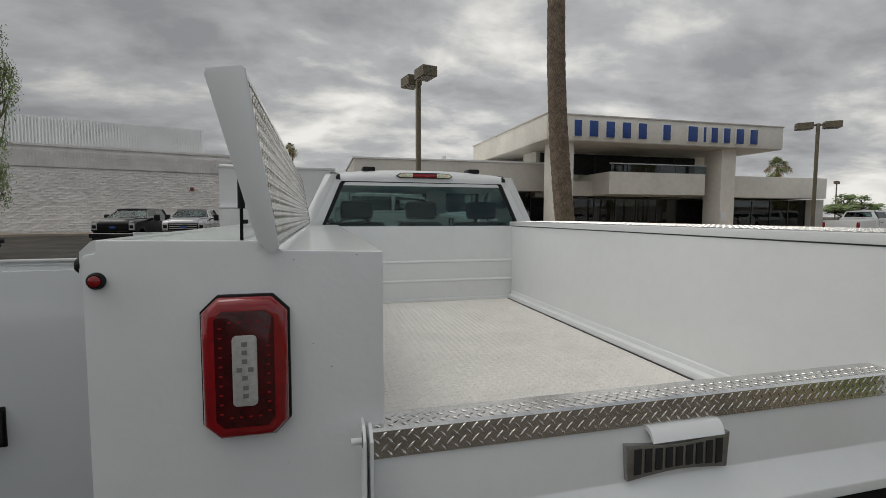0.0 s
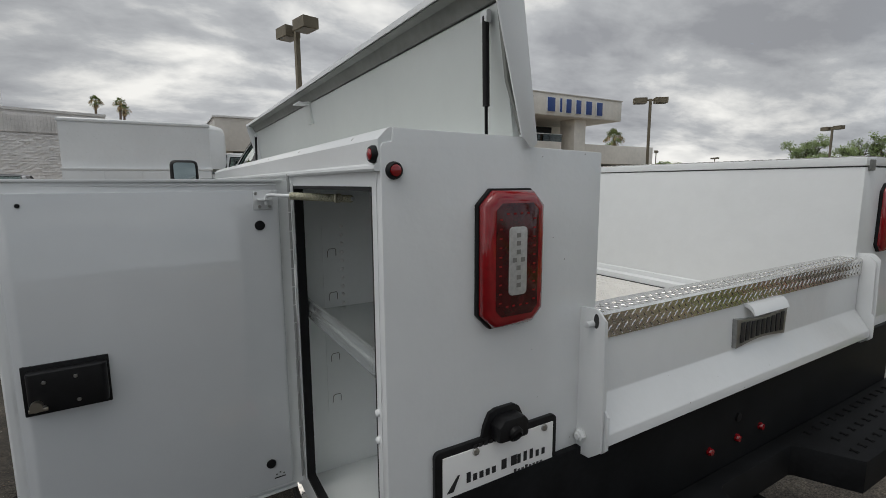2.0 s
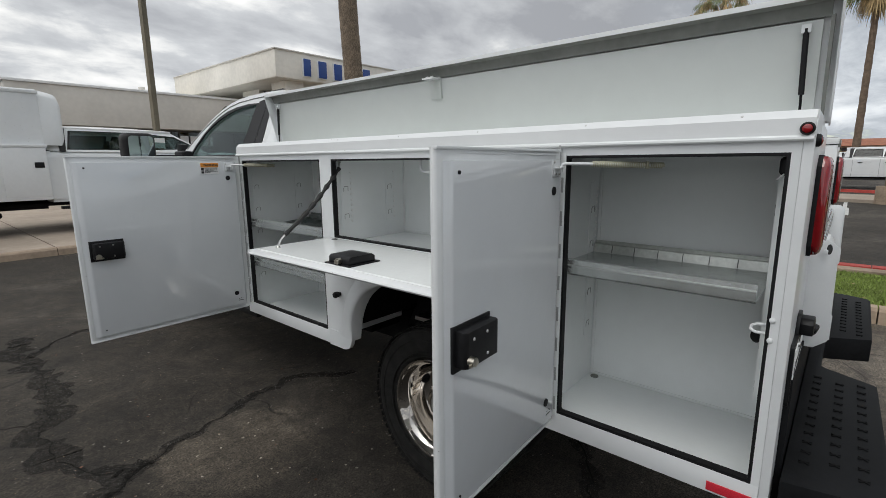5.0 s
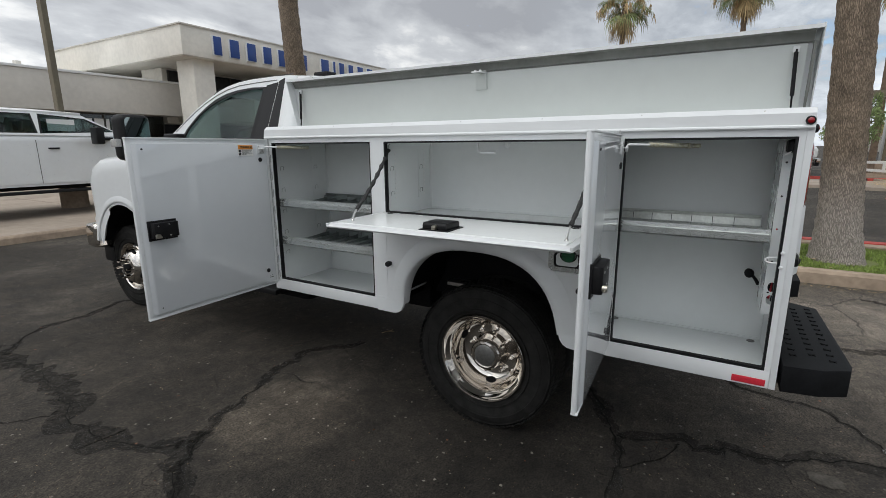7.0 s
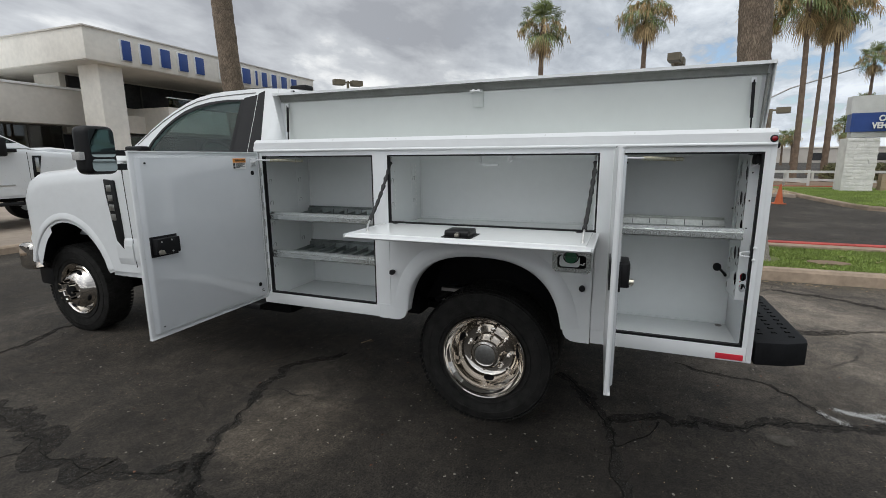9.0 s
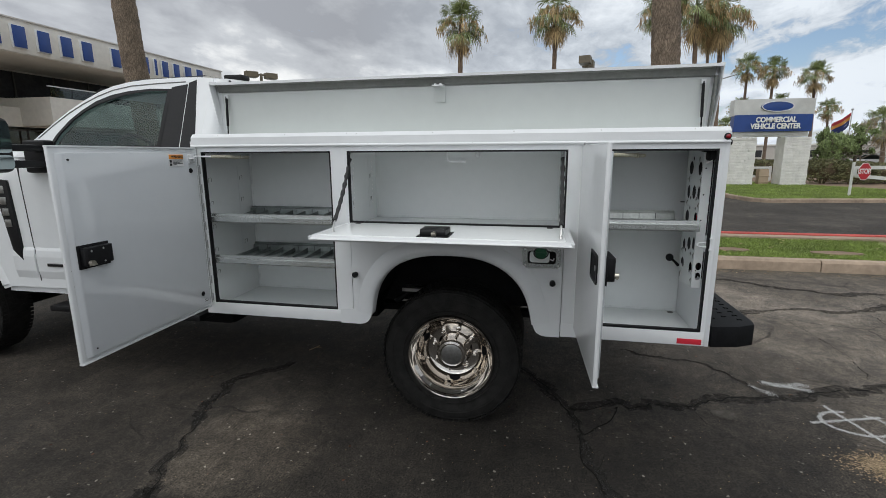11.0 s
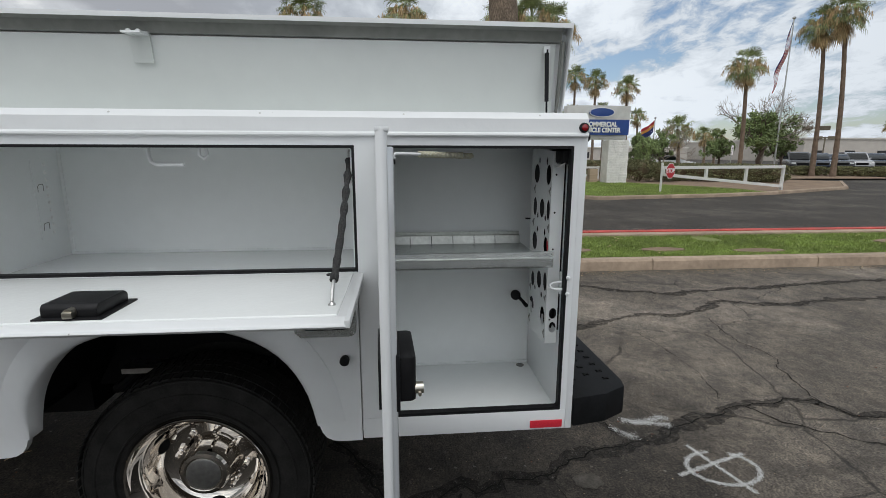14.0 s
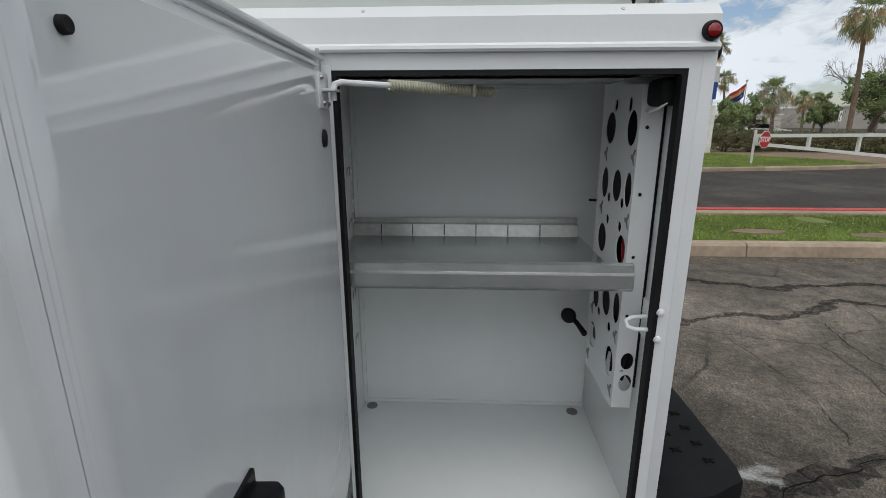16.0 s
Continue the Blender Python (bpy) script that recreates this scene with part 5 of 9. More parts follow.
def dual_wheel(cy, cz, r, x_out, inward, parent):
    """Outer rear wheel with a deep polished dish. inward: +1 if the axle lies towards +x."""
    w = 0.235
    c = (x_out + inward * w / 2, cy, cz)
    tyre = part("wheel", tyre_shape(c, r, w, 0.240, -inward), TYRE, parent, "black tyre on polished dished wheel")
    side_ribs(c, r, w, -inward, tyre)
    tagged(part("tyre_tread", lug_shape(c, r, w), TYRE, tyre), kind="stuff")
    s = Shape()
    prof = [(0.250, -0.014), (0.247, -0.003), (0.243, 0.001), (0.236, -0.001), (0.230, -0.010), (0.225, -0.022), (0.215, -0.030), (0.205, -0.048), (0.200, -0.075), (0.192, -0.105), (0.178, -0.130), (0.160, -0.146), (0.140, -0.153), (0.105, -0.153), (0.097, -0.146), (0.092, -0.120), (0.089, -0.080), (0.087, -0.058), (0.080, -0.050), (0.068, -0.047), (0.062, -0.050), (0.0, -0.050)]
    s.lathe((x_out, cy, cz), (-inward, 0, 0), prof, 64)
    rim = part("rim", s, CHROME, tyre, "polished chrome dished rim")
    s = Shape()
    s.lathe((x_out, cy, cz), (-inward, 0, 0), [(0.060, -0.052), (0.060, -0.0475), (0.052, -0.045), (0, -0.0445)], 24)
    part("hub_cap", s, BADGE, tyre)
    for a in (4.68, 3.12, 1.72, 0.38):
        s = Shape()
        o = Vector((x_out + inward * 0.1285, cy + 0.1765 * math.cos(a), cz + 0.1765 * math.sin(a)))
        nrm = Vector((-inward * 0.62, -0.78 * math.cos(a), -0.78 * math.sin(a))).normalized()
        tan2 = Vector((0, -math.sin(a), math.cos(a)))
        q = Matrix((nrm, tan2.cross(nrm), tan2)).transposed().to_4x4()
        bmesh.ops.create_uvsphere(s.bm, u_segments=14, v_segments=8, radius=1, matrix=Matrix.Translation(o) @ q @ Matrix.Diagonal((0.007, 0.021, 0.033, 1)))
        part("hand_hole", s, FRAME, rim)
    for k in range(8):
        a = k * math.tau / 8 + 0.2
        s = Shape()
        p = Vector((x_out + inward * 0.153, cy + 0.122 * math.cos(a), cz + 0.122 * math.sin(a)))
        s.lathe(p, (-inward, 0, 0), [(0.016, 0), (0.015, 0.004), (0.011, 0.006), (0.011, 0.030), (0.008, 0.040), (0, 0.043)], 6)
        part("lug_nut", s, CHROME, rim)
    c2 = (x_out + inward * (w * 1.5 + 0.075), cy, cz)
    part("inner_tyre", tyre_shape(c2, r, w, 0.232, -inward), TYRE, tyre)


def steer_wheel(cy, cz, r, x_out, inward, parent):
    w = 0.235
    c = (x_out + inward * w / 2, cy, cz)
    tyre = part("wheel", tyre_shape(c, r, w, 0.228, -inward), TYRE, parent, "black tyre on polished wheel with a proud hub")
    side_ribs(c, r, w, -inward, tyre)
    tagged(part("tyre_tread", lug_shape(c, r, w), TYRE, tyre), kind="stuff")
    s = Shape()
    s.lathe((x_out, cy, cz), (-inward, 0, 0), [(0.236, -0.012), (0.230, -0.003), (0.220, -0.012), (0.212, -0.040), (0.190, -0.034), (0.165, 0.004), (0.150, 0.022), (0.120, 0.045), (0.098, 0.052), (0.085, 0.050), (0.060, 0.052), (0, 0.052)], 56)
    rim = part("rim", s, CHROME, tyre, "polished chrome rim")
    s = Shape()
    s.lathe((x_out, cy, cz), (-inward, 0, 0), [(0.058, 0.05), (0.056, 0.060), (0.030, 0.070), (0, 0.070)], 20)
    part("hub_cap", s, FRAME, tyre)
    for k in range(4):
        a = k * math.tau / 4 + 0.4
        s = Shape()
        bmesh.ops.create_uvsphere(s.bm, u_segments=12, v_segments=6, radius=1, matrix=Matrix.Translation((x_out - inward * 0.006, cy + 0.168 * math.cos(a), cz + 0.168 * math.sin(a))) @ Matrix.Rotation(a, 4, "X") @ Matrix.Diagonal((0.016, 0.016, 0.030, 1)))
        part("hand_hole", s, FRAME, rim)
    for k in range(8):
        a = k * math.tau / 8
        s = Shape()
        p = Vector((x_out - inward * 0.048, cy + 0.090 * math.cos(a), cz + 0.090 * math.sin(a)))
        s.lathe(p, (-inward, 0, 0), [(0.017, 0), (0.013, 0.006), (0.012, 0.045), (0.009, 0.056), (0, 0.059)], 6)
        part("lug_nut", s, CHROME, rim)


TR = 0.397
dual_wheel(2.156, TR - 0.002, TR, XS + 0.130, 1, truck)
dual_wheel(2.156, TR - 0.002, TR, XRO - 0.130, -1, truck)
steer_wheel(5.98, TR - 0.003, TR, -0.005, 1, truck)
steer_wheel(5.98, TR - 0.003, TR, XM + 0.005, -1, truck)


# ---- cab ----
def pickup_front(parent, xc, hw, y0, paint, yf, arch_y, belt=1.555, hood=1.47, dark_trim=True, grille=CHROME):
    """Everything below the glass from the cab's back wall (y0) to the nose (yf)."""
    n = 15
    arch = [(arch_y + 0.495 * math.cos(w), 0.46 + 0.575 * math.sin(w)) for w in [radians(18 + 144 * k / n) for k in range(n + 1)]]
    prof = [(y0, 0.675), (y0 - 0.005, belt)] + [(arch_y - 0.80, belt - 0.015), (arch_y - 0.62, belt - 0.06), (yf - 0.24, hood - 0.04), (yf - 0.10, hood - 0.10), (yf - 0.03, hood - 0.22), (yf - 0.04, 0.90), (arch_y + 0.55, 0.86), (arch_y + 0.475, 0.635)] + arch[1:-1] + [(arch_y - 0.475, 0.635), (arch_y - 0.56, 0.66)]
    doors = []
    for sg in (-1, 1):
        s = Shape()
        def row(x, inset):
            out = []
            for y, z in prof:
                zz = z - inset * (1.0 if z > 1.2 else 0.15)
                yy = y - inset * (0.6 if y > yf - 0.3 else 0)
                out.append((xc + sg * x, yy, zz))
            return out
        s.loft([row(hw - 0.30, -0.004), row(hw - 0.10, 0.0), row(hw - 0.035, 0.022), row(hw - 0.008, 0.055), row(hw, 0.13)])
        fender = part("cab_side", s, paint, parent, sharp=38)
        s = Shape()
        rows = []
        for y, z in arch:
            uy, uz = (y - arch_y) / 0.495, (z - 0.46) / 0.575
            rows.append([(xc + sg * (hw - 0.003), y + uy * 0.070, z + uz * 0.070), (xc + sg * (hw + 0.004), y + uy * 0.050, z + uz * 0.050), (xc + sg * (hw + 0.010), y + uy * 0.022, z + uz * 0.022), (xc + sg * (hw + 0.010), y + uy * 0.006, z + uz * 0.006), (xc + sg * (hw + 0.004), y, z), (xc + sg * (hw - 0.3), y, z)])
        s.loft(rows, caps=False, closed=False)
        part("arch_flare", s, paint, fender, sharp=60)
        s = Shape()
        s.loft([[(xc + sg * x, arch_y + (y - arch_y) * 0.98, 0.46 + (z - 0.46) * 0.98) for y, z in arch] for x in (hw - 0.02, hw - 0.42)], caps=False, closed=False)
        part("wheel_well", s, FRAME, fender)
    # hood and nose between the fenders
    s = Shape()
    rows = []
    for x in (-hw + 0.31, -hw + 0.36, -0.35, 0.35, hw - 0.36, hw - 0.31):
        lift = 0.035 if abs(x) < hw - 0.34 else 0.0
        rows.append([(xc + x, y, z + lift) for y, z in ((arch_y - 0.66, belt - 0.06), (arch_y - 0.2, hood + 0.065), (yf - 0.30, hood), (yf - 0.10, hood - 0.08), (yf - 0.02, hood - 0.20))] + [(xc + x, yf - 0.03, 0.85), (xc + x, arch_y - 0.66, 0.85)])
    s.loft(rows)
    part("hood", s, paint, parent, sharp=38)
    s = Shape()
    s.box(xc - hw + 0.30, xc + hw - 0.30, yf - 0.05, yf + 0.012, 0.90, hood - 0.20, 0.03)
    g = part("grille", s, FRAME, parent, "black grille with bright bars")
    for k in range(3):
        s = Shape()
        z = 0.98 + k * 0.10
        s.box(xc - hw + 0.34, xc + hw - 0.34, yf - 0.01, yf + 0.03, z, z + 0.035, 0.01)
        part("grille_bar", s, grille, g)
    s = Shape()
    s.prism([(xc + 0.15 * math.cos(k * math.tau / 24), 1.08 + 0.062 * math.sin(k * math.tau / 24)) for k in range(24)], "y", yf + 0.02, yf + 0.042, 0.004)
    part("oval_emblem", s, BLUE, g, "plain blue oval emblem")
    for sg in (-1, 1):
        s = Shape()
        s.box(xc + sg * (hw - 0.30) - 0.0, xc + sg * (hw - 0.04), yf - 0.22, yf - 0.005, 0.94, hood - 0.19, 0.03)
        hl = part("headlight", s, CLEAR_LENS, parent, "clear headlight in dark housing")
        s = Shape()
        s.box(xc + sg * (hw - 0.26), xc + sg * (hw - 0.08), yf - 0.06, yf + 0.001, 1.02, hood - 0.28, 0.02)
        part("lamp_housing", s, FRAME, hl)
    s = Shape()
    s.box(xc - hw - 0.02, xc + hw + 0.02, yf - 0.06, yf + 0.14, 0.56, 0.80, 0.05, 3)
    part("front_bumper", s, grille, parent, "front bumper")
    s = Shape()
    s.box(xc - hw + 0.1, xc + hw - 0.1, yf - 0.10, yf + 0.10, 0.40, 0.56, 0.03)
    part("air_dam", s, PLASTIC, parent)
    # floor and firewall
    s = Shape()
    s.box(xc - hw + 0.02, xc + hw - 0.02, y0, arch_y - 0.5, 0.60, 0.72)
    s.box(xc - hw + 0.05, xc + hw - 0.05, arch_y - 0.72, arch_y - 0.66, 0.7, belt - 0.03)
    s.box(xc - hw + 0.02, xc + hw - 0.02, y0, y0 + 0.06, 0.70, belt)
    part("cab_floor", s, paint, parent)
    s = Shape()
    s.prism([(arch_y - 0.70, 1.10), (arch_y - 0.98, 1.15), (arch_y - 1.02, 1.42), (arch_y - 0.92, belt - 0.01), (arch_y - 0.70, belt - 0.03)], "x", xc - hw + 0.06, xc + hw - 0.06, 0.02)
    part("dashboard", s, SEAT, parent)


def greenhouse(parent, xc, hw, y0, ypost, ywin, ytop_f, belt, roof, paint, glass_side, two_doors=False, rear_half=0.82):
    """Pillars, roof and glass. y0: back wall; ypost: B post; ywin: foot of the windscreen; ytop_f: top of it."""
    th = hw - 0.255
    rb, rt = rear_half, rear_half - 0.14
    zr = roof - 0.055
    A = lambda sg: {"rb": (xc + sg * rb, y0 + 0.00, belt + 0.02), "rt": (xc + sg * rt, y0 + 0.09, zr), "cb": (xc + sg * (hw - 0.015), y0 + 0.205, belt - 0.01), "ct": (xc + sg * th, y0 + 0.20, zr - 0.025), "bb": (xc + sg * (hw - 0.012), ypost, belt - 0.01), "bt": (xc + sg * (th + 0.01), ypost + 0.06, zr - 0.025), "ab": (xc + sg * (hw - 0.03), ywin, belt - 0.02), "at": (xc + sg * (th - 0.01), ytop_f, zr - 0.035)}
    Lc, Rc = A(-1), A(1)
    V = lambda p: Vector(p)
    # roof
    s = Shape()
    rows = []
    for f in (0.0, 0.12, 0.35, 0.65, 0.9, 1.0):
        y = (1 - f) * (y0 + 0.05) + f * (ytop_f + 0.02)
        crown = 0.075 * math.sin(math.pi * min(1, max(0, 0.16 + 0.72 * f))) ** 0.8
        w = rt + (th - rt) * min(1, f * 6.5)
        row = []
        for u in (-1, -0.97, -0.88, -0.6, -0.2, 0.2, 0.6, 0.88, 0.97, 1):
            z = zr - 0.015 * f + crown * (1 - abs(u) ** 2.6)
            row.append((xc + u * (w + 0.016), y, z))
        row += [(p[0], p[1], zr - 0.05) for p in row[::-1][::9]]
        rows.append(row)
    s.loft(rows)
    part("cab_roof", s, paint, parent, sharp=50)
    # rear window frame and glass
    def frame_quad(c, ins, name, mat, gl, gmat, thick=0.03):
        c = [V(p) for p in c]
        mid = sum(c, Vector()) / 4
        ctr = []
        for i, p in enumerate(c):
            a, b = (c[i - 1] - p), (c[(i + 1) % 4] - p)
            q = p + a.normalized() * ins[i - 1] / max(0.25, a.normalized().cross(b.normalized()).length) + b.normalized() * ins[i] / max(0.25, a.normalized().cross(b.normalized()).length)
            ctr.append(q)
        s = Shape()
        s.pane(c, ctr, thick)
        fr = part(name, s, mat, parent)
        nrm = (c[1] - c[0]).cross(c[2] - c[0]).normalized()
        s = Shape()
        s.sheet([p - nrm * 0.010 for p in ctr], 0.004)
        gob = part(gl, s, gmat, fr)
        gob.visible_shadow = False
        s = Shape()
        grow = [p + (mid - p).normalized() * 0.035 for p in ctr]
        s.pane([p + nrm * 0.001 for p in ctr], [p + nrm * 0.001 for p in grow], 0.008)
        part("window_seal", s, PLASTIC, fr)
        return fr
    frame_quad([Lc["rb"], Rc["rb"], Rc["rt"], Lc["rt"]], (0.03, 0.05, 0.05, 0.05), "rear_window_frame", paint, "rear_glass", GLASS)
    # windscreen
    frame_quad([Rc["ab"], Lc["ab"], Lc["at"], Rc["at"]], (0.03, 0.06, 0.04, 0.06), "windscreen_frame", paint, "windscreen_glass", GLASS)
    for sg, c in ((-1, Lc), (1, Rc)):
        order = (lambda q: q) if sg < 0 else (lambda q: q[::-1])
        # rear corner
        s = Shape()
        s.loft([[c["rb"], V(c["rb"]).lerp(V(c["cb"]), 0.5) + Vector((sg * 0.035, -0.02, 0)), c["cb"], V(c["cb"]) + Vector((-sg * 0.04, 0, 0)), V(c["rb"]) + Vector((-sg * 0.03, 0.04, 0))], [c["rt"], V(c["rt"]).lerp(V(c["ct"]), 0.5) + Vector((sg * 0.02, -0.015, 0)), c["ct"], V(c["ct"]) + Vector((-sg * 0.04, 0, 0)), V(c["rt"]) + Vector((-sg * 0.03, 0.04, 0))]])
        part("corner_pillar", s, paint, parent, sharp=60)
        s = Shape()
        s.sheet(order([c["cb"], c["ct"], c["bt"], c["bb"]])[::-1], 0.03)
        part("post_trim", s, PLASTIC, parent, "black door post trim")
        if two_doors:
            ym = (ypost + ywin) / 2 - 0.18
            mb, mt = (c["bb"][0], ym, c["bb"][2]), (c["bt"][0], ym + 0.05, c["bt"][2] - 0.004)
            q = [c["bb"], mb, mt, c["bt"]]
            frame_quad(q[::-1] if sg < 0 else q, (0.06, 0.04, 0.02, 0.04) if sg < 0 else (0.02, 0.04, 0.06, 0.04), "window_frame", paint, "window_glass", glass_side)
            q = [mb, c["ab"], c["at"], mt]
        else:
            q = [c["bb"], c["ab"], c["at"], c["bt"]]
        frame_quad(q[::-1] if sg < 0 else q, (0.045, 0.105, 0.015, 0.035) if sg < 0 else (0.015, 0.105, 0.045, 0.035), "window_frame", paint, "window_glass", glass_side)


BLUE = material("sign_blue", (0.022, 0.065, 0.26), 0.35, vary=0.08, vscale=3)
CY0 = 3.625
pickup_front(truck, XC, 0.995, CY0, WHITE, 6.38, 5.82)
def slab(outline, holes, at, thick):
    """A flat sheet with holes of any outline; at(u, v, d) places sheet coordinates in space."""
    s = Shape()
    edges = []
    for lp in [outline] + list(holes):
        vs = [s.bm.verts.new(at(u, v, 0)) for u, v in lp]
        edges += [s.bm.edges.new((vs[i], vs[(i + 1) % len(vs)])) for i in range(len(vs))]
    bmesh.ops.triangle_fill(s.bm, use_beauty=True, edges=edges)
    got = bmesh.ops.extrude_face_region(s.bm, geom=list(s.bm.faces))
    off = Vector(at(0, 0, thick)) - Vector(at(0, 0, 0))
    bmesh.ops.translate(s.bm, verts=[v for v in got["geom"] if isinstance(v, bmesh.types.BMVert)], vec=off)
    bmesh.ops.recalc_face_normals(s.bm, faces=s.bm.faces)
    return s


def half(z):
    """Half width of the cab at height z: the sides lean inwards above the belt."""
    return 0.980 - 0.50 * (z - 1.56)


def shrink(loop, g):
    cy, cz = sum(p[0] for p in loop) / len(loop), sum(p[1] for p in loop) / len(loop)
    out = []
    for y, z in loop:
        r = math.hypot(y - cy, z - cz)
        out.append((y - (y - cy) * g / r, z - (z - cz) * g / r))
    return out


SIDE = [(3.700, 1.52), (5.06, 1.52), (5.02, 1.555), (4.96, 1.607), (4.88, 1.682), (4.80, 1.757), (4.715, 1.827), (4.63, 1.885), (4.535, 1.936), (4.44, 1.971), (4.33, 1.993), (4.20, 2.005), (3.95, 2.010), (3.80, 2.006), (3.712, 1.998), (3.702, 1.95)]
OPENING = [(3.965, 1.575), (3.978, 1.75), (3.992, 1.935), (4.15, 1.940), (4.31, 1.928), (4.43, 1.905), (4.53, 1.870), (4.62, 1.815), (4.695, 1.750), (4.763, 1.658), (4.785, 1.60), (4.780, 1.575)]
for sg in (-1, 1):
    at = lambda u, v, d: (XC + sg * (half(v) - d * 0.9), u, v - d * 0.45)
    ring_at = lambda u, v, d: (XC + sg * (half(v) + 0.004 - d), u, v)
    side = part("cab_side_frame", slab(SIDE, [OPENING], at, 0.035), WHITE, truck)
    part("window_seal", slab(shrink(OPENING, -0.006), [shrink(OPENING, 0.024)], ring_at, 0.012), PLASTIC, side)
    pane_ob = part("window_glass", slab(OPENING, [], lambda u, v, d: (XC + sg * (half(v) - 0.012 - d), u, v), 0.004), GLASS, side)
    pane_ob.visible_shadow = False
    for strip in ([(3.968, 1.565), (3.832, 1.565), (3.880, 1.964), (3.990, 1.948)], [(3.824, 1.565), (3.722, 1.565), (3.824, 1.990), (3.872, 1.972)]):
        part("post_trim", slab(strip, [], ring_at, 0.010), PLASTIC, side, "black door post trim")
    s = Shape()
    s.tube([(XC + sg * (half(z) + 0.002), y, z) for y, z in ((4.90, 1.640), (4.81, 1.726), (4.72, 1.800), (4.63, 1.858), (4.53, 1.908), (4.43, 1.943), (4.30, 1.966), (4.10, 1.976), (3.90, 1.980))], 0.0035, 6)
    part("door_gap", s, GREYEDGE, side)
# roof, crowned between the two side frames
s = Shape()
rows = []
for y, z, crown in ((3.652, 1.952, 0.020), (3.662, 1.972, 0.034), (3.682, 1.986, 0.042), (3.712, 1.995, 0.046), (3.80, 2.004, 0.047), (3.95, 2.008, 0.048), (4.20, 2.004, 0.048), (4.33, 1.992, 0.046), (4.44, 1.970, 0.044), (4.52, 1.944, 0.040)):
    pull = max(0.0, min(1.0, (3.712 - y) / 0.06))
    row = [(XC + u * (half(z) - 0.001 - 0.085 * pull ** 1.6), y - 0.010 * (1 - u * u) * pull + (0.10 * (1 - u * u) if y > 4.5 else 0.05 * (1 - u * u) if y > 4.4 else 0), z + crown * (1 - abs(u) ** 2.4)) for u in (-1, -0.97, -0.90, -0.75, -0.5, -0.2, 0.2, 0.5, 0.75, 0.90, 0.97, 1)]
    rows.append(row + [(p[0], p[1], z - 0.04) for p in row[::-1][::11]])
s.loft(rows)
part("cab_roof", s, WHITE, truck, sharp=50)
# rear wall with its window
rear_at = lambda u, v, d: (XC + u, 3.606 + (v - 1.56) * 0.13 + d, v)
RW = [(-0.815, 1.545), (0.815, 1.545), (0.792, 1.60), (0.655, 1.925), (0.638, 1.944), (-0.638, 1.944), (-0.655, 1.925), (-0.792, 1.60)]
corner = lambda z: half(z) - 0.092
wall = part("rear_window_frame", slab([(-corner(1.52), 1.52), (corner(1.52), 1.52), (corner(1.975), 1.975), (-corner(1.975), 1.975)], [RW], rear_at, 0.03), WHITE, truck)
part("window_seal", slab(shrink(RW, -0.004), [shrink(RW, 0.026)], lambda u, v, d: (XC + u, 3.602 + (v - 1.56) * 0.13 + d, v), 0.012), PLASTIC, wall)
pane_ob = part("rear_glass", slab(RW, [], lambda u, v, d: (XC + u, 3.612 + (v - 1.56) * 0.13 + d, v), 0.004), GLASS, wall)
pane_ob.visible_shadow = False
for sg in (-1, 1):
    s = Shape()
    rows = []
    for z in (1.52, 1.70, 1.88, 1.975, 1.992):
        ry, h = 3.606 + (z - 1.56) * 0.13, half(z)
        outer = [(h, 3.702), (h - 0.012, 3.665), (h - 0.042, 3.632), (h - 0.092, ry)]
        rows.append([(XC + sg * p, q, z) for p, q in outer] + [(XC + sg * (p - 0.025), q + 0.02, z) for p, q in outer[::-1]])
    s.loft(rows)
    part("corner_pillar", s, WHITE, truck, sharp=60)
# windscreen
WS = [(-0.92, 0.0), (0.92, 0.0), (0.775, 0.71), (0.5, 0.74), (0, 0.755), (-0.5, 0.74), (-0.775, 0.71)]
ws_at = lambda u, v, d: (XC + u, 5.09 - v * 0.80 - d * 0.6 + 0.05 * (1 - u * u), 1.53 + v * 0.605 - d * 0.8)
screen = part("windscreen_frame", slab(WS, [shrink(WS, 0.045)], ws_at, 0.01), PLASTIC, truck)
pane_ob = part("windscreen_glass", slab(WS, [], lambda u, v, d: ws_at(u, v, d + 0.004), 0.004), GLASS, screen)
pane_ob.visible_shadow = False

# door cut lines and door handle
for y0, y1 in ((4.94, 5.02), ):
    s = Shape()
    s.prism([(5.045, 1.50), (5.053, 1.50), (5.035, 1.10), (5.015, 0.69), (5.007, 0.69), (5.027, 1.10)], "x", XC - 0.9965, XC - 0.96)
    part("door_gap", s, SEAM, truck)
s = Shape()
s.box(XC - 1.025, XC - 0.99, 4.05, 4.24, 1.31, 1.345, 0.01)
part("door_handle", s, PLASTIC, truck)
# fender vent trim with plain bars
s = Shape()
s.prism([(5.14, 1.37), (5.25, 1.38), (5.245, 1.27), (5.185, 0.90), (5.11, 0.83), (5.115, 1.0)], "x", XC - 1.012, XC - 0.97, 0.006)
vent = part("fender_vent", s, PLASTIC, truck, "dark fender vent trim with bright bars")
for k in range(4):
    s = Shape()
    s.box(XC - 1.017, XC - 1.01, 5.168 - k * 0.005, 5.220 - k * 0.005, 1.285 - k * 0.075, 1.335 - k * 0.075, 0.004)
    part("vent_bar", s, STEEL, vent)
s = Shape()
s.box(XC - 1.014, XC - 0.98, 4.62, 4.92, 0.795, 0.822, 0.006)
emblem = part("door_emblem", s, STEEL, truck, "small dark door emblem with bright rim")
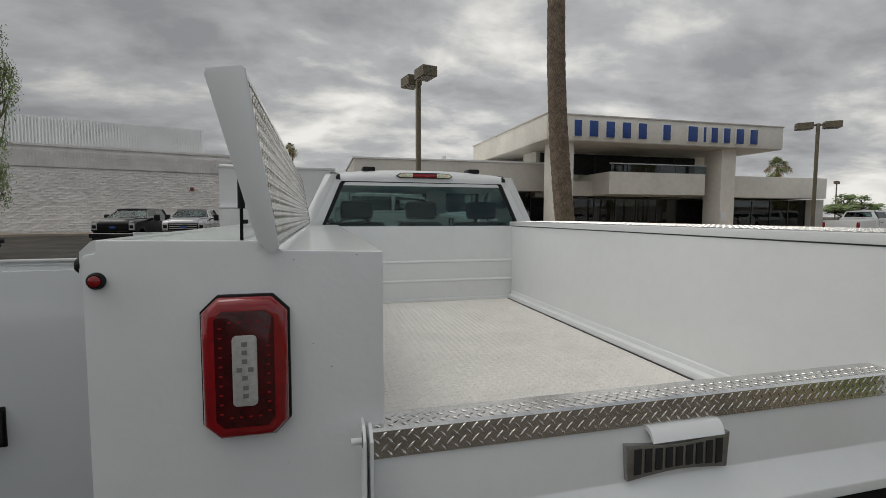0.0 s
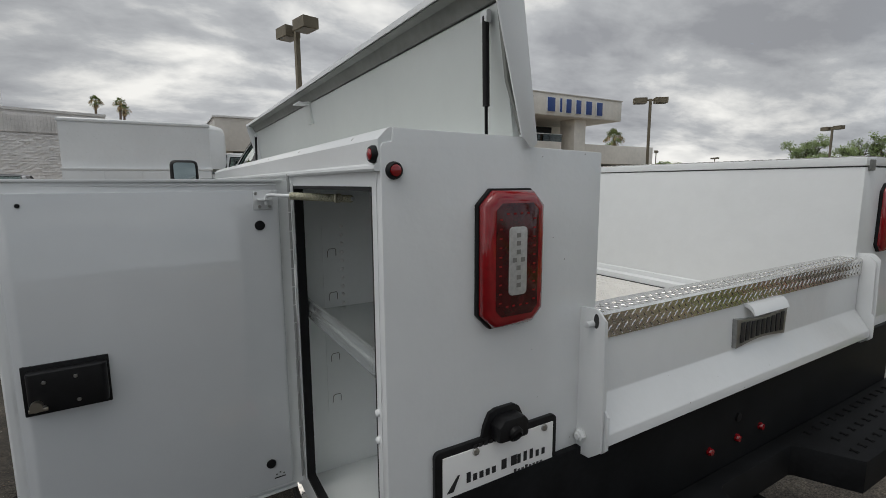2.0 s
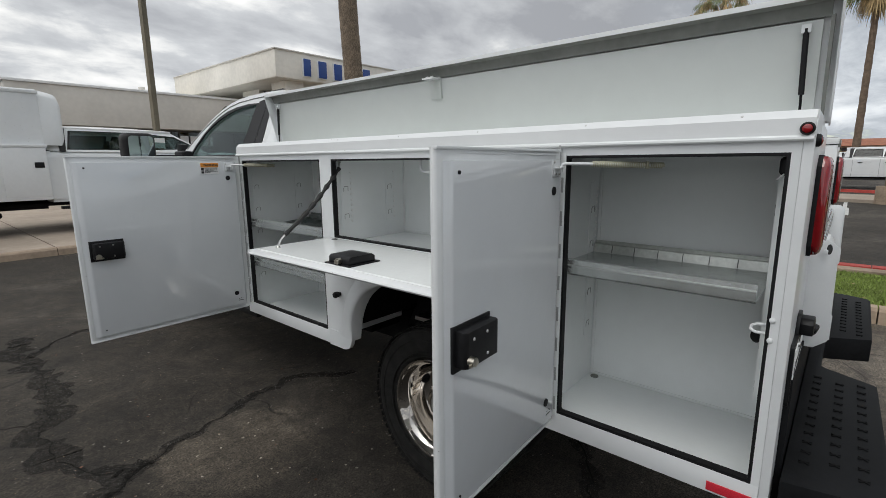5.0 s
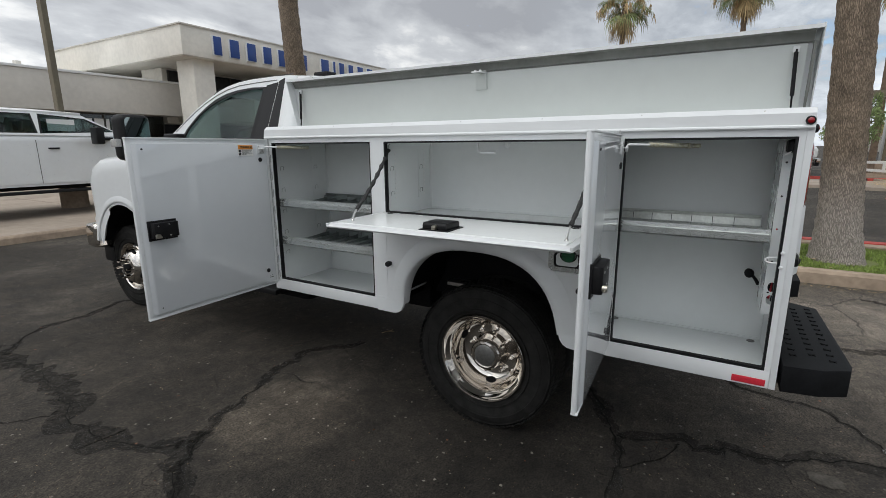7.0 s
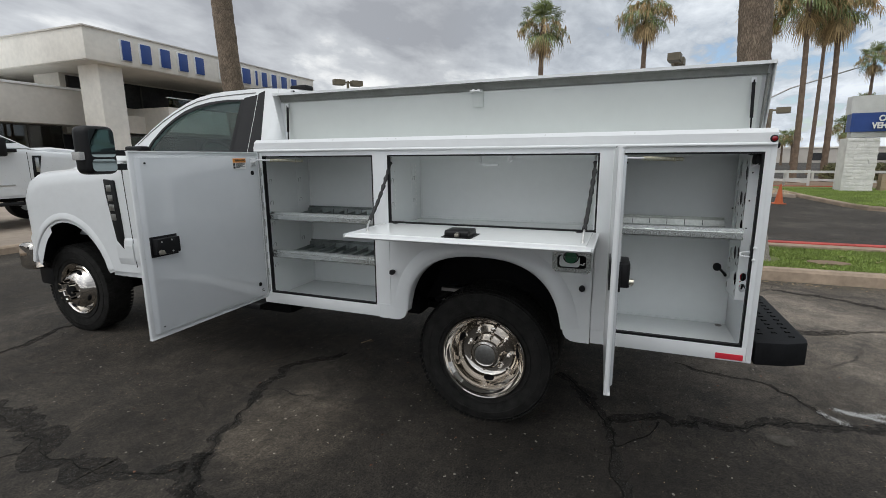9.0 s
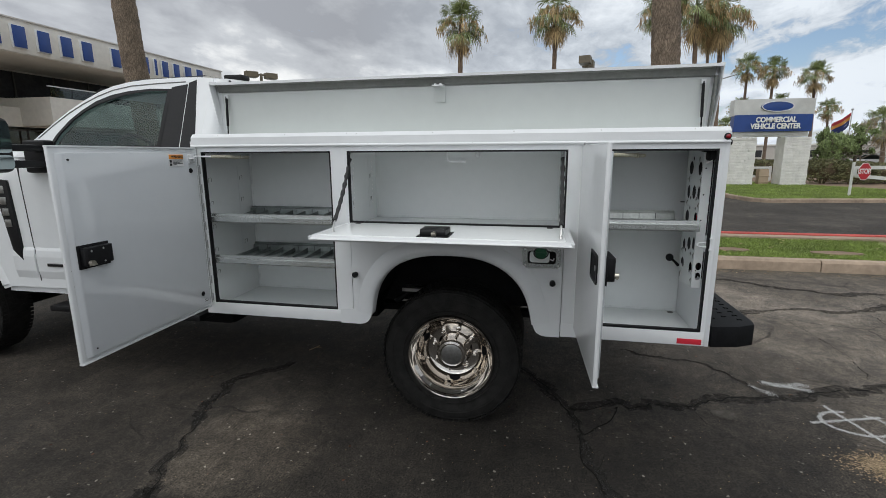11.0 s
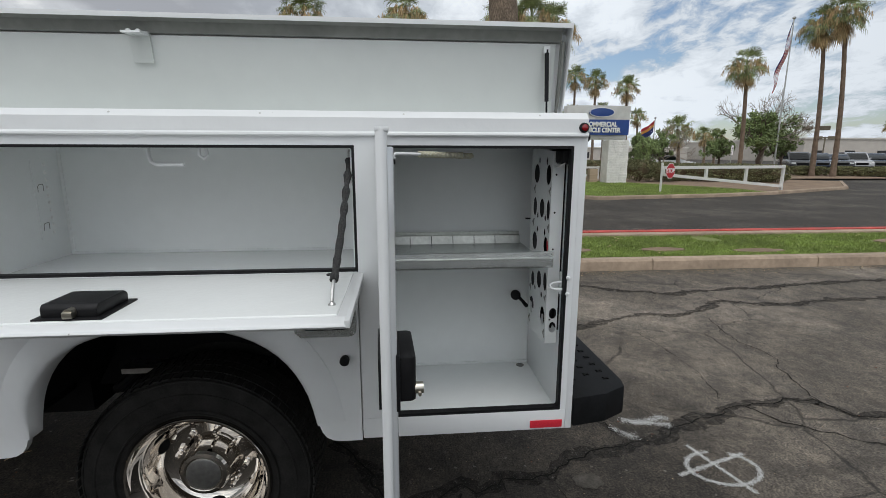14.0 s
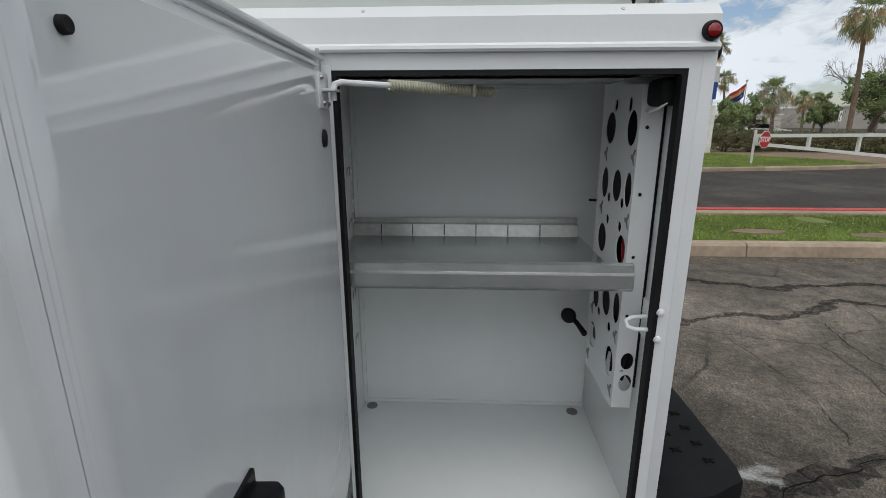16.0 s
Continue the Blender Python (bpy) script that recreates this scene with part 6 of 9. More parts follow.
part("emblem_inset", Shape().box(XC - 1.017, XC - 1.010, 4.628, 4.912, 0.800, 0.817, 0.003), PLASTIC, emblem)
# the lower door and fender swell out under a crease
for sg in (-1, 1):
    for y0, y1 in ((3.66, 5.005), (5.020, 5.20)):
        s = Shape()
        xo = XC + sg * 0.994
        s.prism([(xo, 0.925), (xo + sg * 0.010, 0.900), (xo + sg * 0.016, 0.860), (xo + sg * 0.013, 0.76), (xo - sg * 0.004, 0.685), (xo - sg * 0.03, 0.68)], "y", y0, y1, 0.002)
        part("lower_door_swell", s, WHITE, truck)
    # black sail where the mirror arms are fixed
    s = Shape()
    s.box(min(XC + sg * 0.955, XC + sg * 1.035), max(XC + sg * 0.955, XC + sg * 1.035), 4.76, 4.93, 1.42, 1.625, 0.02, 3)
    part("mirror_foot", s, PLASTIC, truck)
# mirror
for sg in (-1, 1):
    mx = XC + sg * 1.322
    s = Shape()
    s.box(mx - 0.106, mx + 0.106, 4.735, 4.88, 1.430, 1.750, 0.055, 5)
    mirror = part("towing_mirror", s, PLASTIC, truck, "black two-pane towing mirror")
    for z0, z1 in ((1.545, 1.727), (1.452, 1.532)):
        s = Shape()
        s.prism(rounded(mx - 0.080, mx + 0.082, z0, z1, 0.025, 3), "y", 4.729, 4.737)
        part("mirror_glass", s, MIRROR, mirror)
    s = Shape()
    s.box(min(mx - sg * 0.11, XC + sg * 1.0), max(mx - sg * 0.11, XC + sg * 1.0), 4.77, 4.84, 1.555, 1.595, 0.012)
    s.box(min(mx - sg * 0.11, XC + sg * 1.0), max(mx - sg * 0.11, XC + sg * 1.0), 4.77, 4.84, 1.455, 1.500, 0.012)
    part("mirror_arm", s, PLASTIC, mirror)
    s = Shape()
    s.box(mx + sg * 0.10, mx + sg * 0.135, 4.76, 4.84, 1.525, 1.58, 0.008)
    part("side_repeater", s, CLEAR_LENS, mirror)
# roof lamps
s = Shape()
s.prism([(XC - 0.228, 1.992), (XC - 0.195, 2.014), (XC - 0.06, 2.018), (XC + 0.06, 2.018), (XC + 0.195, 2.014), (XC + 0.228, 1.992), (XC + 0.20, 1.974), (XC - 0.20, 1.974)], "y", 3.628, 3.70, 0.004)
brk = part("high_brake_lamp", s, PLASTIC, truck, "high brake lamp with red centre and two pale cargo lights")
s = Shape()
s.box(XC - 0.090, XC + 0.090, 3.621, 3.634, 1.982, 2.009, 0.006)
part("red_lens", s, RED_LENS, brk)
for sg in (-1, 1):
    s = Shape()
    s.prism([(XC + sg * x, z) for x, z in ((0.096, 1.980), (0.190, 1.979), (0.218, 1.992), (0.190, 2.009), (0.096, 2.012))], "y", 3.621, 3.634, 0.003)
    part("cargo_lens", s, AMBER, brk)
    s = Shape()
    s.box(XC + sg * 0.43 - 0.05, XC + sg * 0.43 + 0.05, 3.70, 3.84, 2.028, 2.064, 0.014)
    part("roof_rack_pad", s, PLASTIC, truck)
    s = Shape()
    s.loft([[(XC + sg * 0.668 + dx, 3.645, 1.955), (XC + sg * 0.672 + dx, 3.664, 1.996), (XC + sg * 0.705 + dx, 3.80, 2.023), (XC + sg * 0.715 + dx, 4.36, 2.010)] for dx in (-0.016, 0.016)], caps=False, closed=False)
    part("roof_ditch_trim", s, PLASTIC, truck)
# seats and steering wheel
for x in (0.36, 0.89, 1.42):
    s = Shape()
    wd = 0.24 if x != 0.89 else 0.19
    s.box(x - wd, x + wd, 3.80, 3.96, 1.02, 1.63, 0.06, 3)
    s.box(x - wd, x + wd, 3.90, 4.42, 0.92, 1.06, 0.05, 3)
    seat = part("seat", s, SEAT, truck, "grey cloth seat")
    s = Shape()
    s.box(x - 0.13, x + 0.13, 3.79, 3.88, 1.65, 1.80, 0.045, 3)
    part("headrest", s, SEAT, seat)
s = Shape()
c, q = Vector((0.40, 4.56, 1.50)), Euler((radians(66), 0, 0)).to_matrix()
s.tube([c + q @ Vector((0.19 * math.cos(k * math.tau / 28), 0.19 * math.sin(k * math.tau / 28), 0)) for k in range(28)], 0.015, 8, closed=True)
s.tube([c + q @ Vector((-0.19, 0, 0)), c + q @ Vector((0.19, 0, 0))], 0.02, 6)
s.tube([c, c + q @ Vector((0, -0.19, 0))], 0.02, 6)
s.tube([c, c + q @ Vector((0, 0, -0.35))], 0.03, 6)
part("steering_wheel", s, PLASTIC, truck)
s = Shape()
s.sheet([(0.98, 4.02, 1.70), (1.16, 4.02, 1.70), (1.16, 4.03, 1.90), (0.98, 4.03, 1.90)], 0.003)
part("window_sticker", s, PAPER, truck, "white paper sticker")
s = Shape()
s.box(XC - 1.06, XC - 0.86, 3.75, 4.90, 0.50, 0.54, 0.01)
part("running_board", s, PLASTIC, truck)
# underbody: plain fuel tank, gearbox and exhaust boxes, added unseen to darken the gap under the cab
s = Shape()
s.box(0.10, 0.46, 3.72, 5.10, 0.38, 0.66, 0.04)
part("fuel_tank", s, FRAME, truck)
s = Shape()
s.box(0.62, 1.14, 3.80, 5.60, 0.36, 0.70, 0.06)
part("gearbox", s, FRAME, truck)
s = Shape()
s.box(1.30, 1.62, 3.72, 4.90, 0.34, 0.66, 0.04)
part("exhaust_box", s, FRAME, truck)

# ---- ground ----
def asphalt(name, base, crack_amount=1.0):
    m = bpy.data.materials.new(name)
    m.use_nodes = True
    n, l = m.node_tree.nodes, m.node_tree.links
    p = n["Principled BSDF"]
    tc = n.new("ShaderNodeTexCoord")

    def noise_at(scale, detail=5.0, rough=0.6, src=None):
        t = n.new("ShaderNodeTexNoise")
        t.inputs["Scale"].default_value, t.inputs["Detail"].default_value, t.inputs["Roughness"].default_value = scale, detail, rough
        l.new(src or tc.outputs["Object"], t.inputs["Vector"])
        return t

    def ramp_of(src, stops):
        r = n.new("ShaderNodeValToRGB")
        r.color_ramp.elements[0].position, r.color_ramp.elements[0].color = stops[0][0], (*stops[0][1], 1)
        r.color_ramp.elements[1].position, r.color_ramp.elements[1].color = stops[-1][0], (*stops[-1][1], 1)
        for q, c in stops[1:-1]:
            r.color_ramp.elements.new(q).color = (*c, 1)
        l.new(src, r.inputs[0])
        return r.outputs[0]

    def mixed_by(f, a, b, mode="MIX"):
        x = n.new("ShaderNodeMix")
        x.data_type, x.blend_type = "RGBA", mode
        for i, v in ((0, f), (6, a), (7, b)):
            if isinstance(v, (int, float)):
                x.inputs[i].default_value = v
            elif isinstance(v, tuple):
                x.inputs[i].default_value = (*v, 1)
            else:
                l.new(v, x.inputs[i])
        return x.outputs[2]

    big = noise_at(0.55, 6)
    mid = noise_at(4.0, 5)
    grit = noise_at(105, 4, 0.7)
    stone = n.new("ShaderNodeTexVoronoi")
    stone.inputs["Scale"].default_value = 95
    l.new(tc.outputs["Object"], stone.inputs["Vector"])
    b = base
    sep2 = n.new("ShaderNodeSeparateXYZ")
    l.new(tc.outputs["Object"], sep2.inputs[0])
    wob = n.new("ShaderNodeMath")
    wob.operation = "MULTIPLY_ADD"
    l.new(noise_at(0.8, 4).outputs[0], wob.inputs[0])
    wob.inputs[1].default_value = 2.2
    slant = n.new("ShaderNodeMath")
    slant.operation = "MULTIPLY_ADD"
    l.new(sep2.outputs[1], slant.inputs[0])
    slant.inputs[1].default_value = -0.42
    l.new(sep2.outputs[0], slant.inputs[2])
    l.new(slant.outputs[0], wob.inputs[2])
    # dark sealcoat on the bay, lowered further for the truck's shade; older bleached surface towards the kerb
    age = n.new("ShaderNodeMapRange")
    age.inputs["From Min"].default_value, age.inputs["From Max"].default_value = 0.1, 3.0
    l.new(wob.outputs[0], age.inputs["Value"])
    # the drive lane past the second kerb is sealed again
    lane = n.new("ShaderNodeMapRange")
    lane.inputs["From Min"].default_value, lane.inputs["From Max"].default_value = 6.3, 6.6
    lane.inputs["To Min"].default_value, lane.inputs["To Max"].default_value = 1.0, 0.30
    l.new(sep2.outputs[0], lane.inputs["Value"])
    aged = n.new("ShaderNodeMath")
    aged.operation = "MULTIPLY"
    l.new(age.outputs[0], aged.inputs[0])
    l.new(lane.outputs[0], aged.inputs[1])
    col = ramp_of(big.outputs[0], [(0.36, tuple(v * 0.72 for v in b)), (0.52, b), (0.62, tuple(v * 1.55 for v in b))])
    col = mixed_by(0.6, col, ramp_of(mid.outputs[0], [(0.32, (0.50, 0.50, 0.51)), (0.66, (1.6, 1.55, 1.48))]), "MULTIPLY")
    col = mixed_by(0.5, col, ramp_of(noise_at(13, 6, 0.7).outputs[0], [(0.36, (0.55, 0.55, 0.55)), (0.64, (1.5, 1.47, 1.42))]), "MULTIPLY")
    col = mixed_by(0.72, col, ramp_of(grit.outputs[0], [(0.36, (0.16, 0.16, 0.16)), (0.66, (2.45, 2.33, 2.18))]), "MULTIPLY")
    col = mixed_by(0.35, col, ramp_of(noise_at(38, 4).outputs[0], [(0.36, (0.40, 0.40, 0.40)), (0.64, (1.7, 1.66, 1.6))]), "MULTIPLY")
    edge = n.new("ShaderNodeMath")
    edge.operation = "MULTIPLY_ADD"
    l.new(noise_at(1.1, 5).outputs[0], edge.inputs[0])
    edge.inputs[1].default_value = 1.6
    l.new(sep2.outputs[1], edge.inputs[2])
    bay_mix = n.new("ShaderNodeMapRange")
    bay_mix.inputs["From Min"].default_value, bay_mix.inputs["From Max"].default_value = 2.7, 4.1
    l.new(edge.outputs[0], bay_mix.inputs["Value"])
    # tones set below the sealcoat's own, painting in shade round the truck
    bay_tone = mixed_by(bay_mix.outputs[0], (0.32, 0.315, 0.31), (0.60, 0.59, 0.57))
    col = mixed_by(aged.outputs[0], mixed_by(1.0, col, bay_tone, "MULTIPLY"), mixed_by(1.0, col, (1.56, 1.51, 1.44), "MULTIPLY"))
    fleck = ramp_of(stone.outputs["Color"], [(0.93, (0, 0, 0)), (0.96, (0.95, 0.95, 0.95))])
    col = mixed_by(fleck, col, (0.25, 0.23, 0.20))
    # a dusty scuffed spot in the bay
    spot = n.new("ShaderNodeVectorMath")
    spot.operation = "DISTANCE"
    spot.inputs[1].default_value = (-0.66, 3.20, 0)
    l.new(tc.outputs["Object"], spot.inputs[0])
    blur = n.new("ShaderNodeMath")
    blur.operation = "MULTIPLY_ADD"
    l.new(noise_at(7, 5).outputs[0], blur.inputs[0])
    blur.inputs[1].default_value = 0.5
    l.new(spot.outputs["Value"], blur.inputs[2])
    col = mixed_by(ramp_of(blur.outputs[0], [(0.36, (0.9, 0.9, 0.9)), (0.72, (0, 0, 0))]), col, mixed_by(1.0, col, (2.5, 2.42, 2.3), "MULTIPLY"))
    # wandering cracks, some of them sealed with tar
    warp = noise_at(0.9, 5)
    wv = n.new("ShaderNodeVectorMath")
    wv.operation = "MULTIPLY_ADD"
    l.new(warp.outputs["Color"], wv.inputs[0])
    wv.inputs[1].default_value = (0.5, 0.5, 0)
    l.new(tc.outputs["Object"], wv.inputs[2])

    def cracks(scale, width):
        v = n.new("ShaderNodeTexVoronoi")
        v.feature = "DISTANCE_TO_EDGE"
        v.inputs["Scale"].default_value = scale
        l.new(wv.outputs[0], v.inputs["Vector"])
        return ramp_of(v.outputs["Distance"], [(width * 0.4, (1, 1, 1)), (width, (0, 0, 0))])

    tar = cracks(0.42, 0.026)
    gate2 = ramp_of(noise_at(0.35, 3).outputs[0], [(0.58, (0, 0, 0)), (0.66, (0.5, 0.5, 0.5))])
    tar = mixed_by(1.0, tar, gate2, "MULTIPLY")
    col = mixed_by(tar, col, tuple(v * 0.34 for v in b))
    thin2 = cracks(0.7, 0.006)
    gate3 = ramp_of(noise_at(0.5, 3).outputs[0], [(0.46, (0, 0, 0)), (0.56, (crack_amount * 0.7,) * 3)])
    thin2 = mixed_by(1.0, thin2, gate3, "MULTIPLY")
    col = mixed_by(thin2, col, tuple(v * 0.22 for v in b))
    l.new(col, p.inputs["Base Color"])
    rr = n.new("ShaderNodeMapRange")
    rr.inputs["To Min"].default_value, rr.inputs["To Max"].default_value = 0.62, 0.92
    l.new(mid.outputs[0], rr.inputs["Value"])
    l.new(rr.outputs[0], p.inputs["Roughness"])
    p.inputs["Specular IOR Level"].default_value = 0.22
    b1 = n.new("ShaderNodeBump")
    b1.inputs["Strength"].default_value, b1.inputs["Distance"].default_value = 0.8, 0.005
    l.new(grit.outputs[0], b1.inputs["Height"])
    b2 = n.new("ShaderNodeBump")
    b2.invert = True
    b2.inputs["Strength"].default_value, b2.inputs["Distance"].default_value = 0.7, 0.006
    l.new(thin2, b2.inputs["Height"])
    l.new(b1.outputs[0], b2.inputs["Normal"])
    l.new(b2.outputs[0], p.inputs["Normal"])
    return m


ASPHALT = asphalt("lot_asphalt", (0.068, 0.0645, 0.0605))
CONCRETE = material("kerb_concrete", (0.37, 0.285, 0.21), 0.85, vary=0.28, vscale=1.6, bump=0.4, bscale=60)
PADCONC = material("pad_concrete", (0.38, 0.315, 0.255), 0.85, vary=0.16, vscale=0.7, bump=0.3, bscale=50)
RED_KERB = material("red_kerb_paint", (0.52, 0.075, 0.06), 0.7, vary=0.25, vscale=3, bump=0.3, bscale=60)
TURF = material("turf_soil", (0.19, 0.245, 0.06), 0.95, vary=0.4, vscale=2.2, second=(0.15, 0.165, 0.06), bump=0.6, bscale=30)
BLADE = material("grass_blade", (0.225, 0.30, 0.068), 0.6, vary=0.3, vscale=1.2, island=0.45)
DIRT = material("bare_earth", (0.24, 0.17, 0.115), 0.95, vary=0.2, vscale=2, bump=0.5, bscale=30)
CHALK = material("white_spray_paint", (0.52, 0.52, 0.51), 0.9, spec=0.1, vary=0.25, vscale=60)

s = Shape()
s.face([(-700, -700, 0), (900, -700, 0), (900, 700, 0), (-700, 700, 0)])
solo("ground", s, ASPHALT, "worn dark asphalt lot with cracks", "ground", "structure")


def kerb_run(name, pts, width, height, mat, label, joint=3.0):
    """A kerb of separate stones along a line of points; each stone is a piece under the run."""
    k = thing(name, label, "kerb", (*pts[0], 0), kind="structure")
    for a, b in zip(pts, pts[1:]):
        a, b = Vector((*a, 0)), Vector((*b, 0))
        ln = (b - a).length
        n2 = max(1, round(ln / joint))
        d = (b - a) / ln
        side = Vector((-d.y, d.x, 0))
        for i in range(n2):
            p, q = a + d * (ln * i / n2 + 0.006), a + d * (ln * (i + 1) / n2 - 0.006)
            s = Shape()
            w = width
            s.loft([[p0 + side * 0.0 + Vector((0, 0, -0.05)), p0 + side * 0.012 + Vector((0, 0, height - 0.03)), p0 + side * 0.035 + Vector((0, 0, height)), p0 + side * w + Vector((0, 0, height)), p0 + side * w + Vector((0, 0, -0.05))] for p0 in (p, q)])
            part("kerb_stone", s, mat, k)
    return k


# grass strip beside the lane, kerbed on both sides
kerb_run("kerb", [(4.13, -40.0), (4.13, 10.0)][::-1], 0.16, 0.15, CONCRETE, "buff concrete kerb beside the lot", 2.4)
kerb_run("kerb", [(6.50, -40.0), (6.50, 10.0)], 0.20, 0.16, RED_KERB, "red-painted kerb along the drive lane", 2.4)
def bed_sheet(name, x0, x1, y0, y1, z, mat, label, cat, step=0.5, amp=0.02):
    s = Shape()
    nx3, ny3 = max(2, int((x1 - x0) / step)), max(2, int((y1 - y0) / step))
    g = [[s.bm.verts.new((x0 + (x1 - x0) * i / nx3, y0 + (y1 - y0) * j / ny3, z + amp * noise.noise((x0 + i * 0.7, y0 + j * 0.7, 3.0)))) for i in range(nx3 + 1)] for j in range(ny3 + 1)]
    for j in range(ny3):
        for i in range(nx3):
            s.bm.faces.new((g[j][i], g[j][i + 1], g[j + 1][i + 1], g[j + 1][i]))
    return solo(name, s, mat, label, cat, "structure")


s = Shape()
s.box(6.08, 6.30, -40, 10.0, -0.05, 0.145, 0.01)
solo("kerb_back", s, CONCRETE, "bare concrete strip behind the red kerb", "kerb", "structure")
bed_sheet("lawn_ground", 4.28, 6.10, -40, 10.0, 0.095, TURF, "turf strip between the kerbs", "lawn")


def grass(name, x0, x1, y0, y1, z, count, hmin, hmax, label, bare=(), keep=lambda x, y: True):
    rng = random.Random(5)
    vs, fs = [], []
    for _ in range(count):
        x, y = rng.uniform(x0, x1), rng.uniform(y0, y1)
        if noise.noise((x * 0.9, y * 0.9, 1.7)) < -0.62 or not keep(x, y) or any((x - bx) ** 2 / rx ** 2 + (y - by) ** 2 / ry ** 2 < 1 for bx, by, rx, ry in bare):
            continue
        h = rng.uniform(hmin, hmax)
        a = rng.uniform(0, math.tau)
        w = rng.uniform(0.004, 0.009)
        lx, ly = rng.gauss(0, 0.5) * h, rng.gauss(0, 0.5) * h
        k = len(vs)
        vs += [(x - w * math.cos(a), y - w * math.sin(a), z), (x + w * math.cos(a), y + w * math.sin(a), z), (x + lx, y + ly, z + h)]
        fs.append((k, k + 1, k + 2))
    data = bpy.data.meshes.new(name)
    data.from_pydata(vs, [], fs)
    data.materials.append(BLADE)
    return tagged(new(name, data), label, "grass", kind="stuff")


grass("grass", 4.28, 6.09, -11.5, 2.5, 0.095, 135000, 0.022, 0.045, "short green grass, thin in places", bare=((4.95, -2.5, 0.16, 0.40), (4.76, -3.9, 0.16, 0.45), (5.0, -1.15, 0.16, 0.28), (5.15, -0.30, 0.34, 0.34), (5.3, -7.0, 0.25, 0.7)))
for (x, y, rx, ry) in ((4.95, -2.5, 0.13, 0.34), (4.76, -3.9, 0.13, 0.40), (5.0, -1.15, 0.13, 0.24), (5.3, -7.0, 0.2, 0.6)):
    s = Shape()
    s.prism([(x + rx * math.cos(k * math.tau / 16) * (1 + 0.15 * math.sin(3 * k)), y + ry * math.sin(k * math.tau / 16)) for k in range(16)], "z", 0.07, 0.114)
    solo("bare_patch", s, DIRT, "bare brown earth patch in the grass", "earth", "structure")

# far side of the lane: kerb, lawn, beds
kerb_run("kerb", [(24.2, -4.42), (18.0, -4.52), (15.0, -4.67), (13.95, -4.87), (13.6, -5.3), (14.3, -9.9), (15.2, -12.9), (16.4, -15.6), (17.6, -18.4), (22.0, -22.5)], 0.16, 0.12, CONCRETE, "concrete kerb on the far side of the lane", 3.0)
s = Shape()
s.prism([(13.72, -5.36), (14.02, -4.99), (15.0, -4.79), (18.0, -4.64), (24.2, -4.54), (24.3, -8.6), (20.5, -10.3), (17.5, -12.2), (15.3, -12.6), (14.42, -9.9)], "z", -0.05, 0.10)
solo("lawn_ground", s, TURF, "mown lawn round the sign", "lawn", "structure")
s = Shape()
s.prism([(18.2, -4.38), (20.4, 1.2), (22.2, 6.0), (25.4, 6.0), (23.5, 1.2), (22.2, -4.38)], "z", -0.05, 0.11)
solo("pavement", s, PADCONC, "tan concrete walk beside the far lot", "pavement", "structure")
kerb_run("red_kerb", [(24.36, -8.0), (24.30, -6.3), (24.12, -4.25), (25.6, -1.5), (27.3, 1.6), (29.0, 4.7)], 0.16, 0.13, RED_KERB, "red-painted kerb beyond the walk", 3.0)
s = Shape()
s.prism([(15.3, -12.6), (16.5, -15.5), (17.7, -18.3), (22.0, -22.3), (24.5, -20.0), (24.5, -8.6), (20.5, -10.3), (17.5, -12.2)], "z", -0.05, 0.096)
solo("planting_earth", s, DIRT, "bare brown earth under the hedge", "earth", "structure")
grass("grass", 13.65, 22.5, -12.4, -4.8, 0.10, 60000, 0.03, 0.07, "mown green lawn round the sign", keep=lambda x, y: x > 13.75 + max(0.0, -4.8 - y) * 0.165 + max(0.0, 5.4 + y) * 0.9 and y > -12.9 + max(0.0, x - 16.0) * 0.6)
bed_sheet("median_earth", 24.5, 30.0, -40, -3.9, 0.10, DIRT, "bare brown planting bed", "earth", 1.0)

# concrete apron by the showroom, with its kerb
kerb_run("kerb", [(9.5, 10.95), (-3.1, 10.95)][::-1], 0.16, 0.13, CONCRETE, "concrete kerb of the showroom apron", 3.0)
s = Shape()
for i in range(6, 10):
    for j in range(4):
        s.box(-22 + i * 3.15 + 0.01, -22 + (i + 1) * 3.15 - 0.01, 11.11 + j * 3.5 + 0.01, 11.11 + (j + 1) * 3.5 - 0.01, -0.05, 0.13)
solo("pavement", s, PADCONC, "buff concrete apron in square slabs", "pavement", "structure")
s = Shape()
s.box(8.0, 45, 19.5, 25.0, -0.05, 0.15)
solo("pavement", s, PADCONC, "concrete walk in front of the showroom", "pavement", "structure")

# ---- buildings ----
STUCCO = material("cream_stucco", (0.82, 0.785, 0.715), 0.9, vary=0.09, vscale=0.5, bump=0.25, bscale=40, detail=6)
STUCCO2 = material("grey_stucco", (0.64, 0.615, 0.57), 0.9, vary=0.08, vscale=0.6, bump=0.25, bscale=40)
SOFFIT = material("soffit_paint", (0.66, 0.63, 0.57), 0.9, vary=0.06, vscale=0.8)
# unlit rooms: their dimness is put into this near-black colour
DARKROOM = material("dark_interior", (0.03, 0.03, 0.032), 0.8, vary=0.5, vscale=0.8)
MULLION = material("bronze_mullion", (0.05, 0.045, 0.04), 0.5)
SPLIT = material("painted_split_block", (0.80, 0.775, 0.75), 0.95, vary=0.10, vscale=0.9, bump=0.35, bscale=22)
CLAD = material("white_metal_cladding", (0.80, 0.81, 0.81), 0.5, vary=0.05, vscale=0.6)
POLE = material("bronze_lamp_paint", (0.17, 0.145, 0.10), 0.6, vary=0.2, vscale=2)
LENS = material("lamp_lens", (0.30, 0.29, 0.26), 0.3)
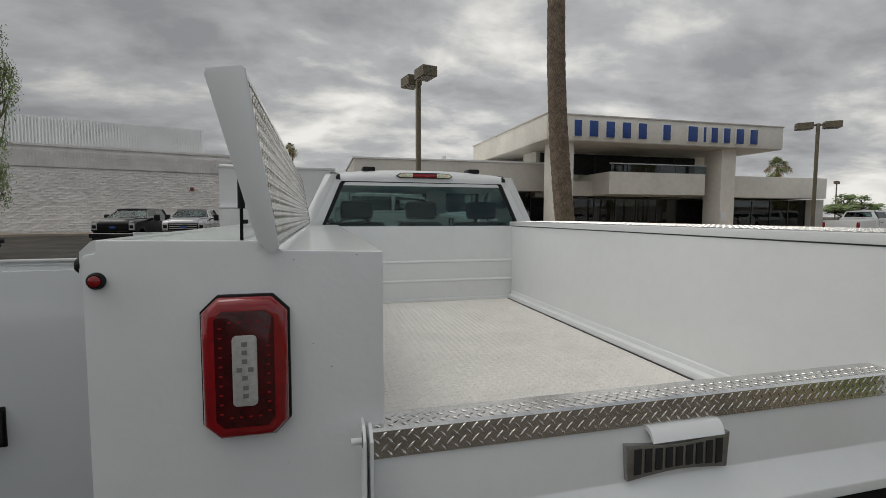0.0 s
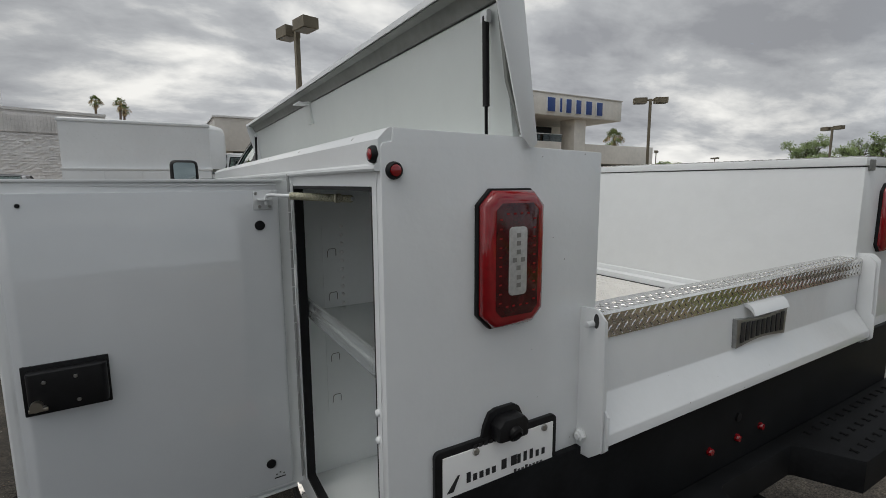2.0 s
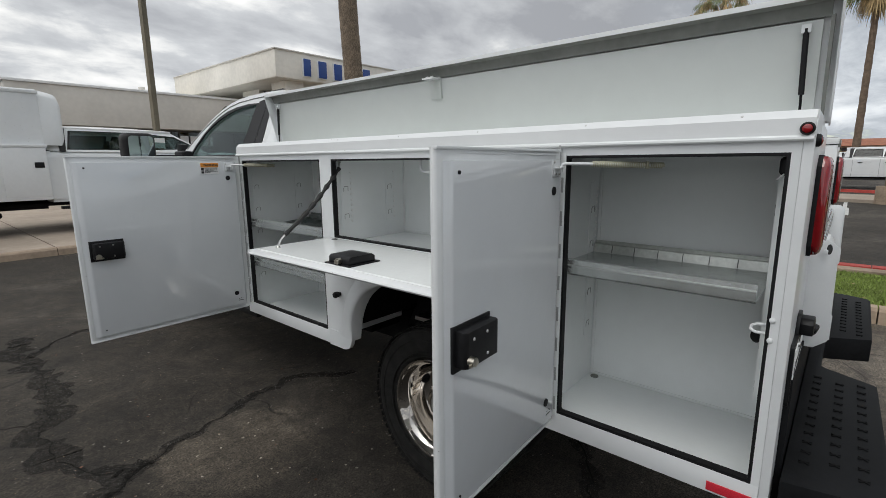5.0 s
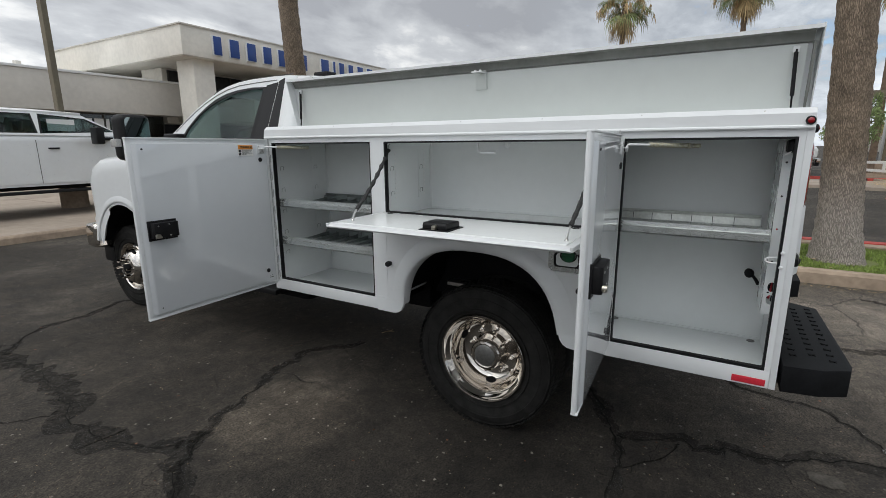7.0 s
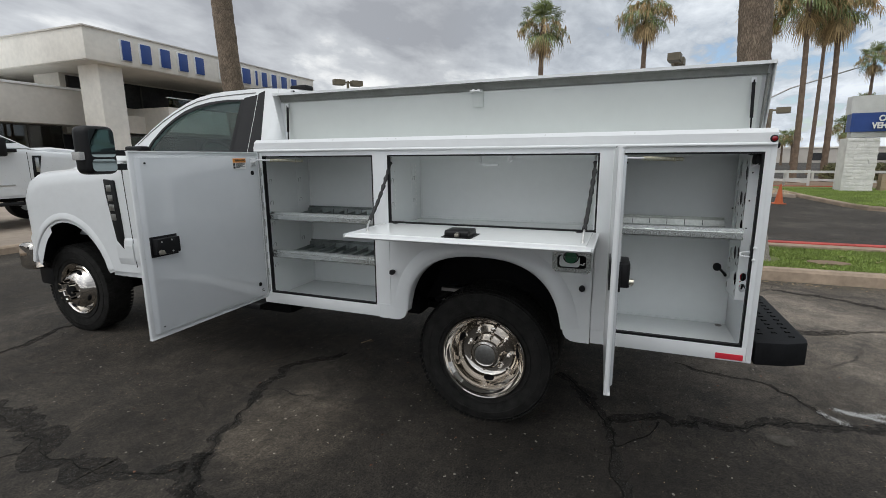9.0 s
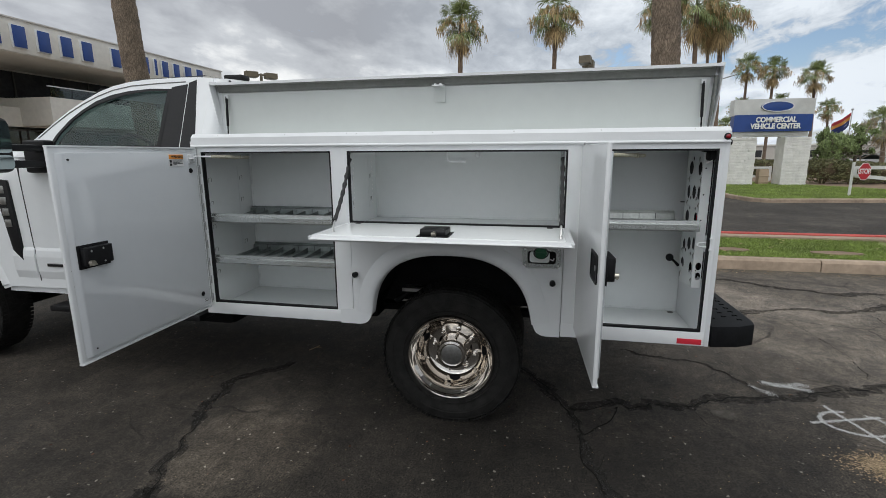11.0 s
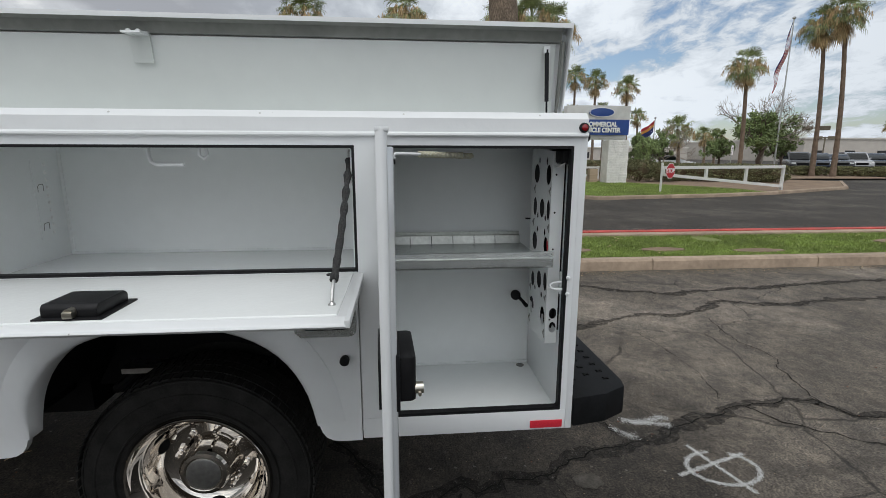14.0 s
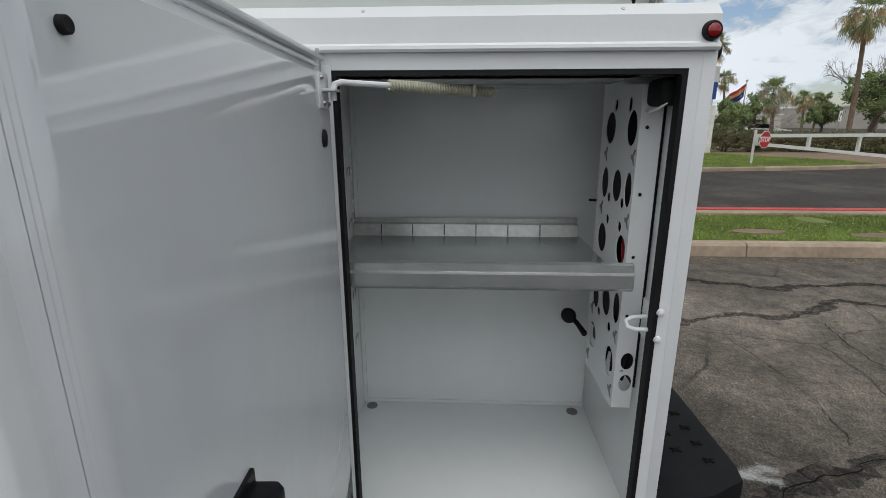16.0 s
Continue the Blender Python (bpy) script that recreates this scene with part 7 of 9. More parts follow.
TILE_ROOF = material("clay_tile_roof", (0.33, 0.13, 0.075), 0.85, vary=0.25, vscale=1.2, bump=0.4, bscale=6)
FARWALL = material("tan_far_wall", (0.47, 0.36, 0.26), 0.9, vary=0.08, vscale=0.4)

shop = thing("dealership_building", "cream stucco two-storey dealership with deep flat canopy and blue sign bars", "building", (20, 24, 0))
FX0, FX1, FY, FZ0, FZ1 = 12.2, 28.65, 24.0, 5.92, 7.36
s = Shape()
s.box(FX0, FX1, FY, FY + 13.0, FZ0 + 0.02, FZ1 - 0.06, 0.02)
canopy = part("canopy", s, STUCCO, shop, "deep cream canopy")
s = Shape()
s.box(FX0 - 0.06, FX1 + 0.06, FY - 0.06, FY + 13.06, FZ1 - 0.07, FZ1, 0.01)
part("canopy_coping", s, STUCCO2, canopy)
s = Shape()
s.box(FX0 + 0.05, FX1 - 0.05, FY + 0.05, FY + 12.9, FZ0 - 0.02, FZ0 + 0.02)
part("soffit", s, SOFFIT, canopy)
for x0, x1 in ((13.03, 14.18), (24.52, 25.62)):
    s = Shape()
    s.box(x0, x1, FY + 0.55, FY + 1.95, 0.0, FZ0 - 0.02, 0.02)
    part("column", s, STUCCO, shop)
# sign: one plain blue block for each letter, on pale backs
widths = "LARRY H MILLER"
x = 13.72
for ch in widths:
    if ch == " ":
        x += 0.62 if x < 20 else 0.72
        continue
    w = {"I": 0.20, "L": 0.62, "M": 0.92, "H": 0.70}.get(ch, 0.76)
    s = Shape()
    s.box(x + w * 0.16 - 0.05, x + w * 0.84 + 0.05, FY - 0.10, FY - 0.01, 6.10, 7.06, 0.02)
    letter = part("sign_block", s, CLAD, shop, "pale backing of a blue sign block")
    s = Shape()
    t = 0.20
    y0, y1, z0, z1 = FY - 0.16, FY - 0.10, 6.14, 7.02
    s.box(x + w * 0.16, x + w * 0.84, y0, y1, z0, z1, 0.015)
    part("blue_face", s, BLUE, letter)
    x += w + 0.30
# upper recess, balcony and lower storey
s = Shape()
s.box(13.75, 28.0, 28.6, 30.6, 2.9, FZ0)
s.box(15.2, 28.0, 30.6, 36.4, 2.9, FZ0)
part("upper_wall", s, STUCCO, shop)
s = Shape()
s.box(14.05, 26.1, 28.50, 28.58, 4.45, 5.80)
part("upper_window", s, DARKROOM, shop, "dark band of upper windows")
for x in (14.02, 15.9, 18.0, 20.1, 22.2, 24.3):
    s = Shape()
    s.box(x - 0.04, x + 0.04, 28.44, 28.50, 4.45, 5.80)
    part("mullion", s, MULLION, shop)
s = Shape()
s.cyl((12.4, 33.0, 5.72), (15.3, 33.0, 5.72), 0.10)
part("soffit_pipe", s, STUCCO2, shop)
s = Shape()
s.box(16.85, 23.75, 25.0, 28.5, 3.0, 4.34, 0.02)
balcony = part("balcony", s, STUCCO, shop, "cream balcony with glass balustrade")
for k in range(6):
    s = Shape()
    s.box(16.95 + k * 1.15, 17.05 + (k + 1) * 1.15 - 0.14, 25.03, 25.05, 4.34, 4.82)
    part("balustrade_pane", s, SHOP_GLASS, balcony)
s = Shape()
s.box(16.85, 23.85, 25.0, 25.08, 4.82, 4.87)
part("balustrade_rail", s, CLAD, balcony)
s = Shape()
s.box(14.4, 27.0, 26.9, 28.7, 2.95, 3.88, 0.02)
part("lower_band", s, STUCCO, shop)
s = Shape()
s.box(25.64, 33.9, 25.02, 40.0, 2.90, 4.28, 0.02)
part("right_wing_band", s, STUCCO, shop)
s = Shape()
s.box(1.9, 13.74, 27.0, 45.0, 3.22, 4.88, 0.02)
part("left_wing_band", s, STUCCO2, shop)
s = Shape()
s.box(1.84, 13.745, 26.94, 45.0, 4.885, 4.99, 0.01)
part("wing_coping", s, CLAD, shop)
s = Shape()
s.box(6.0, 12.0, 33.0, 40.0, 4.95, 5.6, 0.02)
s.cyl((8.0, 30.5, 4.95), (8.0, 30.5, 5.6), 0.16)
part("roof_plant", s, STUCCO, shop)
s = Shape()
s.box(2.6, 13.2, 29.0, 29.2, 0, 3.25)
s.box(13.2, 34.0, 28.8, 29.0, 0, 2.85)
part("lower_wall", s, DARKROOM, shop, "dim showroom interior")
s = Shape()
s.box(2.2, 2.7, 27.3, 29, 0, 3.25)
part("pier", s, STUCCO2, shop)
part("pier", Shape().box(33.2, 34.2, 25.4, 29, 0, 2.85), STUCCO2, shop)
part("pier", Shape().box(6.2, 6.9, 27.75, 28.2, 0, 3.20), STUCCO2, shop)
k = 0
for x0, x1, y, z1 in ((2.7, 13.0, 27.7, 3.2), (13.9, 23.3, 26.9, 2.82), (25.4, 33.2, 25.9, 2.80)):
    n2 = round((x1 - x0) / 1.45)
    for i in range(n2):
        a, b = x0 + (x1 - x0) * i / n2, x0 + (x1 - x0) * (i + 1) / n2
        s = Shape()
        s.ring(rect(a, b, 0.05, z1), rect(a + 0.04, b - 0.04, 0.12, z1 - 0.06), "y", y - 0.03, y + 0.05)
        w = part("shop_window", s, MULLION, shop)
        s = Shape()
        s.box(a + 0.04, b - 0.04, y, y + 0.012, 0.12, z1 - 0.06)
        part("pane", s, SHOP_GLASS, w)
# sign board strip in the shop window (unreadable from here: plain bars)
s = Shape()
for k2, (a, b) in enumerate(((8.6, 9.0), (9.1, 9.5), (9.6, 10.0), (10.1, 10.25))):
    s.box(a, b, 27.60, 27.64, 2.45, 2.95)
part("window_print_bars", s, CLAD, shop)
s = Shape()
s.box(24.35, 24.75, 24.28, 24.34, 1.45, 1.95, 0.01)
part("wall_notice", s, PAPER, shop)

# masonry store at the back with a clad upper block
store = thing("masonry_store", "long painted split-block store with ribbed metal upper floor", "building", (-4.5, 52.6, 0))
WX, WY = -4.5, 52.6
rot = Matrix.Translation((WX, WY, 0)) @ Matrix.Rotation(radians(16.5), 4, "Z") @ Matrix.Scale(1.13, 4)


def store_part(name, shape, mat, label=""):
    bmesh.ops.transform(shape.bm, matrix=rot, verts=shape.bm.verts)
    return part(name, shape, mat, store, label)


s = Shape()
s.box(-62, 0, 0.0, 30, 0, 6.62)
store_part("wall", s, SPLIT)
s = Shape()
s.box(-62, 0.05, -0.12, 30, 6.62, 6.80)
store_part("coping", s, SPLIT)
s = Shape()
s.box(-62, 0.03, -0.10, 0.02, 5.10, 6.30)
store_part("fluted_band", s, SPLIT)
s = Shape()
for k in range(310):
    for z in (5.12, 5.52, 5.92):
        s.box(-62 + k * 0.2, -62 + k * 0.2 + 0.11, -0.155, -0.09, z, z + 0.375)
tagged(store_part("fluted_face", s, SPLIT), kind="stuff")
# split-faced blocks: an uneven broken surface with faint courses
rng = random.Random(8)
nx2, nz2 = 300, 51
vs, fs = [], []
for r in range(nz2):
    for c in range(nx2):
        x, z = -40.0 + c * 0.133 + rng.uniform(-0.03, 0.03), r * 0.1
        d = 0.055 + 0.06 * noise.noise((x * 2.6, z * 4.5, 0.5)) + 0.05 * noise.noise((x * 6.5, z * 9.0, 4.0)) + rng.uniform(-0.014, 0.014)
        vs.append((x, -max(0.004, d * (0.72 if r % 2 == 0 else 1.0)), z + rng.uniform(-0.012, 0.012)))
for r in range(nz2 - 1):
    for c in range(nx2 - 1):
        k = r * nx2 + c
        fs.append((k, k + 1, k + nx2 + 1, k + nx2))
data = bpy.data.meshes.new("split_face")
data.from_pydata([tuple(rot @ Vector(v) - BASE[store.name]) for v in vs], [], fs)
data.materials.append(SPLIT)
ob = new("split_face", data)
ob.parent = store
BASE[ob.name] = BASE[store.name]
tagged(ob, "rough split-faced painted blockwork", kind="stuff")
s = Shape()
s.box(-60, -5.4, 6.0, 26, 6.6, 9.75)
store_part("upper_block", s, CLAD)
s = Shape()
for k in range(248):
    s.box(-60 + k * 0.22, -60 + k * 0.22 + 0.10, 5.86, 6.01, 6.7, 9.73)
tagged(store_part("ribbed_cladding", s, CLAD), kind="stuff")
s = Shape()
s.box(-0.12, 0.14, -0.16, 0.0, 3.36, 3.66, 0.03)
bmesh.ops.translate(s.bm, verts=s.bm.verts, vec=(-6.9, 0, 0.2))
store_part("alarm_box", s, material("rust_red_paint", (0.20, 0.055, 0.035), 0.6, vary=0.1), "small rust-red alarm box")
s = Shape()
s.box(-62, 0.5, -3.2, -0.2, 0, 0.16)
bmesh.ops.transform(s.bm, matrix=rot, verts=s.bm.verts)
solo("pavement", s, PADCONC, "raised walk along the store wall", "pavement", "structure")


# ---- lamps ----
def street_lamp(x, y, h, turn, heads=2, label="bronze double-headed car-park lamp on a square pole"):
    t = thing("street_lamp", label, "street lamp", (x, y, 0), "car-park lamps")
    m = Matrix.Translation((x, y, 0)) @ Matrix.Rotation(radians(turn), 4, "Z")

    def put(name, s, mat, parent=t):
        bmesh.ops.transform(s.bm, matrix=m, verts=s.bm.verts)
        return part(name, s, mat, parent)
    s = Shape()
    s.prism(rect(-0.065, 0.065, -0.065, 0.065), "z", 0.55, h, 0.008)
    put("pole", s, POLE)
    s = Shape()
    s.cyl((0, 0, 0), (0, 0, 0.6), 0.28, seg=20)
    put("base", s, CONCRETE)
    for sg in (-1, 1)[:heads]:
        s = Shape()
        s.box(min(0, sg * 0.25), max(0, sg * 0.25), -0.035, 0.035, h - 0.12, h - 0.03)
        put("arm", s, POLE)
        s = Shape()
        s.loft([[(sg * 0.22, -0.23, h - 0.24), (sg * 0.22, 0.23, h - 0.24), (sg * 0.22, 0.23, h + 0.05), (sg * 0.22, -0.23, h + 0.05)], [(sg * 0.86, -0.23, h - 0.24), (sg * 0.86, 0.23, h - 0.24), (sg * 0.86, 0.23, h + 0.05), (sg * 0.86, -0.23, h + 0.05)]])
        head = put("lamp_head", s, POLE)
        s = Shape()
        s.box(sg * 0.27 if sg > 0 else -0.81, 0.81 if sg > 0 else -0.27, -0.19, 0.19, h - 0.262, h - 0.239)
        put("lens", s, LENS, head)
    return t


street_lamp(3.07, 14.65, 6.05, 103)
street_lamp(22.6, 17.2, 6.0, -38)
street_lamp(19.9, -0.15, 5.5, -12)

# ---- other vehicles ----
def car_paint(name, col, metal=0.0):
    return material(name, col, 0.25, metal, vary=0.03, vscale=2, coat=0.6)


PAINT_BLACK = car_paint("black_car_paint", (0.012, 0.012, 0.013))
PAINT_SILVER = car_paint("silver_car_paint", (0.42, 0.42, 0.43), 0.5)
PAINT_GREY = car_paint("grey_car_paint", (0.026, 0.028, 0.031))


def plain_wheel(cy, side, hw, parent, r=0.40, chrome=True):
    x = side * (hw - 0.02)
    c = (x - side * 0.12, cy, r)
    w = part("wheel", tyre_shape(c, r, 0.24, 0.225, side), TYRE, parent, "black tyre on bright rim")
    s = Shape()
    s.lathe((x, cy, r), (side, 0, 0), [(0.232, -0.02), (0.225, -0.004), (0.21, -0.03), (0.12, -0.01), (0.05, 0.0), (0, 0.002)], 28)
    rim = part("rim", s, STEEL if chrome else PAINT_GREY, w)
    for k in range(6):
        a = k * math.tau / 6
        s = Shape()
        s.turned_box(Matrix.Translation((x - side * 0.012, cy + 0.155 * math.cos(a), r + 0.155 * math.sin(a))), 0.012, 0.06, 0.06, 0.004)
        part("rim_opening", s, FRAME, rim)


def pickup(name, label, paint, grille=CHROME, bed=True, crew=True, glass_side=GLASS_DARK):
    t = thing(name, label, "pickup truck", (0, 0, 0))
    y0 = -0.75 if crew else 0.05
    pickup_front(t, 0.0, 1.0, y0, paint, 3.72, 2.95, grille=grille)
    greenhouse(t, 0.0, 1.0, y0, y0 + 0.30, 2.22, 1.50, 1.56, 2.07, paint, glass_side, two_doors=crew)
    if bed:
        s = Shape()
        b0 = y0 - 1.95
        n = 12
        arch = [(-1.55 + 0.47 * math.cos(w), 0.46 + 0.48 * math.sin(w)) for w in [math.pi * k / n for k in range(n + 1)]][::-1]
        arch = [(y + (y0 + 0.75), z) for y, z in arch]
        for sg in (-1, 1):
            s.prism([(b0, 0.62), (b0, 1.42), (y0 - 0.03, 1.42), (y0 - 0.03, 0.60)] + arch[::-1], "x", sg * 0.98, sg * 0.80, 0.02)
        s.box(-0.9, 0.9, b0, b0 + 0.08, 0.70, 1.42, 0.02)
        s.box(-0.9, 0.9, y0 - 0.10, y0 - 0.03, 0.70, 1.42, 0.02)
        s.box(-0.82, 0.82, b0, y0 - 0.05, 0.70, 0.76)
        part("cargo_bed", s, paint, t)
        s = Shape()
        s.box(-0.95, 0.95, b0 - 0.14, b0 + 0.02, 0.52, 0.70, 0.04)
        part("rear_bumper", s, grille, t)
        for sg in (-1, 1):
            s = Shape()
            s.box(sg * 0.84 if sg > 0 else -0.985, 0.985 if sg > 0 else -0.84, b0 - 0.01, b0 + 0.10, 0.95, 1.32, 0.02)
            part("tail_lamp", s, RED_LENS, t)
    for sg in (-1, 1):
        plain_wheel(2.95, sg, 1.0, t)
        plain_wheel(y0 - (0.80 if bed else 1.45), sg, 1.0, t)
        s = Shape()
        s.box(sg * 1.08 if sg > 0 else -1.34, 1.34 if sg > 0 else -1.08, 1.50, 1.66, 1.38, 1.72, 0.045)
        mirror = part("door_mirror", s, PLASTIC, t)
        s = Shape()
        s.box(sg * 0.96 if sg > 0 else -1.14, 1.14 if sg > 0 else -0.96, 1.56, 1.90, 1.46, 1.52, 0.01)
        part("mirror_arm", s, PLASTIC, mirror)
        for y in ((0.55, 1.55) if crew else (1.2,)):
            s = Shape()
            s.box(sg * 0.99 if sg > 0 else -1.03, 1.03 if sg > 0 else -0.99, y - 0.75, y - 0.57, 1.29, 1.32, 0.008)
            part("door_handle", s, PLASTIC, t)
        for y in ((y0 + 0.35, 0.62, 2.12) if crew else (2.12,)):
            s = Shape()
            s.box(sg * 0.99 if sg > 0 else -1.004, 1.004 if sg > 0 else -0.99, y, y + 0.008, 0.66, 1.46)
            part("door_gap", s, SEAM, t)
        s = Shape()
        s.box(sg * 0.92 if sg > 0 else -1.06, 1.06 if sg > 0 else -0.92, y0 + 0.1, 1.95, 0.46, 0.52, 0.02)
        part("running_board", s, PLASTIC, t)
    s = Shape()
    s.box(-0.45, 0.45, y0 - 1.9, 3.2, 0.50, 0.72, 0.02)
    s.cyl((-0.85, 2.95, 0.40), (0.85, 2.95, 0.40), 0.06)
    s.cyl((-0.85, y0 - 0.80, 0.40), (0.85, y0 - 0.80, 0.40), 0.06)
    part("chassis", s, FRAME, t)
    for x in (-0.42, 0.42):
        s = Shape()
        s.box(x - 0.24, x + 0.24, 0.55, 0.72, 1.0, 1.62, 0.06)
        s.box(x - 0.13, x + 0.13, 0.54, 0.63, 1.64, 1.82, 0.04)
        part("seat", s, SEAT, t)
    return t


black_truck = pickup("black_pickup", "black crew-cab pickup parked by the store wall", PAINT_BLACK, PAINT_BLACK)
black_truck.matrix_basis = pose(-9.6, 30.2, 0, 0, 0, 176)
silver_truck = pickup("silver_pickup", "silver crew-cab pickup parked by the store wall", PAINT_SILVER, CHROME)
silver_truck.matrix_basis = pose(-6.9, 30.4, 0, 0, 0, 182)
white_truck = pickup("white_pickup", "white crew-cab pickup parked on the lot", WHITE, CHROME)
white_truck.matrix_basis = pose(31.0, 0.42, 0, 0, 0, 180)
tagged(white_truck, group="white fleet pickups")
for x, y, r in ((34.5, 23.0, -80), (55.4, -1.2, 200), (55.7, 1.4, 200), (56, 4.0, 200), (56.5, 7.2, 200), (57, 10.4, 200), (57.5, 13.6, 200), (58, 16.8, 200)):
    copy_thing(white_truck, pose(x, y, 0, 0, 0, r))


def far_car(name, label, category, paint, ln=4.7, hw=0.93, top=1.72, deck=1.05, rear=-1.0):
    """A closed car: lower body, cabin with its panes, bumper, lamps and wheels; the nose looks along +y."""
    t = thing(name, label, category, (0, 0, 0))
    h = ln / 2
    s = Shape()
    lower = [(-h, 0.45), (-h + 0.03, deck - 0.08), (-h + 0.15, deck), (h - 1.15, deck), (h - 0.30, deck - 0.14), (h - 0.03, deck - 0.30), (h, 0.42), (h - 0.2, 0.28), (-h + 0.2, 0.28)]
    s.prism(lower, "x", -hw, hw, 0.05)
    part("body", s, paint, t)
    s = Shape()
    base = [(-h + 0.12 if rear < 0 else -h + 0.95, deck - 0.03), (-h + 0.40 if rear < 0 else -h + 1.55, top - 0.05), (-h + 0.70 if rear < 0 else -h + 1.9, top), (h - 2.25, top), (h - 1.95, top - 0.05), (h - 1.05, deck - 0.03)]
    s.loft([[(x * k, y, z) for y, z in base for k in (1,)] for x in (-hw * 0.93, -hw * 0.80, hw * 0.80, hw * 0.93)])
    cabin = part("cabin", s, paint, t)
    s = Shape()
    s.prism([(h - 1.90, top - 0.10), (h - 1.86, top - 0.10), (h - 1.06, deck + 0.03), (h - 1.10, deck + 0.03)], "x", -hw * 0.80, hw * 0.80)
    part("windscreen", s, GLASS_DARK, cabin)
    for sg in (-1, 1):
        s = Shape()
        s.prism([(base[0][0] + 0.25, deck + 0.05), (base[1][0] + 0.25, top - 0.12), (h - 2.10, top - 0.12), (h - 1.35, deck + 0.05)], "x", sg * hw * 0.932, sg * hw * 0.915)
        part("side_window", s, GLASS_DARK, cabin)
        s = Shape()
        s.box(sg * 0.52 if sg > 0 else -0.86, 0.86 if sg > 0 else -0.52, h - 0.16, h - 0.02, deck - 0.40, deck - 0.28, 0.02)
        part("headlight", s, CLAD, t)
        s = Shape()
        s.box(sg * hw if sg > 0 else -hw - 0.18, hw + 0.18 if sg > 0 else -hw, h - 1.62, h - 1.48, deck, deck + 0.15, 0.03)
        part("door_mirror", s, paint, t)
        for y in (h - 0.95, -h + 0.95):
            s = tyre_shape((sg * (hw - 0.10), y, 0.34), 0.34, 0.22, 0.215, sg)
            w = part("wheel", s, TYRE, t)
            s = Shape()
            s.lathe((sg * (hw + 0.005), y, 0.34), (sg, 0, 0), [(0.222, -0.03), (0.215, -0.005), (0.12, -0.02), (0, -0.01)], 20)
            part("rim", s, STEEL, w)
    s = Shape()
    s.box(-0.46, 0.46, h - 0.10, h + 0.01, deck - 0.52, deck - 0.30, 0.02)
    part("grille", s, FRAME, t)
    return t


PAINT_BLUE = car_paint("dark_blue_car_paint", (0.020, 0.032, 0.055))
for k, (lab, paint) in enumerate((("black suv parked in a row before the tan building", PAINT_BLACK), ("dark blue suv parked in a row before the tan building", PAINT_BLUE), ("dark grey suv parked in a row before the tan building", PAINT_GREY), ("silver suv parked in a row before the tan building", PAINT_SILVER), ("black suv parked in a row before the tan building", PAINT_BLACK), ("dark grey suv parked in a row before the tan building", PAINT_GREY), ("silver suv parked in a row before the tan building", PAINT_SILVER))):
    row_car = far_car("parked_suv", lab, "car", paint, top=1.72 - 0.08 * (k % 3))
    tagged(row_car, group="cars parked before the tan building")
    row_car.matrix_basis = pose(41.2 + 0.10 * k, -36.6 - 2.1 * k, 0, 0, 0, 62)
sedan = far_car("white_sedan", "white sedan parked beyond the hedge", "car", WHITE, 4.6, 0.90, 1.44, 0.92, 1.0)
sedan.matrix_basis = pose(41.5, -24.2, 0, 0, 0, 150)

# white crew cab with a tall enclosed service body, on the apron
kuv = pickup("enclosed_service_truck", "white crew-cab truck with tall enclosed white service body", WHITE, CHROME, bed=False, glass_side=GLASS)
Y1 = -0.75
s = Shape()
prof = [(-1.12, 0.66), (-1.12, 1.62), (-1.05, 1.66), (-1.05, 2.57), (-0.98, 2.66), (0.98, 2.66), (1.05, 2.57), (1.05, 1.66), (1.12, 1.62), (1.12, 0.66)]
s.prism(prof, "y", Y1 - 2.70, Y1 - 0.02, 0.012)
body = part("enclosed_body", s, WHITE, kuv)
s = Shape()
s.loft([[(x * k, Y1 - 0.04 + d, 1.66 + (z - 1.66) * k2) for x, z in ((-1.04, 1.66), (1.04, 1.66), (1.04, 2.53), (0.9, 2.65), (-0.9, 2.65), (-1.04, 2.53))] for d, k, k2 in ((0, 1, 1), (0.08, 0.992, 0.996), (0.20, 0.965, 0.972), (0.29, 0.935, 0.945), (0.34, 0.89, 0.90), (0.365, 0.85, 0.84))])
part("cab_over_cap", s, WHITE, kuv, sharp=60)
for sg in (-1, 1):
    s = Shape()
    s.box(sg * 1.045 if sg > 0 else -1.135, 1.135 if sg > 0 else -1.045, Y1 - 2.72, Y1, 1.615, 1.665, 0.01)
    part("body_rail", s, WHITE, body)
    s = Shape()
    s.box(sg * 1.045 if sg > 0 else -1.065, 1.065 if sg > 0 else -1.045, Y1 - 2.72, Y1, 2.575, 2.63, 0.008)
    part("roof_rail", s, WHITE, body)
    for k in range(4):
        y = Y1 - 2.68 + k * 0.665
        s = Shape()
        zlo = 0.72 if k not in (1, 2) else 1.22
        s.box(sg * 1.115 if sg > 0 else -1.128, 1.128 if sg > 0 else -1.115, y + 0.012, y + 0.655, zlo, 1.60, 0.004)
        d = part("body_door", s, WHITE, body)
        s = Shape()
        s.box(sg * 1.125 if sg > 0 else -1.140, 1.140 if sg > 0 else -1.125, y + 0.47, y + 0.61, 1.25, 1.35, 0.01)
        part("paddle_latch", s, PLASTIC, d)
s = Shape()
s.box(-0.45, 0.45, Y1 - 2.6, Y1, 0.45, 0.70)
part("body_frame", s, FRAME, kuv)
s = Shape()
s.box(0.845, 0.85, 0.90, 1.36, 1.64, 1.86)
part("window_sticker", s, PAPER, kuv, "pale paper sticker in the side window")
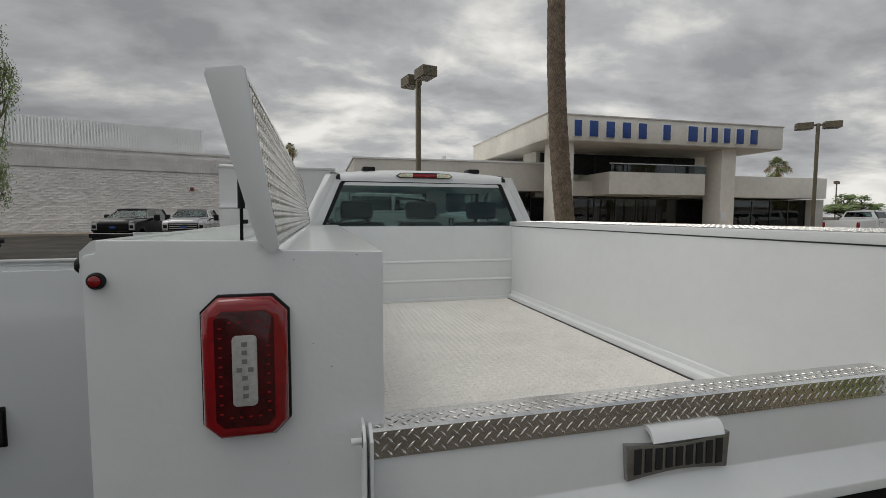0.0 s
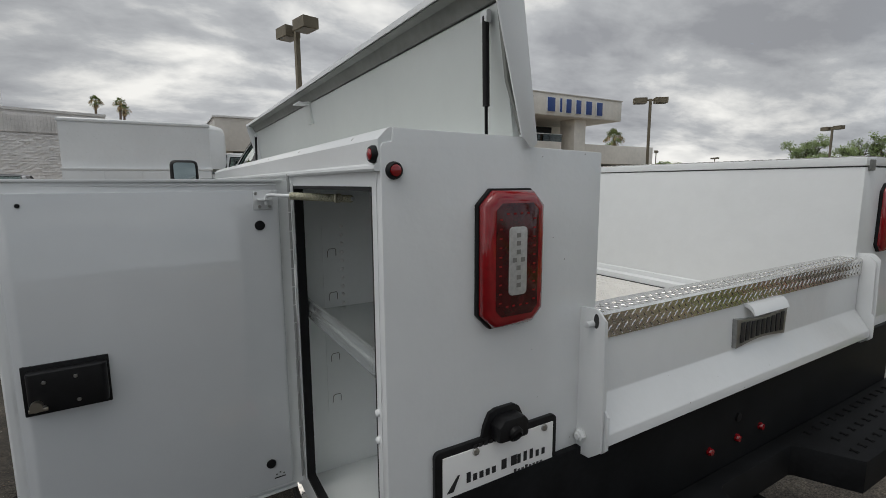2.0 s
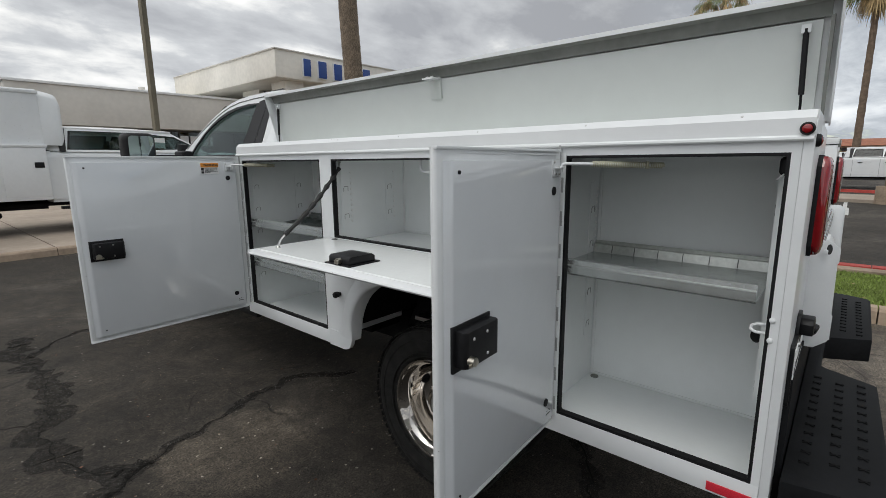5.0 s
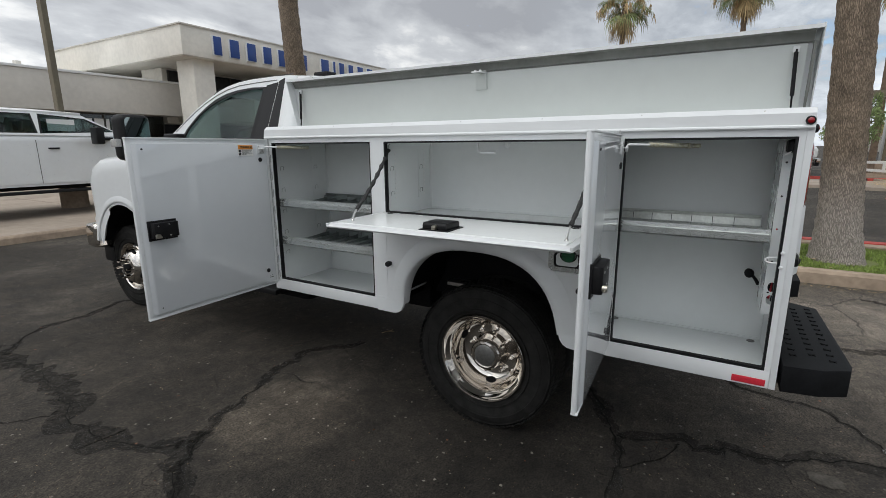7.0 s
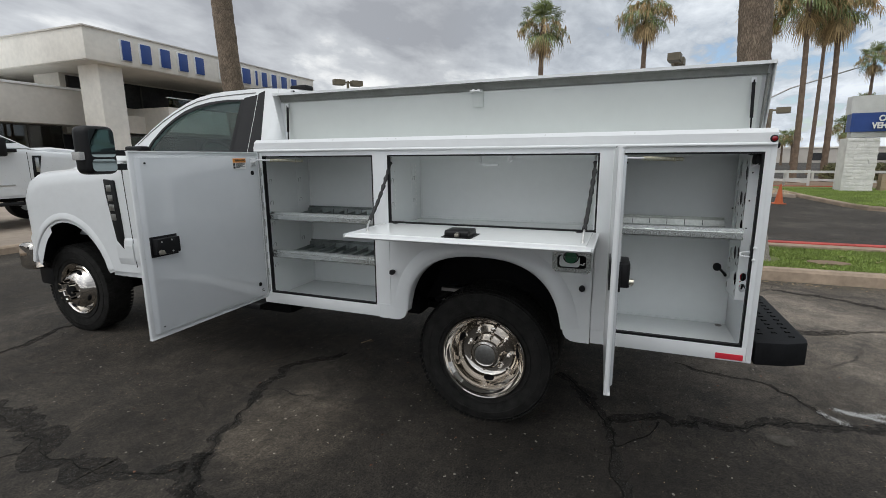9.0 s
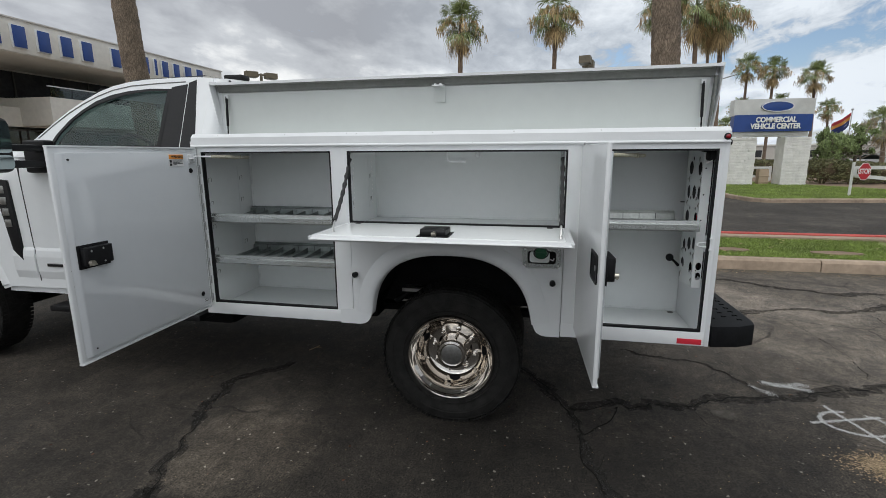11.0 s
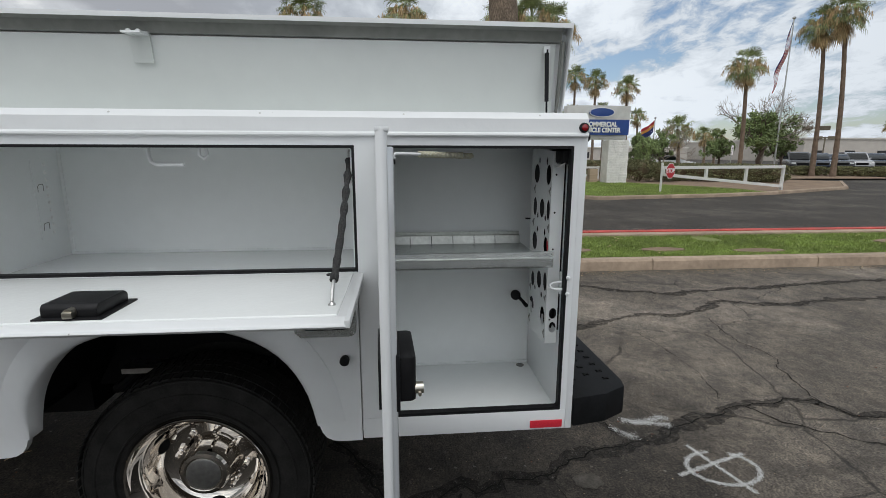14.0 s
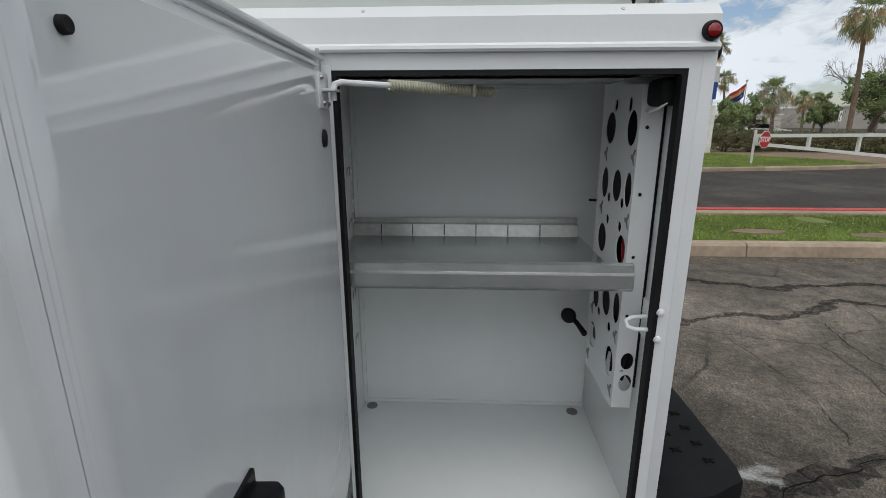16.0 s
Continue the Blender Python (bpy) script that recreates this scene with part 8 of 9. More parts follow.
kuv.matrix_basis = pose(1.28, 14.15, 0.13, 0, 0, -90) @ Matrix.Scale(1.07, 4)

s = Shape()
s.prism([(2.20, 1.40), (2.36, 1.40), (2.34, 1.30), (2.28, 1.02), (2.18, 0.98)], "x", 0.99, 1.012, 0.006)
vent2 = part("fender_vent", s, PLASTIC, kuv, "dark fender vent trim")
s = Shape()
s.box(1.008, 1.018, 2.235, 2.30, 1.08, 1.36, 0.006)
part("vent_bar", s, STEEL, vent2)
s = Shape()
s.box(0.995, 1.010, 1.55, 1.85, 0.83, 0.86, 0.004)
part("door_emblem", s, STEEL, kuv)

# dark off-roader at the edge of the lot
suv = thing("dark_suv", "dark grey boxy off-roader parked on the lot", "suv", (0, 0, 0))
pickup_front(suv, 0, 0.93, -0.55, PAINT_GREY, 2.45, 1.70, grille=PAINT_GREY)
greenhouse(suv, 0, 0.93, -1.75, -1.35, 1.05, 0.75, 1.42, 1.88, PAINT_GREY, GLASS_DARK, two_doors=True, rear_half=0.86)
s = Shape()
s.box(-0.92, 0.92, -1.80, -0.52, 0.62, 1.43, 0.05)
part("rear_body", s, PAINT_GREY, suv)
for sg in (-1, 1):
    plain_wheel(1.70, sg, 0.98, suv, 0.42, False)
    plain_wheel(-1.15, sg, 0.98, suv, 0.42, False)
suv.matrix_basis = pose(-14.9, 22.5, 0, 0, 0, 250)

# ---- entrance sign, gate, flagpoles and other street furniture ----
BRUSHED = material("brushed_sign_metal", (0.66, 0.66, 0.63), 0.38, 0.35, vary=0.08, vscale=3)
PIER = material("white_rough_stone", (0.80, 0.785, 0.755), 0.95, vary=0.1, vscale=3, bump=0.5, bscale=18)
GATEWHITE = material("white_gate_paint", (0.72, 0.72, 0.70), 0.5, vary=0.05, vscale=3)
SIGNRED = material("stop_red", (0.50, 0.02, 0.03), 0.4, vary=0.05)
sign = thing("entrance_sign", "blue and silver business sign on two white stone piers", "sign", (21.3, -8.15, 0.1))
SY0, SY1, SXF = -9.72, -6.58, 21.0
s = Shape()
arc = lambda u: 0.16 * (1 - u * u)
rows = []
for k in range(13):
    u = -1 + 2 * k / 12
    y = (SY0 + SY1) / 2 + u * (SY1 - SY0) / 2
    rows.append([(SXF - arc(u), y, 3.10), (SXF - arc(u), y, 3.78), (SXF + 0.5, y, 3.78), (SXF + 0.5, y, 3.10)])
s.loft(rows)
part("sign_head", s, BRUSHED, sign, "brushed silver sign head")
s = Shape()
s.loft([[(SXF - arc(u) - 0.03, (SY0 + SY1) / 2 + u * (SY1 - SY0) / 2 * 0.975, z) for z in (2.42, 3.13)] + [(SXF + 0.4, (SY0 + SY1) / 2 + u * (SY1 - SY0) / 2 * 0.975, z) for z in (3.13, 2.42)] for u in [-1 + 2 * k / 12 for k in range(13)]])
face = part("sign_face", s, BLUE, sign, "blue sign face with white lettering")
s = Shape()
s.box(SXF + 0.02, SXF + 0.42, SY0 + 0.12, SY1 - 0.12, 2.20, 2.42, 0.01)
part("sign_foot", s, BRUSHED, sign)
s = Shape()
yc = (SY0 + SY1) / 2 + 0.0
s.prism([(yc - 0.05 + 0.62 * math.cos(k * math.tau / 32), 3.46 + 0.225 * math.sin(k * math.tau / 32)) for k in range(32)], "x", SXF - 0.23, SXF - 0.12, 0.01)
oval = part("oval_emblem", s, BLUE, sign, "plain blue oval emblem with pale rim")
s = Shape()
s.ring([(yc - 0.05 + 0.62 * math.cos(k * math.tau / 32), 3.46 + 0.225 * math.sin(k * math.tau / 32)) for k in range(32)], [(yc - 0.05 + 0.585 * math.cos(k * math.tau / 32), 3.46 + 0.195 * math.sin(k * math.tau / 32)) for k in range(32)], "x", SXF - 0.245, SXF - 0.225)
part("oval_rim", s, CLAD, oval)
for text, z in (("COMMERCIAL", 2.90), ("VEHICLE CENTER", 2.63)):
    words("lettering", text, pose(SXF - 0.215, yc - 0.05, z, 90, 0, -90), 0.30, PAPER, sign, "white lettering", 0.012, 0.83, 0.040)
rng = random.Random(4)
for y0 in (-9.75, -7.62):
    s = Shape()
    s.box(21.0, 21.75, y0, y0 + 1.02, 0.05, 2.18)
    pier = part("stone_pier", s, PIER, sign, "white rough stone pier")
    for face_k in range(2):
        for row in range(17):
            z = 0.08 + row * 0.1235
            y = y0 + 0.0
            while y < y0 + 1.0:
                w = min(rng.uniform(0.16, 0.48), y0 + 1.02 - y)
                s = Shape()
                d = rng.uniform(0.015, 0.04)
                if face_k == 0:
                    s.box(21.0 - d, 21.01, y + 0.002, y + w - 0.002, z, z + 0.122, 0.012)
                else:
                    if y > y0 + 0.72:
                        break
                    s.box(21.0 + (y - y0) + 0.006, 21.0 + (y - y0) + w - 0.006, y0 - d, y0 + 0.01, z, z + 0.120, 0.010)
                part("stone", s, PIER, pier)
                y += w
s = Shape()
s.box(21.4, 21.75, -8.45, -8.05, 0.05, 0.78, 0.02)
s.box(21.38, 21.77, -8.47, -8.03, 0.20, 0.26, 0.01)
s.box(21.38, 21.77, -8.47, -8.03, 0.45, 0.51, 0.01)
solo("utility_post", s, FARWALL, "short tan utility post between the sign piers", "post", at=(21.5, -8.2, 0.05))


def gate_post_rails(name, a, b, label, h0=0.62, h1=1.22, posts=5, slope=0.0):
    g = thing(name, label, "gate", (a[0], a[1], 0))
    a, b = Vector((*a, 0)), Vector((*b, 0))
    d = (b - a).normalized()
    side = Vector((-d.y, d.x, 0)) * 0.05
    for z0, z1 in ((h1, h1), (h0 + slope, h0)):
        s = Shape()
        p, q = a + Vector((0, 0, z0)), b + Vector((0, 0, z1))
        s.loft([[c - side + Vector((0, 0, -0.055)), c + side + Vector((0, 0, -0.055)), c + side + Vector((0, 0, 0.055)), c - side + Vector((0, 0, 0.055))] for c in (p, q)])
        part("rail", s, GATEWHITE, g)
    for k in range(posts):
        f = (k + 0.02) / (posts - 1) if k else 0.0
        c = a.lerp(b, min(f, 0.995))
        zl = h0 + slope * (1 - f)
        s = Shape()
        m = Matrix.Translation(c + Vector((0, 0, (zl + h1) / 2 if k < posts - 1 else (h1 + h0) / 2 - 0.1))) @ Matrix.Rotation(math.atan2(d.y, d.x), 4, "Z")
        s.turned_box(m, 0.09, 0.09, h1 - zl if k < posts - 1 else h1 - h0 + 0.35)
        part("upright", s, GATEWHITE, g)
    return g


GA, GB = (15.45, -8.45), (16.35, -14.1)
gate_post_rails("barrier_gate", GA, GB, "white metal barrier arm across the exit lane", 0.24, 1.02, 4, 0.52)
s = Shape()
s.cyl((15.42, -8.38, 0.0), (15.42, -8.38, 1.20), 0.04)
post = solo("gate_pivot_post", s, GATEWHITE, "white steel post at the barrier's end", "post", at=(15.42, -8.38, 0))
stop = thing("stop_sign", "red octagonal stop sign with white rim and lettering", "sign", (15.32, -8.54, 0.9))
m = pose(15.32, -8.66, 0.90, 90, 0, -63)


def oct_shape(r, d0, d1):
    s = Shape()
    s.prism([(r * math.cos(radians(22.5 + 45 * k)), r * math.sin(radians(22.5 + 45 * k))) for k in range(8)], "z", d0, d1)
    bmesh.ops.transform(s.bm, matrix=m, verts=s.bm.verts)
    return s


part("rim", oct_shape(0.30, -0.004, 0.004), PAPER, stop)
part("face", oct_shape(0.278, 0.003, 0.009), SIGNRED, stop)
words("lettering", "STOP", m @ Matrix.Translation((0, 0, 0.010)), 0.235, PAPER, stop, "white lettering", 0.003, 0.86)
gate_post_rails("pipe_barrier", (24.42, -3.9), (24.52, -6.55), "white pipe barrier arm beyond the lawn", 0.30, 0.78, 4, 0.18)
gate_post_rails("pipe_barrier", (24.70, -5.65), (24.75, -9.9), "white pipe barrier behind the sign", 0.30, 0.76, 5, 0.12)
for x, y in ((24.42, -3.86), (24.70, -5.62), (24.75, -9.92)):
    s = Shape()
    s.cyl((x, y, 0.0), (x, y, 0.84), 0.045, seg=12)
    solo("barrier_post", s, GATEWHITE, "white steel post of the pipe barrier", "post", at=(x, y, 0))
s = Shape()
CONE = material("faded_cone_orange", (0.55, 0.13, 0.045), 0.6, vary=0.15, vscale=6)
s.cyl((15.4, -3.15, 0.03), (15.4, -3.15, 0.62), 0.12, 0.028, 20)
s.box(15.23, 15.57, -3.32, -2.98, 0.0, 0.035, 0.01)
solo("traffic_cone", s, CONE, "orange traffic cone on the lane edge", "cone", at=(15.4, -3.15, 0))

FLAG_R = material("flag_red_cloth", (0.35, 0.03, 0.04), 0.8, vary=0.1)
FLAG_W = material("flag_white_cloth", (0.65, 0.64, 0.62), 0.8, vary=0.05)
FLAG_B = material("flag_blue_cloth", (0.02, 0.03, 0.12), 0.8, vary=0.1)
FLAG_G = material("flag_gold_cloth", (0.55, 0.25, 0.05), 0.8, vary=0.1)


def flagpole(x, y, h, limp, stripes, label):
    t = thing("flagpole", label, "flagpole", (x, y, 0))
    s = Shape()
    s.cyl((x, y, 0), (x, y, h), 0.06, 0.035, 12)
    s.lathe((x, y, h), (0, 0, 1), [(0.05, 0), (0.11, 0.05), (0.11, 0.12), (0.05, 0.17), (0, 0.18)], 12)
    part("pole", s, STEEL, t)
    n2 = len(stripes)
    for k, mat in enumerate(stripes):
        s = Shape()
        rows = []
        for i in range(13):
            u = i / 12
            px = -limp[0] * u
            drop = limp[1] * u ** 0.8
            wob = 0.10 * math.sin(u * 9 + k * 0.5)
            rows.append([(x + wob, y + px * 1.0 + 0.05, h - 0.15 - drop - limp[2] * (k + e) / n2) for e in (0, 1)])
        s.loft([[p for p in r] + [(p[0] + 0.015, p[1], p[2]) for p in r[::-1]] for r in rows])
        part("flag_stripe", s, mat, t)


flagpole(29.0, -24.2, 10.1, (-0.8, 3.3, 1.2), [FLAG_B, FLAG_R, FLAG_W, FLAG_R, FLAG_W, FLAG_R, FLAG_W, FLAG_R], "tall steel flagpole with a limp striped flag")
flagpole(44.0, -23.6, 4.9, (-1.3, 0.9, 1.1), [FLAG_R, FLAG_G, FLAG_B, FLAG_B], "flagpole with a red, gold and blue flag")

# small lane sign with a turn arrow beyond the hedge
lane_sign = thing("arrow_sign", "small white lane sign with a black turn arrow", "sign", (26, -18.82, 0))
s = Shape()
s.cyl((26.02, -18.82, 0), (26.02, -18.82, 2.0), 0.03, seg=10)
part("post", s, STEEL, lane_sign)
m = pose(25.98, -18.82, 1.76, 90, 0, -53)
s = Shape()
s.prism(rounded(-0.22, 0.22, -0.28, 0.28, 0.03), "z", -0.004, 0.004)
bmesh.ops.transform(s.bm, matrix=m, verts=s.bm.verts)
part("panel", s, PAPER, lane_sign)
s = Shape()
s.prism([(-0.10, -0.20), (-0.05, -0.20), (-0.05, 0.03), (0.0, 0.09), (0.06, 0.09), (0.06, 0.04), (0.16, 0.115), (0.06, 0.19), (0.06, 0.14), (-0.02, 0.14), (-0.10, 0.05)], "z", 0.004, 0.008)
bmesh.ops.transform(s.bm, matrix=m, verts=s.bm.verts)
part("arrow", s, FRAME, lane_sign, "black bent arrow")

# far buildings
FARTAN = material("tan_far_wall", (0.56, 0.52, 0.47), 0.85, vary=0.08, vscale=0.5)
far = thing("low_white_building", "long low white building beyond the far lot", "building", (92, -105, 0))
s = Shape()
s.box(78, 150, -60, -20, 0, 4.6)
bmesh.ops.transform(s.bm, matrix=Matrix.Translation((14, -63, 0)), verts=s.bm.verts)
part("wall", s, FARTAN, far)
s = Shape()
s.box(77.8, 150, -60.2, -19.8, 4.6, 4.95)
bmesh.ops.transform(s.bm, matrix=Matrix.Translation((14, -63, 0)), verts=s.bm.verts)
part("coping", s, STUCCO2, far)
for k in range(5):
    s = Shape()
    y = -85 - k * 7.5
    s.box(91.85, 92.02, y - 2.2, y, 1.2, 2.3)
    part("window", s, DARKROOM, far)
mid = thing("low_white_building", "low pale commercial building beyond the palms", "building", (120, -50, 0))
s = Shape()
s.box(120, 140, -75, -27, 0, 3.0)
part("wall", s, FARTAN, mid)
s = Shape()
s.box(119.8, 140, -75.2, -26.8, 3.0, 3.3)
part("coping", s, STUCCO, mid)
for k in range(7):
    s = Shape()
    s.box(119.9, 120.05, -37 - k * 5.5, -34.6 - k * 5.5, 0.5, 2.0)
    part("window", s, DARKROOM, mid)
red = thing("tile_roof_building", "tan two-storey building with red clay tile roof", "building", (150, 10, 0))
s = Shape()
s.box(150, 175, -7, 26, 0, 4.7)
part("wall", s, FARWALL, red)
s = Shape()
s.prism([(149, 4.4), (156, 6.2), (170, 6.2), (177, 4.4)], "y", -8, 27)
part("roof", s, TILE_ROOF, red)
s = Shape()
s.prism([(147.5, 2.3), (150.2, 3.0), (150.2, 2.2)], "y", -8, 27)
part("lower_roof", s, TILE_ROOF, red)
for k in range(6):
    s = Shape()
    s.box(149.8, 150.05, 22 - k * 5, 25 - k * 5, 3.2, 4.0)
    part("window", s, DARKROOM, red)
street_lamp(48.2, 18.4, 6.0, 70)
street_lamp(67.2, 20.4, 6.0, 70)
street_lamp(91.0, 52.6, 6.0, 70)
street_lamp(62.6, 45.1, 6.0, 30)
street_lamp(28.4, -5.6, 4.0, 75)
street_lamp(32.4, -30.05, 3.55, 48)
street_lamp(44.6, -42.5, 3.30, 48)
# a low mast arm over the far road
s = Shape()
s.tube([(50, -10.1, 0), (50, -10.1, 6.6), (49.4, -11.6, 7.4), (47.6, -15.8, 8.6)], [0.12, 0.10, 0.07, 0.05], 8)
solo("mast_arm", s, STEEL, "grey steel street-light mast with a long arm", "mast", at=(50, -10.1, 0))

# ground marks: sprayed figures and worn patches
def stroke(s, pts, w, z=0.004, rng=random.Random(2)):
    rows, ww = [], w
    for i, p in enumerate(pts):
        a, b = Vector(pts[max(0, i - 1)]), Vector(pts[min(len(pts) - 1, i + 1)])
        d = (b - a).normalized()
        nrm = Vector((-d.y, d.x))
        ww = 0.72 * ww + 0.28 * w * rng.uniform(0.2, 1.8)
        p = Vector(p)
        rows.append([(*(p + nrm * ww), z), (*(p - nrm * ww), z)])
    s.loft(rows, caps=False, closed=False)


def tar_band(s, pts, w, seed):
    """A band whose two edges wander each by itself, swelling and thinning."""
    rows = []
    for i, p in enumerate(pts):
        a, b = Vector(pts[max(0, i - 1)]), Vector(pts[min(len(pts) - 1, i + 1)])
        d = (b - a).normalized()
        nrm = Vector((-d.y, d.x))
        p = Vector(p)
        e = [max(0.12, 0.9 + 1.5 * noise.noise((p.x * 4, p.y * 4, seed * 3 + q)) + 0.9 * noise.noise((p.x * 17, p.y * 17, seed * 3 + q))) for q in (0, 1)]
        rows.append([(*(p + nrm * w * e[0]), 0.0022), (*(p - nrm * w * e[1]), 0.0022)])
    s.loft(rows, caps=False, closed=False)


def scatter(name, spots, mat, label, category, kind="structure", z=0.0035):
    """Many tiny flat flecks; spots are (x, y, size)."""
    vs, fs = [], []
    rr = random.Random(3)
    for x, y, sz in spots:
        a0 = rr.uniform(0, math.tau)
        k = len(vs)
        vs += [(x + sz * rr.uniform(0.6, 1.2) * math.cos(a0 + q * 1.571), y + sz * rr.uniform(0.6, 1.2) * math.sin(a0 + q * 1.571), z + rr.uniform(0, 0.0015)) for q in range(4)]
        fs.append((k, k + 1, k + 2, k + 3))
    data = bpy.data.meshes.new(name)
    data.from_pydata(vs, [], fs)
    data.materials.append(mat)
    return tagged(new(name, data), label, category, kind=kind)


def sprayed(lines, rr):
    """Sprayed strokes: flecks thick along each line and thinning out beside it; a line is points, half width, flecks per metre."""
    spots = []
    for pts, w, per in lines:
        for a, b in zip(pts, pts[1:]):
            ln = math.hypot(b[0] - a[0], b[1] - a[1])
            for _ in range(int(ln * per * 1.7)):
                u = rr.random()
                spots.append((a[0] + (b[0] - a[0]) * u + rr.gauss(0, w), a[1] + (b[1] - a[1]) * u + rr.gauss(0, w), rr.uniform(0.0012, 0.0030)))
    return spots


rr = random.Random(21)
cx, cy = 0.235, -0.125
ringline = [(cx + 0.125 * math.cos(k * math.tau / 20), cy + 0.175 * math.sin(k * math.tau / 20)) for k in range(19)]
scatter("sprayed_mark", sprayed([(ringline, 0.0065, 2300), ([(0.42, -0.055), (0.05, -0.16)], 0.006, 2600), ([(0.20, 0.12), (0.33, -0.30)], 0.006, 2600)], rr), CHALK, "white sprayed circle and cross on the asphalt", "paint mark")
scatter("sprayed_mark", sprayed([([(0.69, 0.18), (0.66, 0.12), (0.66, 0.05), (0.70, -0.06), (0.68, -0.09)], 0.015, 3000), ([(0.66, 0.13), (0.64, 0.03), (0.61, -0.08)], 0.013, 2600), ([(0.62, 0.27), (0.58, 0.25)], 0.010, 1700), ([(0.57, 0.24), (0.51, 0.18)], 0.016, 2300)], rr), CHALK, "rough white paint streaks on the asphalt", "paint mark")
SAND = material("loose_sand", (0.33, 0.25, 0.16), 0.95, spec=0.1, vary=0.35, vscale=40, island=0.5)
scatter("loose_gravel", [(-0.18 + rr.gauss(0, 0.055), -0.04 + rr.gauss(0, 0.085), rr.uniform(0.002, 0.007)) for _ in range(2600)], SAND, "loose sandy gravel on the asphalt", "gravel", "stuff")
CHIPS = material("pale_wood_chips", (0.52, 0.38, 0.22), 0.9, spec=0.1, vary=0.2, vscale=20, island=0.4)
LITTER = material("dry_litter", (0.34, 0.25, 0.15), 0.95, spec=0.1, vary=0.3, vscale=20, island=0.5)
scatter("wood_chips", [(20.0 + rr.gauss(0, 0.9), -4.05 + rr.gauss(0, 0.28), rr.uniform(0.02, 0.06)) for _ in range(420)], CHIPS, "pale wood chips on the walk", "wood chips", "stuff", z=0.13)
scatter("dry_litter", [(4.08 - abs(rr.gauss(0, 0.10)), rr.uniform(-9, 4), rr.uniform(0.004, 0.016)) for _ in range(900)], LITTER, "dry plant litter along the kerb", "litter", "stuff")
scatter("dry_litter", [(rr.uniform(4.4, 6.0), rr.uniform(-9, 3), rr.uniform(0.008, 0.03)) for _ in range(160)], LITTER, "dry bits of palm litter on the grass", "litter", "stuff", z=0.135)
scatter("asphalt_grit", [(rr.uniform(-2.6, 3.9), rr.uniform(-3.5, 7.0), rr.uniform(0.0012, 0.0035)) for _ in range(9000)], SAND, "loose grit on the asphalt", "grit", "stuff", z=0.002)
# tar-sealed seams and open cracks across the bay
TAR = material("crack_tar", (0.036, 0.0345, 0.0325), 0.9, spec=0.08, vary=0.6, vscale=24, bump=0.5, bscale=90)
tnt = TAR.node_tree
t_noise = tnt.nodes.new("ShaderNodeTexNoise")
t_noise.inputs["Scale"].default_value, t_noise.inputs["Detail"].default_value, t_noise.inputs["Roughness"].default_value = 22, 6, 0.65
t_coord = tnt.nodes.new("ShaderNodeTexCoord")
tnt.links.new(t_coord.outputs["Object"], t_noise.inputs["Vector"])
t_ramp = tnt.nodes.new("ShaderNodeValToRGB")
t_ramp.color_ramp.elements[0].position, t_ramp.color_ramp.elements[1].position = 0.28, 0.52
t_ramp.color_ramp.elements[1].color = (0.55, 0.55, 0.55, 1)
tnt.links.new(t_noise.outputs[0], t_ramp.inputs[0])
tnt.links.new(t_ramp.outputs[0], tnt.nodes["Principled BSDF"].inputs["Alpha"])
CRACK = material("crack_shadow", (0.010, 0.010, 0.009), 0.95, spec=0.05)
SEAMS = [(0.030, 0.005, ((0.08, 1.46), (0.14, 1.31), (0.22, 1.18), (0.17, 1.10), (0.23, 0.97), (0.24, 0.84), (0.28, 0.70), (0.36, 0.58), (0.43, 0.42), (0.46, 0.24), (0.50, 0.05), (0.59, -0.10), (0.66, -0.34), (0.76, -0.58), (0.79, -0.80), (0.83, -0.99), (0.80, -1.14), (0.62, -1.22), (0.40, -1.9), (0.2, -3.2))),
         (0.026, 0.005, ((0.60, 1.79), (0.37, 1.62), (0.17, 1.53), (0.02, 1.46), (-0.15, 1.42), (-0.28, 1.44), (-0.43, 1.43), (-0.56, 1.39), (-0.66, 1.33), (-0.95, 1.22), (-1.5, 1.15))),
         (0.004, 0.003, ((-0.16, 1.41), (-0.03, 1.26), (0.11, 1.18), (0.22, 1.17))),
         (0.014, 0.004, ((1.10, 1.02), (0.98, 0.80), (0.97, 0.58), (0.88, 0.43), (0.74, 0.33), (0.63, 0.28), (0.52, 0.23))),
         (0.006, 0.004, ((0.77, -0.65), (0.67, -0.70), (0.56, -0.78), (0.50, -0.86), (0.46, -0.94), (0.39, -0.97), (0.30, -1.25))),
         (0.003, 0.0035, ((2.30, -1.43), (1.96, -1.35), (1.72, -1.33), (1.52, -1.38), (1.38, -1.38), (1.22, -1.26), (1.04, -1.22), (0.85, -1.17), (0.71, -1.18), (0.61, -1.22))),
         (0.0015, 0.0012, ((2.00, -0.58), (1.69, -0.64), (1.47, -0.64), (1.10, -0.62), (0.83, -0.54))),
         (0.034, 0.002, ((2.05, 0.3), (2.16, -0.12), (2.28, -0.40), (2.41, -0.74), (2.44, -0.96), (2.40, -1.30), (2.59, -1.60), (2.78, -1.88), (2.69, -2.12), (2.61, -2.45), (2.68, -2.92), (2.72, -3.5), (2.9, -6.0))),
         (0.036, 0.002, ((3.62, -0.2), (3.52, -0.60), (3.38, -0.78), (3.21, -1.06), (3.08, -1.45), (3.15, -1.90), (3.18, -2.42), (3.28, -3.1), (3.38, -4.1), (3.5, -6.0)))]
